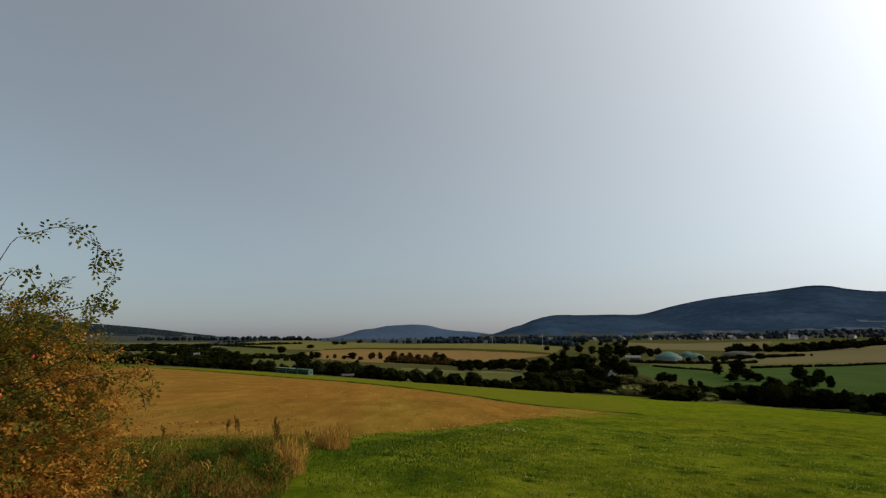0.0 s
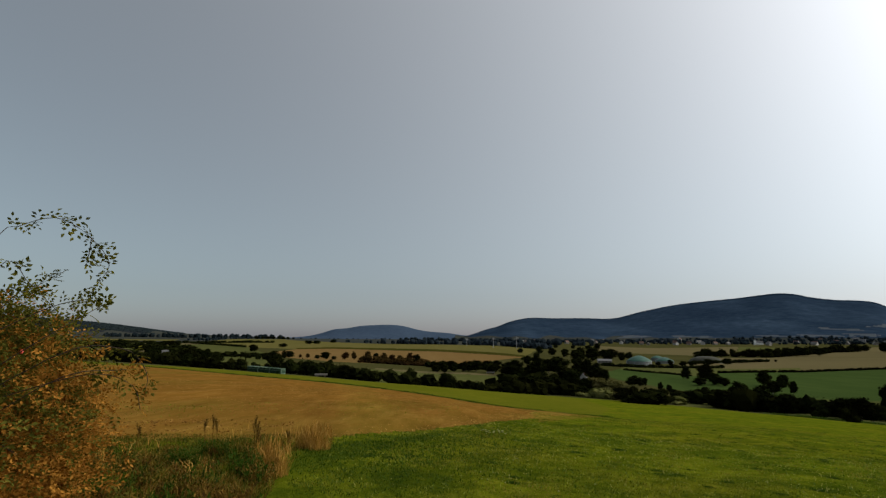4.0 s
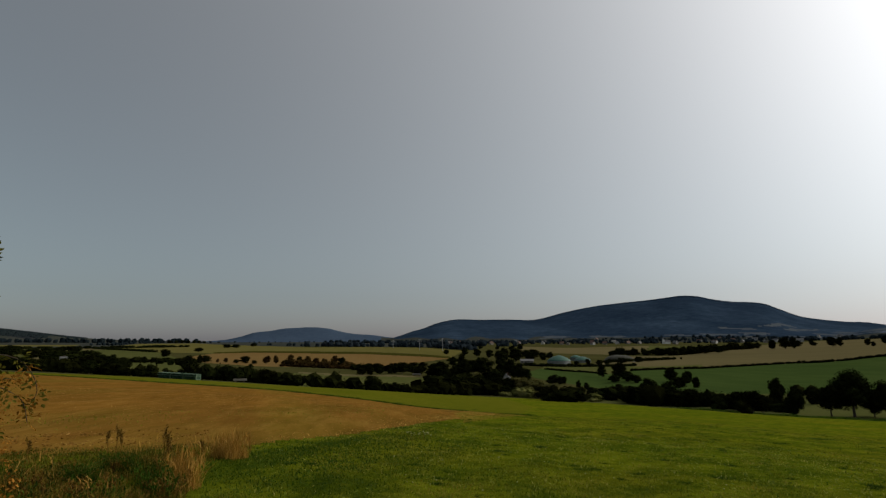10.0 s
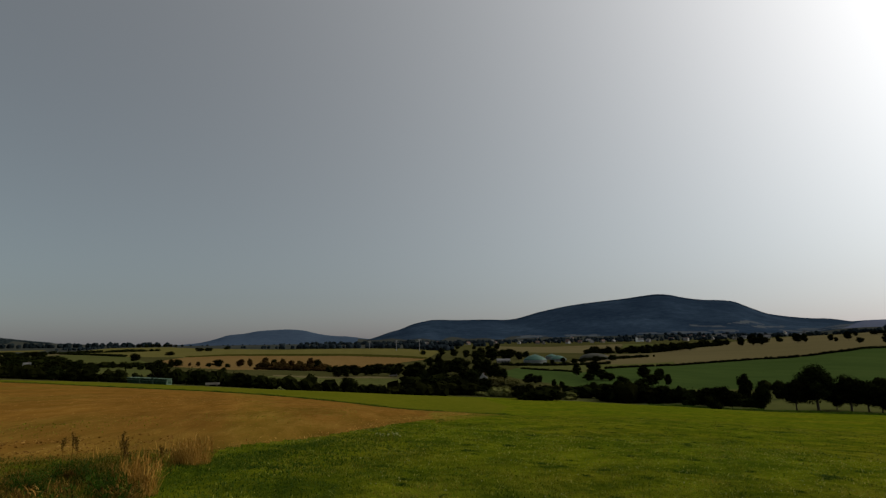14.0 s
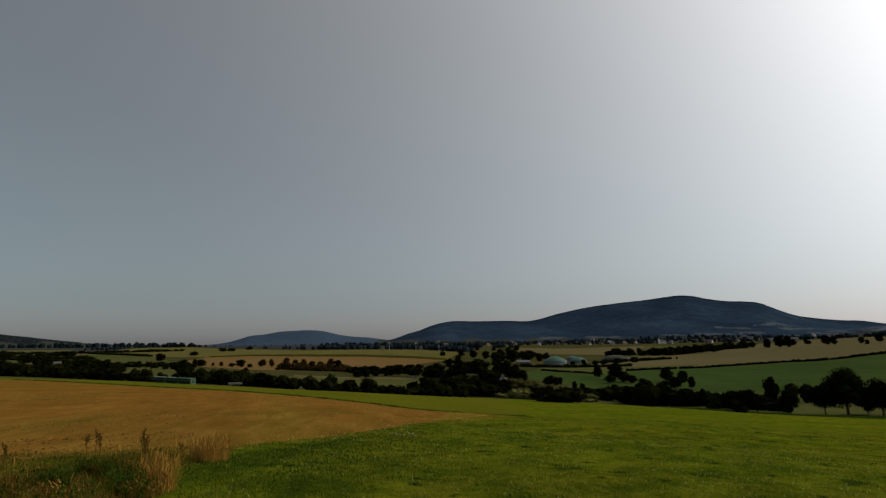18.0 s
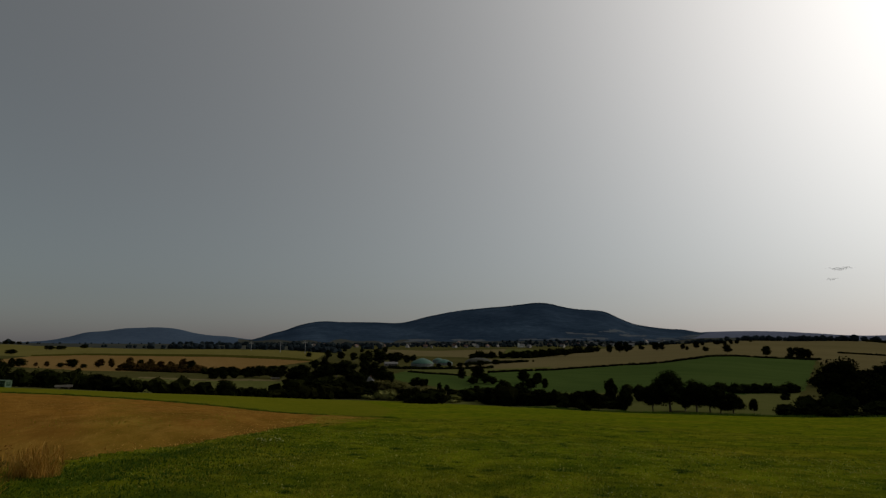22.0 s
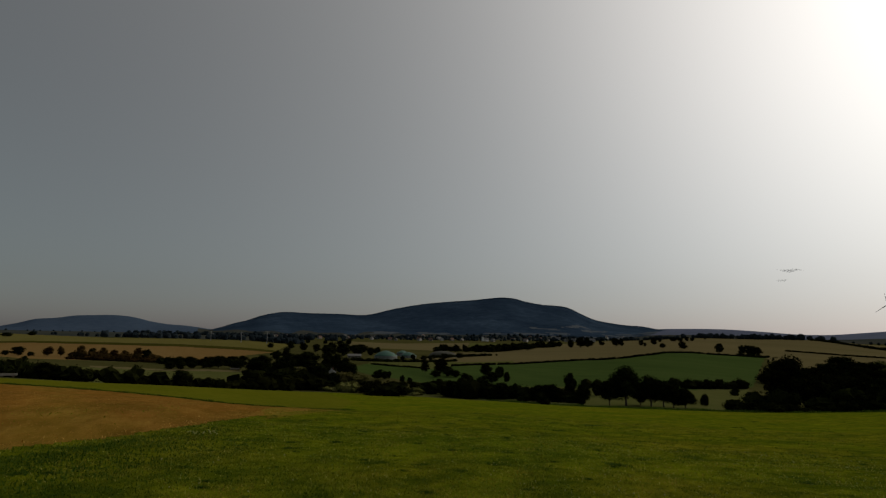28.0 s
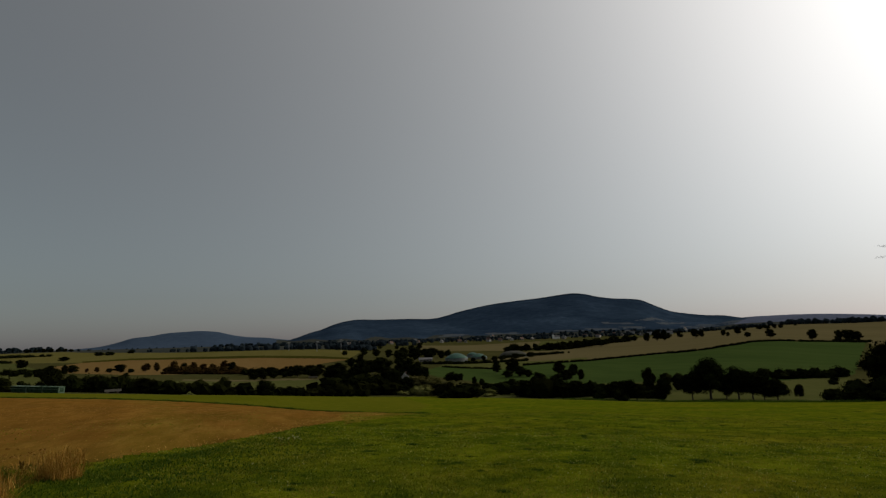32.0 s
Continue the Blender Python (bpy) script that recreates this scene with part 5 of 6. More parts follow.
part("retaining_wall", box_bm(34, 0.4, 0.9), M_CONCRETE, heap).location = (0, -10.5, -0.4)
tagged(placed(heap, p.x, p.y, p.z, radians(-28)), "brown covered silage heap behind a concrete wall", "silage heap")

# the stack of bales under a green sheet at the edge of the strip
def bale_stack():
    root = new("bale_stack")
    rng = random.Random(3)
    a, b = spot(-17.05, 196), spot(-13.75, 187)
    d = b - a
    n = 9
    for k in range(n):
        q = a.lerp(b, (k + 0.5) / n)
        h = 1.95 * rng.uniform(0.9, 1.06)
        bm = box_bm(d.length / n * 0.985, 2.3, h, 0.4)
        o = part("covered_bale", bm, M_TARP, root)
        o.matrix_basis = Matrix.Translation((q.x, q.y, land_at(q.x, q.y) - 0.15)) @ Matrix.Rotation(math.atan2(d.y, d.x) + rng.uniform(-.02, .02), 4, "Z")
        if k % 3 == 2:
            s = part("strap", box_bm(0.10, 2.36, h - 0.3), M_STRAP, o)
            s.location = (d.length / n * 0.42, 0, 0)
    for z in (1.05, 1.66):
        q = a.lerp(b, 0.5)
        o = part("strap", box_bm(d.length, 2.42, 0.12), M_STRAP, root)
        o.matrix_basis = Matrix.Translation((q.x, q.y, (a.z + b.z) / 2 + z)) @ Matrix.Rotation(math.atan2(d.y, d.x), 4, "Z") @ Matrix.Rotation(-math.asin(d.z / d.length), 4, "Y")
    return tagged(root, "long stack of bales under a strapped green sheet", "bale stack")


bale_stack()


def flat_trailer(b, r, length, height, rz, label):
    """A low pale farm trailer: bed, side boards and wheels."""
    root = new("farm_trailer")
    p = spot(b, r)
    part("bed", box_bm(length, 2.0, 0.25, 0.04), M_CREAM, root).location = (0, 0, 0.55)
    for s in (-1, 1):
        part("side_board", box_bm(length, 0.06, height), M_CREAM, root).location = (0, s * 1.0, 0.8)
        for x in (-0.3, 0.3):
            bm = bmesh.new()
            bmesh.ops.create_cone(bm, segments=16, radius1=0.4, radius2=0.4, depth=0.25, cap_ends=True, matrix=Matrix.Rotation(math.pi / 2, 4, "X"))
            part("wheel", bm, M_BARK, root).location = (x * length, s * 0.85, 0.4)
    return tagged(placed(root, p.x, p.y, p.z, radians(rz)), label, "trailer")


flat_trailer(-10.0, 205, 4.6, 0.35, 8, "low pale farm trailer parked before the hedge")
flat_trailer(9.8, 322, 10, 0.6, -10, "long white farm trailer parked on the valley meadow")
flat_trailer(7.7, 326, 5, 0.5, -5, "short white farm trailer parked on the valley meadow")


def make_turbine(b, r, hub, blade, first, label):
    """A wind turbine: tapered tower, nacelle, hub and three blades at rest."""
    root = new("wind_turbine")
    p = spot(b, r)
    bm = bmesh.new()
    bmesh.ops.create_cone(bm, segments=20, radius1=3.4, radius2=1.8, depth=hub, cap_ends=True, matrix=Matrix.Translation((0, 0, hub / 2)))
    part("tower", bm, M_TOWER, root)
    part("nacelle", box_bm(4, 11, 4, 0.5), M_TOWER, root).location = (0, 1.5, hub - 2)
    bm = bmesh.new()
    bmesh.ops.create_uvsphere(bm, u_segments=12, v_segments=8, radius=2.4)
    part("hub", bm, M_TOWER, root).location = (0, -5, hub)
    prof = [(0, 1.2), (0.12, 2.6), (0.3, 2.1), (0.6, 1.4), (0.9, 0.8), (1, 0.25)]
    v, f = [], []
    for u, c in prof:
        v += [(-c * 0.45, -0.6 * (1 - u) - 0.15, u * blade), (c * 0.7, -0.1, u * blade), (-c * 0.45, 0.5 * (1 - u) + 0.15, u * blade)]
    for k in range(len(prof) - 1):
        f += [(k * 3 + i, k * 3 + (i + 1) % 3, k * 3 + 3 + (i + 1) % 3, k * 3 + 3 + i) for i in range(3)]
    me = None
    for k in range(3):
        if me is None:
            o = mesh_ob("blade", v, f, M_TOWER, root)
            me = o.data
        else:
            o = new("blade", me)
            o.parent = root
        o.location, o.rotation_euler = (0, -5.6, hub), (0, radians(first + 120 * k), 0)
    return tagged(placed(root, p.x, p.y, p.z - 1, radians(-b)), label, "wind turbine", "wind turbines on the ridge")


make_turbine(68.4, 2850, 112, 50, -6, "pale wind turbine standing on the hazy ridge")
make_turbine(69.85, 2700, 121, 56, 32, "pale wind turbine on the ridge with three blades")


def make_mast(b, r, h, label):
    """A pole of the power line with two cross arms and insulators."""
    root = new("power_pole")
    p = spot(b, r)
    bm = bmesh.new()
    bmesh.ops.create_cone(bm, segments=10, radius1=0.45, radius2=0.25, depth=h, cap_ends=True, matrix=Matrix.Translation((0, 0, h / 2)))
    part("pole", bm, M_TOWER, root)
    for z, w in ((h - 1, 5), (h - 3.2, 7)):
        arm = part("cross_arm", box_bm(w, 0.3, 0.3), M_STEEL, root)
        arm.location = (0, 0, z)
        for s in (-0.48, 0, 0.48):
            part("insulator", box_bm(0.2, 0.2, 0.7), M_STEEL, arm).location = (s * w, 0, -0.7)
    return tagged(placed(root, p.x, p.y, p.z - 0.3, radians(20)), label, "power pole", "poles of the power line")


for b, r, h in ((8.0, 800, 15.5), (10.45, 780, 18), (5.2, 900, 14)):
    make_mast(b, r, h, "slender grey power pole standing in the fields")


def wisp(b, e, r, length, thick, seed):
    """A small torn cloud, drawn out along the wind."""
    rng = np.random.default_rng(seed)
    vs, fs, n = [], [], 0
    for k in range(9):
        u = (k / 8 - 0.5)
        s = (1 - 3.2 * u * u) * rng.uniform(0.6, 1.1)
        v = ICO_V * np.array([length * 0.16, length * 0.1, thick * 0.5]) * s + np.array([u * length, 0, thick * rng.uniform(-0.35, 0.35)])
        vs.append(v)
        fs += (ICO_F + n).tolist()
        n += len(v)
    ob = mesh_ob("cloud", np.vstack(vs).tolist(), fs, M_CLOUD)
    a = radians(b)
    ob.matrix_basis = Matrix.Translation((r * math.sin(a), r * math.cos(a), EYE + r * e)) @ Matrix.Rotation(-a, 4, "Z")
    return tagged(ob, "thin grey wisp of cloud low in the sky", "cloud", "wisps of cloud")


M_CLOUD, cn, cl, cb = make("cloud_vapour", 1.0, 0.0)
cb.inputs["Base Color"].default_value = (0.55, 0.55, 0.56, 1)
cb.inputs["Alpha"].default_value = 0.13
wisp(61.9, 0.1165, 4700, 165, 22, 1)
wisp(61.2, 0.1010, 4700, 70, 16, 2)

# ---- the near meadow, the verge and the rose bush ----
def through_light(n, l, bsdf, colour, share):
    """Lets part of the light through, as thin leaves do."""
    tr, mx = n.new("ShaderNodeBsdfTranslucent"), n.new("ShaderNodeMixShader")
    mx.inputs["Fac"].default_value = share
    l.new(colour, tr.inputs["Color"])
    l.new(bsdf.outputs["BSDF"], mx.inputs[1])
    l.new(tr.outputs["BSDF"], mx.inputs[2])
    l.new(mx.outputs[0], n["Material Output"].inputs["Surface"])


def grassy(name, stops, rough=0.7, patch_scale=0.55, vary=0.5):
    """Blades: colours by clump over the ground, and from blade to blade."""
    m, n, l, b = make(name, rough, 0.05)
    geo = n.new("ShaderNodeNewGeometry")
    tc = n.new("ShaderNodeTexCoord")
    patch = n.new("ShaderNodeTexNoise")
    patch.inputs["Scale"].default_value, patch.inputs["Detail"].default_value = patch_scale, 6
    l.new(tc.outputs["Object"], patch.inputs["Vector"])
    m1 = n.new("ShaderNodeMath")
    m1.operation = "MULTIPLY_ADD"
    m1.inputs[1].default_value, m1.inputs[2].default_value = vary, 0.03 - vary / 2
    l.new(geo.outputs["Random Per Island"], m1.inputs[0])
    m2 = n.new("ShaderNodeMath")
    l.new(m1.outputs[0], m2.inputs[0])
    l.new(patch.outputs["Fac"], m2.inputs[1])
    ramp = n.new("ShaderNodeValToRGB")
    for i, (at, col) in enumerate(stops):
        e = ramp.color_ramp.elements[i] if i < 2 else ramp.color_ramp.elements.new(at)
        e.position, e.color = at, (*col, 1)
    l.new(m2.outputs[0], ramp.inputs["Fac"])
    l.new(ramp.outputs["Color"], b.inputs["Base Color"])
    through_light(n, l, b, ramp.outputs["Color"], 0.35)
    return m


M_BLADE = grassy("meadow_blades", [(0.28, (0.032, 0.056, 0.003)), (0.43, (0.056, 0.084, 0.0038)), (0.57, (0.106, 0.118, 0.006)), (0.74, (0.25, 0.205, 0.028))], 0.7, 0.75, 0.3)
M_DARK_BLADE = grassy("rank_grass", [(0.3, (0.022, 0.048, 0.003)), (0.6, (0.042, 0.080, 0.005)), (0.85, (0.085, 0.12, 0.012))])
M_VERGE = grassy("verge_grass_blades", [(0.24, (0.020, 0.034, 0.003)), (0.44, (0.064, 0.078, 0.006)), (0.58, (0.125, 0.092, 0.011)), (0.85, (0.23, 0.145, 0.024))])
M_STRAW = grassy("dry_straw", [(0.25, (0.21, 0.106, 0.017)), (0.55, (0.36, 0.198, 0.036)), (0.85, (0.50, 0.32, 0.078))])
M_STALK = grassy("stubble_stalks", [(0.25, (0.20, 0.104, 0.018)), (0.5, (0.27, 0.148, 0.028)), (0.85, (0.40, 0.25, 0.056))])
M_PALE_BLADE = grassy("pale_stalks", [(0.25, (0.14, 0.17, 0.02)), (0.5, (0.22, 0.24, 0.035)), (0.8, (0.36, 0.33, 0.08))])
M_REGROWTH = grassy("regrowth", [(0.25, (0.135, 0.140, 0.011)), (0.5, (0.170, 0.160, 0.014)), (0.8, (0.24, 0.20, 0.026))])
M_LITTER = grassy("fallen_leaves", [(0.25, (0.10, 0.046, 0.009)), (0.5, (0.20, 0.098, 0.02)), (0.8, (0.36, 0.21, 0.052))])
M_BROWN_WEED = grassy("brown_weeds", [(0.25, (0.055, 0.031, 0.006)), (0.55, (0.16, 0.092, 0.015)), (0.85, (0.31, 0.19, 0.036))])


def blade_mesh(rng, x, y, z, h, w, lean=0.5, bend=0.5, up=None):
    """Vertices and faces of bent blades rooted at (x, y, z)."""
    n = len(x)
    a = rng.uniform(0, 2 * math.pi, n)
    face = rng.uniform(0, 2 * math.pi, n)
    ux, uy = np.cos(face) * w / 2, np.sin(face) * w / 2
    tilt = np.abs(rng.normal(0, lean, n))
    dx, dy = np.cos(a) * tilt, np.sin(a) * tilt
    k = 1 / np.sqrt(1 + dx * dx + dy * dy)
    base = np.column_stack([x, y, z])
    side = np.column_stack([ux, uy, np.zeros(n)])
    mid = base + np.column_stack([dx * h * k * 0.45, dy * h * k * 0.45, h * k * 0.55])
    tip = base + np.column_stack([dx * h * k * (1 + bend), dy * h * k * (1 + bend), h * k])
    v = np.stack([base - side, base + side, mid + side * 0.8, mid - side * 0.8, tip], 1).reshape(-1, 3)
    q = np.arange(n)[:, None] * 5
    return v, np.hstack([q, q + 1, q + 2, q + 3]), np.hstack([q + 3, q + 2, q + 4])


def blades(name, rng, x, y, h, w, mat, lean=0.5, bend=0.5, parent=None, z=None):
    z = land(x, y) - 0.01 if z is None else z
    v, f4, f3 = blade_mesh(rng, x, y, z, h, w, lean, bend)
    return mesh_ob(name, v.tolist(), f4.tolist() + f3.tolist(), mat, parent, flat=True)


def sector(rng, n, b0, b1, r0, r1):
    b, r = np.radians(rng.uniform(b0, b1, n)), np.sqrt(rng.uniform(r0 ** 2, r1 ** 2, n))
    return r * np.sin(b), r * np.cos(b)


def lump(x, y, s):
    """Clumps: a smooth field between 0 and 1 with bumps about s metres across."""
    k = 2 * math.pi / s
    v = (np.sin(k * (x + 0.31 * y) + 1.3) * np.sin(k * (0.87 * y - 0.2 * x)) + 0.7 * np.sin(k * 0.47 * (x - 0.8 * y) + 0.5)
         + 0.6 * np.sin(k * 1.9 * (0.6 * x + y)) * np.sin(k * 1.7 * (x - 0.35 * y) + 2))
    return np.clip(0.5 + v * 0.27, 0, 1)


VERGE = [(-9.5, 3.2), (-1.5, 3.2), (-1.8, 6.4), (-2.0, 7.6), (-2.3, 8.4), (-2.1, 9.2), (-1.7, 9.8), (-1.75, 11.0), (-2.2, 11.5), (-5.5, 10.5), (-12, 9.7)]
rng = np.random.default_rng(77)
for name, n, r0, r1, h0, h1, w in (("meadow_grass", 80000, 5.2, 11, 0.022, 0.062, 0.009), ("meadow_grass", 80000, 11, 20, 0.024, 0.066, 0.016),
                                   ("meadow_grass", 50000, 20, 42, 0.03, 0.075, 0.034), ("meadow_grass", 22000, 42, 95, 0.03, 0.08, 0.06)):
    x, y = sector(rng, n, -14 if r0 < 11 else -11, 74, r0, r1)
    c = lump(x, y, 1.1)
    far_edge = np.interp(np.degrees(np.arctan2(x, y)), [-14, 10, 25, 35, 45, 60, 80], [90, 168, 162, 149, 135, 126, 126])
    keep = ~inside(x, y, VERGE) & ~inside(x + rng.normal(0, 1, n) * (0.03 if r0 >= 20 else 0.005) * r0, y, STUBBLE_FIELD) & (np.hypot(x, y) < far_edge) & (rng.uniform(0, 1, n) < 0.55 + 0.6 * c)
    x, y, c = x[keep], y[keep], c[keep]
    h = 0.8 * (h0 + (h1 - h0) * c ** 1.5) * rng.uniform(0.6, 1.3, len(x))
    tagged(blades(name, rng, x, y, h, w * rng.uniform(0.6, 1.2, len(x)), M_BLADE, 1.5, 0.5), "short green meadow grass with yellowish tips", "grass", kind="stuff")


def tussock(seed, n, spread, height, mat, width=0.012):
    g = np.random.default_rng(seed)
    root = new("grass_tussock")
    a, r = g.uniform(0, 6.28, n), np.abs(g.normal(0, spread * 0.45, n))
    x, y = r * np.cos(a) * 1.6, r * np.sin(a)
    h = height * g.uniform(0.4, 1.1, n) * np.exp(-(r / spread) ** 2)
    tagged(blades("blade_clump", g, x, y, h + 0.03, np.full(n, width), mat, 0.55, 0.7, root, np.zeros(n)), kind="stuff")
    return root


TUFTS = [tussock(s, 420, sp, h, M_DARK_BLADE, 0.014) for s, sp, h in ((1, 0.34, 0.10), (2, 0.45, 0.085), (3, 0.26, 0.11))]
tuft_rng = random.Random(21)
TUFT_PLACES = [
    (9.53, 18.84, 0.32), (9.98, 18.65, 0.14), (47.82, 71.73, 0.37), (15.56, 20.79, 0.22), (11.57, 16.75, 0.15), (9.51, 12.86, 0.19), (11.16, 13.53, 0.17), (20.37, 20.95, 0.62),
    (18.7, 21.82, 0.28), (14.02, 15.81, 0.23), (6.11, 8.47, 0.31), (10.5, 10.33, 0.19), (10.93, 10.37, 0.13), (8.72, 8.08, 0.35), (8.47, 10.05, 0.14), (8.1, 13.86, 0.22),
    (7.34, 14.67, 0.26), (7.66, 8.63, 0.18), (62.1, 90.5, 0.47), (69, 84.4, 0.58), (71, 81.1, 0.69), (3.23, 11.89, 0.22), (4.23, 11.92, 0.34), (2.33, 9, 0.15)]
TUFT_PLACES += [(-0.92, 8.99, 0.29), (-0.32, 9.2, 0.25), (-0.37, 7.56, 0.15), (1.53, 15.08, 0.29), (9.32, 12.54, 0.2), (3.88, 9.12, 0.21), (4.26, 8.38, 0.2), (33.1, 87.3, 0.4), (14.28, 35.24, 0.2)]
for k in range(150):
    b, r = tuft_rng.uniform(-6, 72), math.exp(tuft_rng.uniform(math.log(7), math.log(90)))
    TUFT_PLACES.append((r * math.sin(radians(b)), r * math.cos(radians(b)), tuft_rng.uniform(0.06, 0.19) * (1 + r * 0.03)))
for x, y, half in TUFT_PLACES:
    if inside(np.array([x]), np.array([y]), STUBBLE_FIELD)[0]:
        continue
    s = half / 0.42
    tall = min(s, 0.35 + 0.2 * s) * 0.9
    across = -math.atan2(x, y) + tuft_rng.uniform(-0.35, 0.35)
    t = copy_thing(tuft_rng.choice(TUFTS), Matrix.Translation((x, y, land_at(x, y) - 0.02)) @ Matrix.Rotation(across, 4, "Z") @ Matrix.Diagonal((s, s, tall, 1)))
    tagged(t, "dark green tussock of rank grass in the meadow", "grass tussock", "tussocks in the meadow")

# rank dark grass along the meadow's corner beside the stubble
x, y = sector(rng, 64000, -14, 14, 6.5, 18)
keep = ~inside(x, y, VERGE) & ~inside(x, y, STUBBLE_FIELD) & (rng.uniform(0, 1, len(x)) < 1.4 * np.exp(-((x + 0.4) / 2.4) ** 2 - ((y - 10.5 - 1.1 * x) / 2.6) ** 2) * (0.15 + 0.85 * lump(x, y, 1.6)))
x, y = x[keep], y[keep]
tagged(blades("rank_grass", rng, x, y, 0.03 + 0.05 * lump(x, y, 0.9) * rng.uniform(0.5, 1.2, len(x)), np.full(len(x), 0.014), M_DARK_BLADE, 1.3, 0.6),
       "dark green rank grass along the stubble edge", "grass", kind="stuff")

# darker, longer grass where the slope begins
x, y = sector(rng, 46000, -4, 76, 4.5, 10.5)
keep = ~inside(x, y, VERGE) & (rng.uniform(0, 1, len(x)) < (0.25 + 0.75 * lump(x, y, 1.7)) * np.clip((10.8 - np.hypot(x, y)) / 3, 0, 1))
x, y = x[keep], y[keep]
tagged(blades("rank_grass", rng, x, y, 0.025 + 0.04 * lump(x, y, 0.8) * rng.uniform(0.5, 1.2, len(x)), np.full(len(x), 0.012), M_BLADE, 1.2, 0.6),
       "dark green longer grass on the near slope", "grass", kind="stuff")

# single taller blades and seed stalks that catch the light
x, y = sector(rng, 7000, -10, 72, 5.4, 17)
keep = ~inside(x, y, VERGE) & ~inside(x, y, STUBBLE_FIELD) & (rng.uniform(0, 1, len(x)) < 0.25 + lump(x, y, 2.9))
x, y = x[keep], y[keep]
tagged(blades("meadow_stalks", rng, x, y, 0.045 * rng.uniform(0.6, 1.5, len(x)), 0.005 + 0.0008 * np.hypot(x, y), M_PALE_BLADE, 0.8, 0.8), "pale grass stalks standing above the meadow", "grass", kind="stuff")

# broad low leaves of plantain and clover between the grass
M_HERB = grassy("meadow_herbs", [(0.3, (0.040, 0.080, 0.005)), (0.55, (0.095, 0.140, 0.010)), (0.8, (0.20, 0.22, 0.030))], 0.5, 1.1, 0.6)
x, y = sector(rng, 16000, -10, 72, 5.2, 19)
keep = ~inside(x, y, VERGE) & ~inside(x, y, STUBBLE_FIELD) & (rng.uniform(0, 1, len(x)) < (0.1 + 0.9 * lump(x, y, 0.7)) * (0.2 + lump(x, y, 3.7)))
x, y = x[keep], y[keep]
tagged(blades("meadow_herbs", rng, x, y, 0.035 * rng.uniform(0.6, 1.5, len(x)), 0.016 + 0.0016 * np.hypot(x, y), M_HERB, 1.6, 0.6), "low broad leaves of herbs in the meadow", "herbs", kind="stuff")

# the unmown verge: mixed green and brown weeds
x, y = sector(rng, 46000, -48, -6, 3.6, 12)
keep = inside(x, y, VERGE) & (rng.uniform(0, 1, len(x)) < 0.35 + 0.8 * lump(x, y, 1.3))
x, y = x[keep], y[keep]
h = (0.06 + 0.2 * lump(x, y, 1.7)) * rng.uniform(0.5, 1.3, len(x)) * np.clip((11.8 - np.hypot(x, y)) / 5, 0.3, 1)
tagged(blades("verge_grass", rng, x, y, h, np.full(len(x), 0.012), M_VERGE, 0.5, 0.8), "tangled green and brown grass of the unmown verge", "grass", kind="stuff")
x, y = sector(rng, 8000, -40, -15, 8.2, 11.2)
keep = inside(x, y, VERGE)
x, y = x[keep], y[keep]
tagged(blades("verge_grass", rng, x, y, (0.03 + 0.11 * lump(x, y, 0.9)) * rng.uniform(0.4, 1.2, len(x)), np.full(len(x), 0.014), M_VERGE, 0.9, 0.7), "fresh green grass along the stubble edge", "grass", kind="stuff")


def weed(seed, n, spread, height, mat, name, leafs=0):
    """A bushy weed: thin branching stems with small leaves."""
    g = np.random.default_rng(seed)
    root = new(name)
    v, f, tips = [], [], []
    for k in range(n):
        a = g.uniform(0, 6.28)
        d = Vector((math.cos(a), math.sin(a), 0)) * spread * g.uniform(0.2, 1)
        hh = height * g.uniform(0.55, 1.05)
        p = [Vector((0, 0, 0)), d * 0.35 + Vector((0, 0, hh * 0.5)), d + Vector((0, 0, hh))]
        tube(v, f, p, [0.005, 0.004, 0.002], 3)
        tips += [p[1].lerp(p[2], u) for u in g.uniform(-0.6, 1, 10)]
    tagged(mesh_ob("stem", v, f, M_BROWN_WEED, root), kind="stuff")
    tips = np.array([t[:] for t in tips])
    reps = np.repeat(tips, max(1, leafs), axis=0) + g.normal(0, 0.025, (len(tips) * max(1, leafs), 3))
    lv, f4, f3 = blade_mesh(g, reps[:, 0], reps[:, 1], np.maximum(reps[:, 2], 0.01), np.full(len(reps), 0.05), np.full(len(reps), 0.018), 1.2, 0.2)
    tagged(mesh_ob("leaves", lv.tolist(), f4.tolist() + f3.tolist(), mat, root, flat=True), kind="stuff")
    return root


WEEDS = [weed(1, 16, 0.25, 0.42, M_VERGE, "weed", 2), weed(2, 18, 0.3, 0.35, M_BROWN_WEED, "weed", 2), weed(3, 14, 0.22, 0.5, M_VERGE, "weed", 3),
         weed(4, 20, 0.34, 0.4, M_DARK_BLADE, "weed", 3)]
for k in range(210):
    x, y = sector(rng, 1, -46, -9, 3.4, 9.2)
    if not inside(x, y, VERGE)[0]:
        continue
    x, y = float(x[0]), float(y[0])
    i = tuft_rng.choice([0, 1, 1, 1, 2, 3, 3])
    s = tuft_rng.uniform(0.6, 1.15) * min(1.0, 1.25 - 0.07 * math.hypot(x, y))
    t = copy_thing(WEEDS[i], Matrix.Translation((x, y, land_at(x, y) - 0.01)) @ Matrix.Rotation(tuft_rng.uniform(0, 6.28), 4, "Z") @ Matrix.Diagonal((s, s, s, 1)))
    tagged(t, ("green leafy weed in the verge", "withered brown weed in the verge", "tall green weed in the verge", "dark green weed in the verge")[i], "weed", "weeds of the verge")


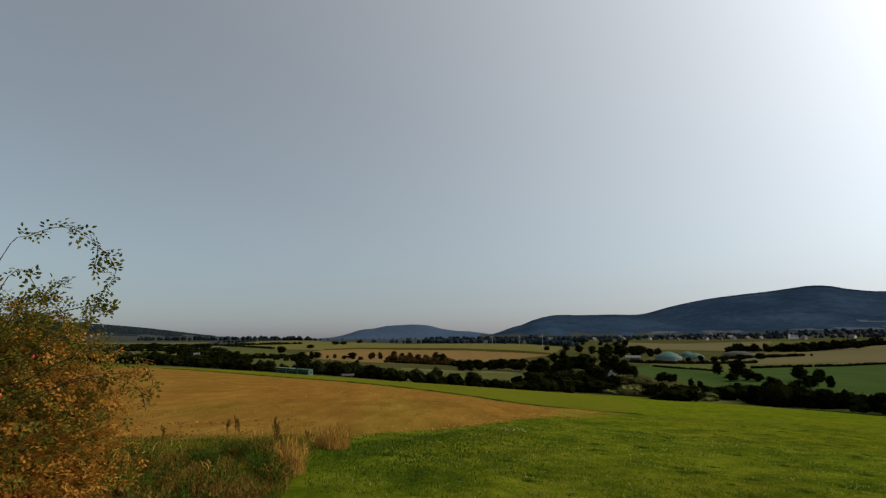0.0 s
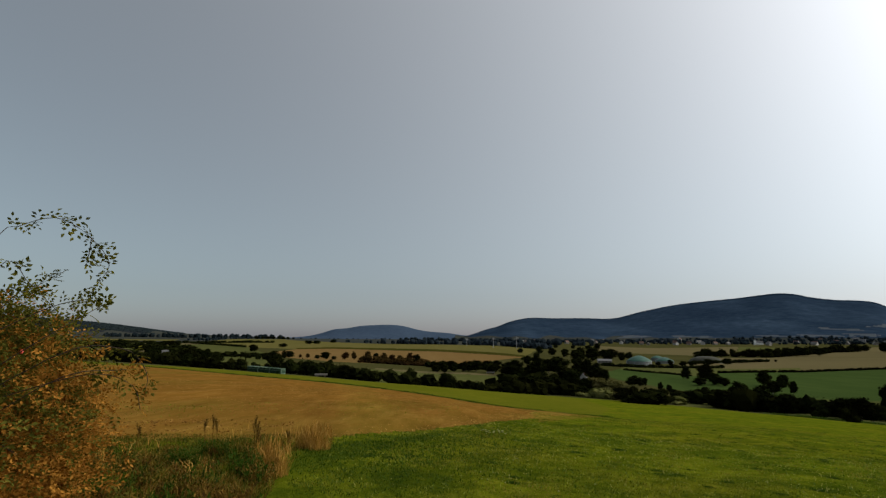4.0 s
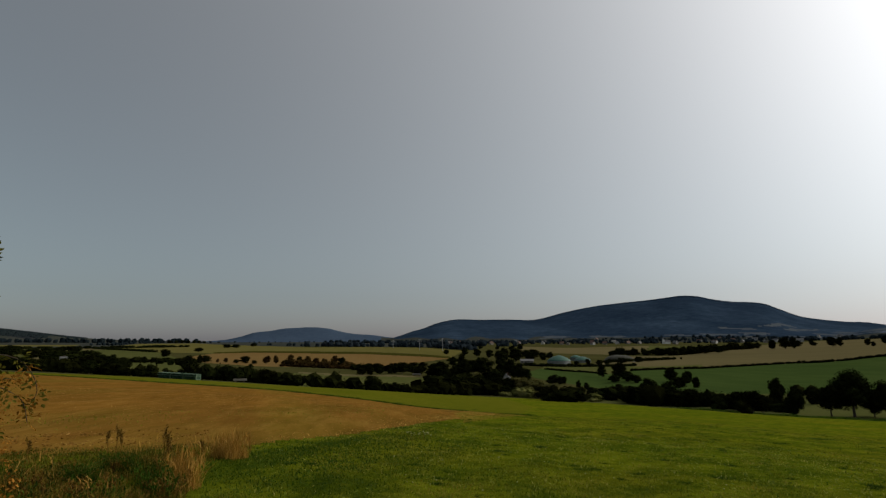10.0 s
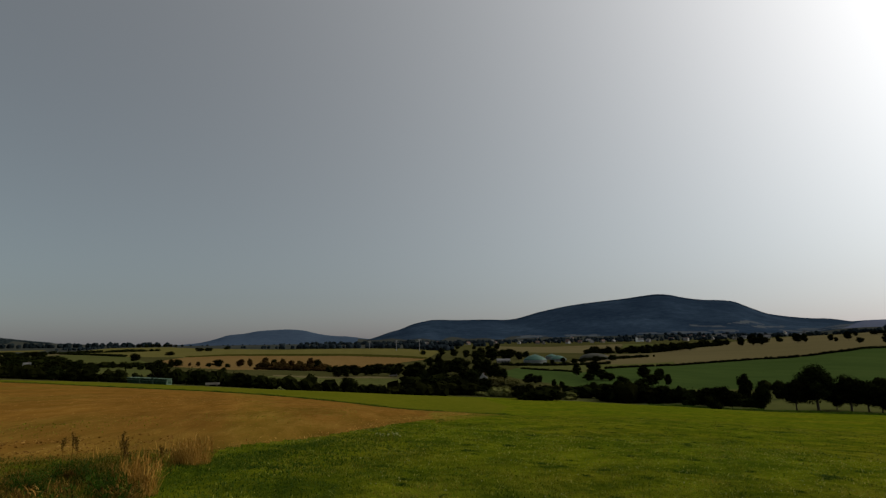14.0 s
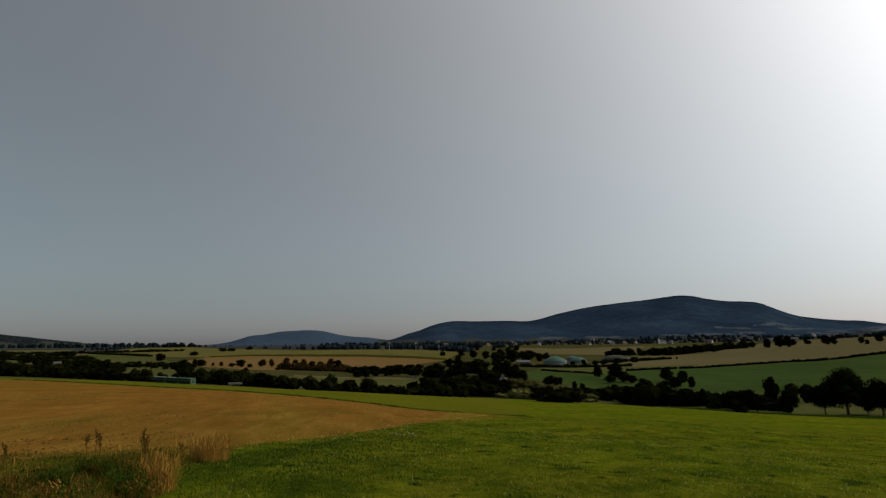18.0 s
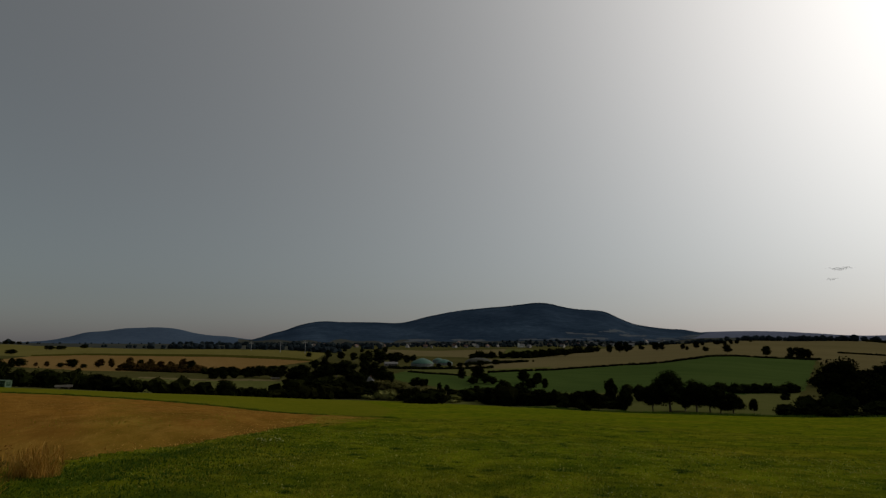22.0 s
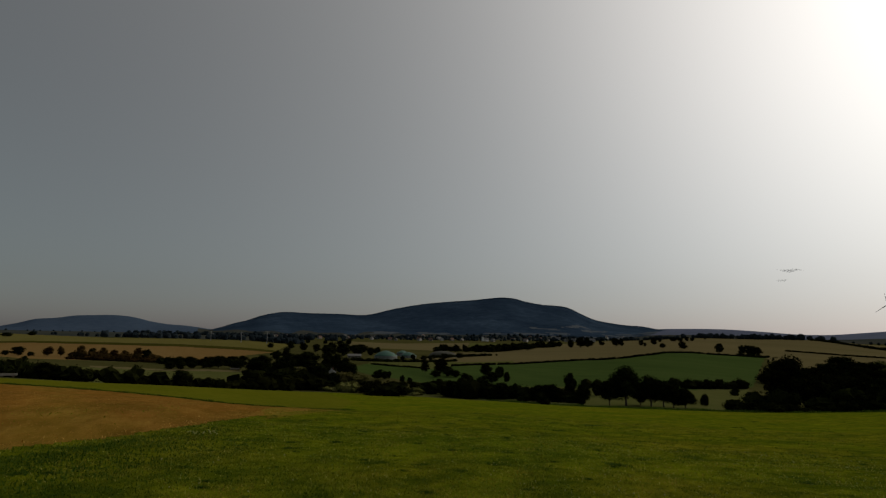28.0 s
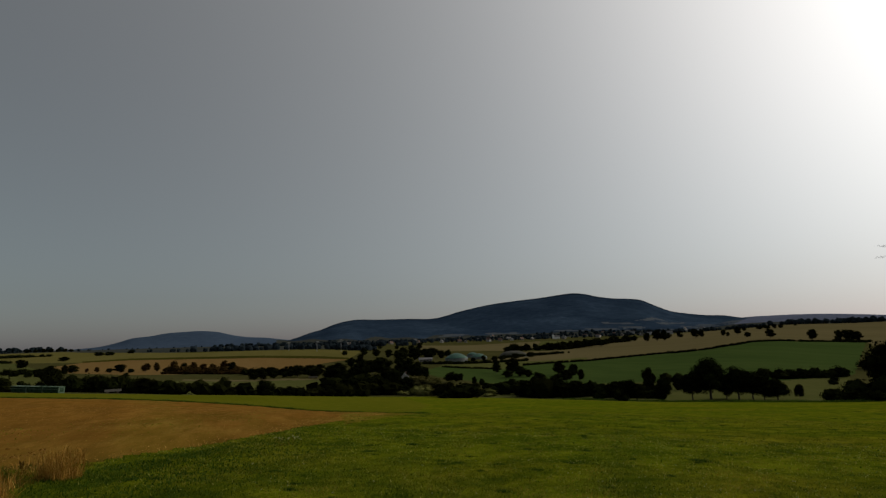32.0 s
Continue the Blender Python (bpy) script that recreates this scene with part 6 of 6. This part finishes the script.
def straw_clump(x, y, n, spread, height, seed, name="dry_grass_clump"):
    """A clump of tall bleached grass with feathery seed heads."""
    g = np.random.default_rng(seed)
    root = new(name)
    a, r = g.uniform(0, 6.28, n), spread * np.sqrt(g.uniform(0, 1, n))
    px, py = r * np.cos(a), r * np.sin(a)
    h = height * g.uniform(0.55, 1.08, n) * (1 - 0.3 * (r / spread) ** 2)
    tagged(blades("stalk_clump", g, px, py, h, np.full(n, 0.006), M_STRAW, 0.42, 0.5, root, np.zeros(n)), kind="stuff")
    k = n // 3
    tagged(blades("seed_plume", g, px[:k] * 1.15, py[:k] * 1.15, np.full(k, 0.13), np.full(k, 0.014), M_STRAW, 0.35, 0.6, root, h[:k] * 0.86), kind="stuff")
    placed(root, x, y, land_at(x, y) - 0.02)
    return tagged(root, "clump of tall bleached dry grass with feathery heads", "dry grass", "dry grass clumps of the verge")


for k, (x, y, n, sp, h) in enumerate([(-1.86, 9.5, 380, 0.23, 0.41), (-2.08, 9.7, 240, 0.2, 0.36), (-2.4, 10.1, 70, 0.24, 0.28), (-2.04, 7.4, 300, 0.2, 0.52),
                                      (-2.2, 7.6, 90, 0.14, 0.4), (-3.3, 10.1, 30, 0.3, 0.26), (-2.9, 6.7, 40, 0.3, 0.3), (-4.0, 7.6, 40, 0.4, 0.34)]):
    straw_clump(x, y, n, sp, h, 300 + k)


def dock(x, y, h, seed):
    """A withered dock: a brown stalk with side spikes thick with seed."""
    g = np.random.default_rng(seed)
    root = new("dock_plant")
    v, f = [], []
    top = Vector((g.normal(0, 0.04), g.normal(0, 0.04), h))
    tube(v, f, [Vector((0, 0, 0)), top * 0.5, top], [0.006, 0.005, 0.003], 5)
    spikes = [(top * 0.55, top)]
    for k in range(3):
        s = top * (0.5 + 0.12 * k)
        e = s + Vector((g.normal(0, 0.035), g.normal(0, 0.035), h * 0.3))
        tube(v, f, [s, s.lerp(e, 0.5), e], [0.004, 0.003, 0.002], 4)
        spikes.append((s.lerp(e, 0.2), e))
    mesh_ob("stalk", v, f, M_BROWN_WEED, root)
    pts = np.array([(a.lerp(b, float(u)))[:] for a, b in spikes for u in np.linspace(0, 1, 34)]) + g.normal(0, 0.008, (34 * 4, 3))
    sv, f4, f3 = blade_mesh(g, pts[:, 0], pts[:, 1], pts[:, 2], np.full(len(pts), 0.022), np.full(len(pts), 0.014), 1.0, 0.1)
    mesh_ob("seed_spike", sv.tolist(), f4.tolist() + f3.tolist(), M_BROWN_WEED, root, flat=True)
    return tagged(placed(root, x, y, land_at(x, y) - 0.01), "withered brown dock with seed spikes", "dock", "withered docks of the verge")


for k, (x, y, h) in enumerate([(-3.75, 9.9, 0.48), (-3.9, 10.0, 0.4), (-3.62, 9.75, 0.4), (-2.72, 8.9, 0.55), (-2.5, 8.3, 0.46), (-2.8, 9.2, 0.42), (-2.62, 8.7, 0.45), (-2.2, 8.9, 0.34), (-4.6, 9.0, 0.42)]):
    dock(x, y, h, 500 + k)

# stubble: cut stalks, standing in drilled rows near the edge and lying about
n = 42000
x, y = sector(rng, n, -40, 26, 10.2, 46)
rowdir = radians(37)
u = x * math.cos(rowdir) - y * math.sin(rowdir)
snap = np.round(u / 0.24) * 0.24 + rng.normal(0, 0.045, n)
x, y = x + (snap - u) * math.cos(rowdir), y - (snap - u) * math.sin(rowdir)
keep = inside(x, y, STUBBLE_FIELD) & (rng.uniform(0, 1, n) < 0.35 + 0.7 * lump(x, y, 2.3))
x, y = x[keep], y[keep]
far = np.hypot(x, y) / 18
tagged(blades("stubble", rng, x, y, 0.04 * rng.uniform(0.4, 1.4, len(x)), 0.012 * far * rng.uniform(0.7, 1.3, len(x)) + 0.004, M_STALK, 2.4, 0.3),
       "short straw-coloured stubble on reddish brown soil", "stubble", kind="stuff")
x, y = sector(rng, 30000, -38, 4, 12.5, 34)
line = 17.0 + 0.9 * np.maximum(x + 6.5, 0)
keep = inside(x, y, STUBBLE_FIELD) & (rng.uniform(0, 1, len(x)) < np.exp(-((np.hypot(x, y) - line) / (1.6 + 0.3 * np.maximum(x + 6.5, 0))) ** 2) * (0.1 + lump(x, y, 4.1)) * np.where(x < -5.0, 1.5, 0.6))
x, y = x[keep], y[keep]
tagged(blades("volunteer_crop", rng, x, y, 0.05 * rng.uniform(0.4, 1.3, len(x)), np.full(len(x), 0.036), M_REGROWTH, 3.0, 0.2), "green regrowth among the stubble", "grass", kind="stuff")

# withered brown leaves lying on the stubble beside the verge
x, y = sector(rng, 9000, -34, -13, 11.2, 14.6)
keep = inside(x, y, STUBBLE_FIELD) & (lump(x, y, 1.1) > 0.42)
x, y = x[keep], y[keep]
tagged(blades("leaf_litter", rng, x, y, 0.028 * rng.uniform(0.5, 1.3, len(x)), np.full(len(x), 0.07), M_LITTER, 5.0, 0.1), "withered brown leaves lying on the stubble", "leaf litter", kind="stuff")

# a pale fringe of longer straw along the stubble's near edge
x, y = sector(rng, 60000, -30, 16, 10.2, 34)
near_edge = np.interp(y, [9.4, 10.2, 10.6, 11.2, 14.3, 19.5, 29, 40], [-12, -5.5, -3, -1.8, 0.8, 3.9, 8, 11.9])
keep = inside(x, y, STUBBLE_FIELD) & (rng.uniform(0, 1, len(x)) < np.exp(-((near_edge - x) / (0.35 + 0.035 * y)) ** 2) * (0.25 + 0.9 * lump(x, y, 1.7)))
x, y = x[keep], y[keep]
tagged(blades("straw_fringe", rng, x, y, 0.06 * rng.uniform(0.3, 1.3, len(x)), 0.008 + 0.0007 * y, M_STRAW, 2.6, 0.4), "pale straw lying along the stubble edge", "straw", kind="stuff")

# grass bank between the stubble and the green strip, and rough grass along the meadow's lower edge
def bank(points, n, h, w, spread, seed, label):
    g = np.random.default_rng(seed)
    p = np.array(points, float)
    seg = np.hypot(*np.diff(p, axis=0).T)
    at = np.sort(g.uniform(0, seg.sum(), n))
    i = np.minimum(np.searchsorted(np.cumsum(seg), at), len(seg) - 1)
    s = (at - np.concatenate([[0], np.cumsum(seg)])[i]) / seg[i]
    q = p[i] + (p[i + 1] - p[i]) * s[:, None] + g.normal(0, spread, (n, 2))
    tagged(blades("rough_grass", g, q[:, 0], q[:, 1], h * g.uniform(0.4, 1.2, n) * (0.4 + 0.8 * lump(q[:, 0], q[:, 1], 5)), np.full(n, w), M_DARK_BLADE, 0.5, 0.6),
           label, "grass", kind="stuff")


bank([(-68, 131), (-27, 95), (20.5, 64.5), (23.8, 66.5)], 9000, 0.26, 0.06, 0.22, 1, "dark line of rough grass beside the stubble")
bank(polar((34, 160), (38, 154), (43, 146), (48, 138), (53, 132), (58, 130)), 9000, 0.6, 0.09, 1.2, 2, "dark line of rough grass along the meadow edge")
bank(polar((58, 130), (64, 128), (72, 127), (80, 127)), 6000, 0.5, 0.09, 1.0, 3, "dark line of rough grass along the wood")

# clover and daisies: pale heads in the grass, and one pale patch of yarrow
M_PETAL = plain("white_petals", (0.27, 0.27, 0.09), 0.7, 0, 0.2, 30)
v, f, m = [], [], 0
x, y = sector(rng, 260, 4, 74, 5.4, 10)
keep = ~inside(x, y, VERGE) & ~inside(x, y, STUBBLE_FIELD) & (lump(x, y, 4.1) > 0.45)
for px, py, pz in zip(x[keep], y[keep], land(x[keep], y[keep])):
    v.append(ICO1_V * 0.008 * rng.uniform(0.6, 1.3) + np.array([px, py, pz + rng.uniform(0.07, 0.12)]))
    f += (ICO1_F + m).tolist()
    m += len(ICO1_V)
tagged(mesh_ob("clover_heads", np.vstack(v).tolist(), f, M_PETAL), "tiny white clover heads scattered in the meadow", "flowers", kind="stuff")


def yarrow(x, y, n, spread, seed):
    g = np.random.default_rng(seed)
    root = new("yarrow_patch")
    v, f = [], []
    fv, ff, m = [], [], 0
    for k in range(n):
        a, r = g.uniform(0, 6.28), spread * math.sqrt(g.uniform(0, 1))
        p = Vector((1.5 * r * math.cos(a), r * math.sin(a), 0))
        q = p + Vector((g.normal(0, 0.02), g.normal(0, 0.02), g.uniform(0.10, 0.2)))
        tube(v, f, [p, q], [0.003, 0.002], 3)
        fv.append(ICO1_V * np.array([0.02, 0.02, 0.009]) * g.uniform(0.6, 1.2) + np.array(q[:]))
        ff += (ICO1_F + m).tolist()
        m += len(ICO1_V)
    tagged(mesh_ob("stem", v, f, M_VERGE, root), kind="stuff")
    tagged(mesh_ob("flower_head", np.vstack(fv).tolist(), ff, M_PETAL, root), kind="stuff")
    return tagged(placed(root, x, y, land_at(x, y)), "pale patch of white yarrow in the meadow", "flowers")


yarrow(1.63, 12.17, 12, 0.13, 1)
yarrow(1.35, 11.95, 8, 0.08, 2)

# ---- the dog rose ----
M_ROSE = leafy("rose_leaves", (0.040, 0.046, 0.006), (0.150, 0.138, 0.022), 0.5)
M_AUTUMN = leafy("autumn_rose_leaves", (0.180, 0.082, 0.011), (0.46, 0.230, 0.036), 0.55)
for rose in (M_ROSE, M_AUTUMN):
    nodes = rose.node_tree.nodes
    hue = [q for q in nodes if q.bl_idname == "ShaderNodeHueSaturation"][0]
    through_light(nodes, rose.node_tree.links, nodes["Principled BSDF"], hue.outputs["Color"], 0.35)
M_CANE = plain("rose_cane", (0.034, 0.022, 0.012), 0.85, 0, 0.3, 20)
M_HIP = plain("rose_hip", (0.45, 0.05, 0.02), 0.35, 0, 0.1, 20)


def leaflets(rng, places, ways, size):
    """Pinnate leaves: five leaflets on each place, pointing along a way."""
    v = []
    for p, d in zip(places, ways):
        d = Vector(d)
        d.normalize()
        side = d.cross(Vector((rng.normal(), rng.normal(), 1.6))).normalized()
        nrm = side.cross(d)
        s = size * rng.uniform(0.7, 1.25)
        p = Vector(p)
        for along_, off in ((0.5, 1), (0.5, -1), (1.3, 1), (1.3, -1), (2.1, 0)):
            q = p + d * along_ * s + side * off * 0.25 * s
            e = (d * 0.5 + side * off * 0.8).normalized() if off else d
            w = nrm.cross(e)
            lift = nrm * s * rng.uniform(-0.25, 0.1)
            v += [q, q + e * s * 0.45 + w * s * 0.3 + nrm * s * 0.08, q + e * s + lift, q + e * s * 0.45 - w * s * 0.3 + nrm * s * 0.08]
    return [tuple(a) for a in v], [(4 * k, 4 * k + 1, 4 * k + 2, 4 * k + 3) for k in range(len(v) // 4)]


def curve_points(ctrl, n):
    c = [Vector(p) for p in ctrl]
    out = []
    for k in range(n):
        u = k / (n - 1) * (len(c) - 1)
        i = min(int(u), len(c) - 2)
        t = u - i
        p0, p1, p2, p3 = c[max(i - 1, 0)], c[i], c[i + 1], c[min(i + 2, len(c) - 1)]
        out.append(0.5 * ((2 * p1) + (p2 - p0) * t + (2 * p0 - 5 * p1 + 4 * p2 - p3) * t * t + (3 * p1 - p0 - 3 * p2 + p3) * t ** 3))
    return out


def rose_bush():
    g = np.random.default_rng(9)
    root = new("rose_bush")
    ground_z = land_at(-3.3, 3.4)
    canes = [([(-3.0, 3.2, ground_z), (-2.85, 3.0, 1.2), (-2.56, 3.04, 2.08), (-2.47, 3.11, 2.21), (-2.33, 3.21, 2.28), (-2.19, 3.31, 2.18), (-2.1, 3.37, 2.03), (-2.15, 3.34, 1.88), (-2.21, 3.3, 1.71)], 34, 0.35),
             ([(-2.9, 3.3, 1.2), (-2.5, 3.09, 1.73), (-2.39, 3.17, 1.86), (-2.28, 3.25, 1.97)], 16, 0.3),
             ([(-3.0, 3.0, 1.0), (-2.23, 2.92, 1.51), (-2.02, 3.07, 1.71), (-1.94, 3.11, 1.77)], 14, 0.4),
             ([(-2.8, 3.1, 1.1), (-2.09, 3.02, 1.5), (-1.86, 3.16, 1.52), (-1.77, 3.21, 1.45), (-1.73, 3.23, 1.35), (-1.74, 3.23, 1.29)], 18, 0.35)]
    canes += [([(-2.6, 3.1, 1.2), (-2.0, 3.08, 1.38), (-1.8, 3.19, 1.32), (-1.75, 3.22, 1.18)], 14, 0.4),
             ([(-2.19, 3.31, 2.18), (-2.19, 3.31, 2.1), (-2.2, 3.3, 2.0)], 7, 0.0),
             ([(-2.9, 3.2, 1.4), (-2.52, 3.07, 1.98), (-2.41, 3.16, 1.88), (-2.3, 3.24, 1.74)], 14, 0.3),
             ([(-2.7, 3.1, 1.0), (-2.1, 3.01, 1.36), (-1.88, 3.15, 1.4), (-1.81, 3.19, 1.4)], 12, 0.4),
             ([(-2.9, 3.1, 1.4), (-2.36, 3.18, 1.72), (-2.18, 3.28, 1.80), (-2.12, 3.3, 1.78)], 14, 0.35)]
    # the crowd of arching canes that fills the body
    for k in range(46):
        a = g.uniform(0, 6.28)
        reach = g.uniform(0.4, 1.05)
        foot = Vector((-3.5 + g.normal(0, 0.2), 3.5 + g.normal(0, 0.2), ground_z - 0.02))
        h = g.uniform(1.0, 1.82) * (1.08 - 0.25 * max(0, reach - 0.8))
        end = foot + Vector((math.cos(a) * reach, math.sin(a) * reach, h * g.uniform(0.35, 0.9)))
        mid = foot + Vector((math.cos(a) * reach * 0.55, math.sin(a) * reach * 0.55, h))
        canes.append(([foot, foot.lerp(mid, 0.5) + Vector((0, 0, 0.12)), mid, end], 18, 0.25))
    gp, gd, ap, ad = [], [], [], []
    for ctrl, n, bare in canes:
        pts = curve_points(ctrl, n)
        v, f = [], []
        tube(v, f, pts, [0.0022 * (1 - 0.7 * i / n) + 0.0008 for i in range(n)], 5)
        mesh_ob("cane", v, f, M_CANE, root)
        for i in range(int(n * bare), n - 1):
            for _ in range(2):
                d = (pts[i + 1] - pts[i]).normalized() * 0.5 + Vector(g.normal(0, 0.8, 3))
                p = pts[i].lerp(pts[i + 1], float(g.uniform(0, 1)))
                turned = g.uniform() < (0.5 if p.z < 1.5 else 0.0)
                (ap if turned else gp).append(p)
                (ad if turned else gd).append(d)
    # leaves through the body, green above and inside, turning brown where the sun catches the flank
    centre, half = np.array([-3.28, 3.34, 0.85]), np.array([0.91, 0.93, 1.08])
    for k in range(5000):
        d = g.standard_normal(3)
        d /= np.linalg.norm(d)
        start = centre + half * d * g.uniform(0.12, 0.98) ** 0.6 * (1 + 0.16 * math.sin(5 * d[0] + 3 * d[2]) * math.sin(4 * d[1] + 2))
        way = d * np.array([1, 1, 0.5]) + g.normal(0, 0.5, 3)
        way /= np.linalg.norm(way)
        length = g.uniform(0.18, 0.42)
        q0 = Vector(start)
        q1 = q0 + Vector(way) * length * 0.6 + Vector((0, 0, 0.05))
        q2 = q0 + Vector(way) * length - Vector((0, 0, 0.12 * length / 0.3))
        brown = (0.5 + 0.5 * math.sin(3.1 * start[0] + 2.0 * start[1]) * math.sin(4.2 * start[2] + 1.1 * start[0])
                 + 0.5 * (1.15 - abs(start[2] - 0.8) * 1.4) + g.normal(0, 0.2) - (0.7 if start[2] > 1.45 else 0))
        share = 0.92 if brown > 0.6 else 0.6 if brown > 0.35 else 0.15
        for u in np.linspace(0.1, 1, 11):
            p = q0.lerp(q1, float(u) * 2) if u < 0.5 else q1.lerp(q2, float(u) * 2 - 1)
            if p.z < ground_z + 0.02:
                continue
            turned = g.uniform() < share
            (ap if turned else gp).append(p)
            (ad if turned else gd).append(Vector(way) * 0.6 + Vector(g.normal(0, 0.7, 3)))
    v, f = leaflets(g, gp, gd, 0.029)
    mesh_ob("green_leaves", v, f, M_ROSE, root, label="small green pinnate leaves", flat=True)
    v, f = leaflets(g, ap, ad, 0.028)
    mesh_ob("autumn_leaves", v, f, M_AUTUMN, root, label="orange-brown turning leaves", flat=True)
    for q in ((-2.36, 3.1, 1.5), (-2.4, 2.95, 1.3)):
        bm = bmesh.new()
        bmesh.ops.create_uvsphere(bm, u_segments=8, v_segments=6, radius=0.009, matrix=Matrix.Diagonal((1, 1, 1.4, 1)))
        part("hip", bm, M_HIP, root, "red rose hip").location = q
    return tagged(root, "tall dog rose with green and orange-brown leaves and an arching cane", "rose bush")


rose_bush()
for form in TUFTS + WEEDS:
    for o in (form, *form.children_recursive):
        bpy.data.objects.remove(o)
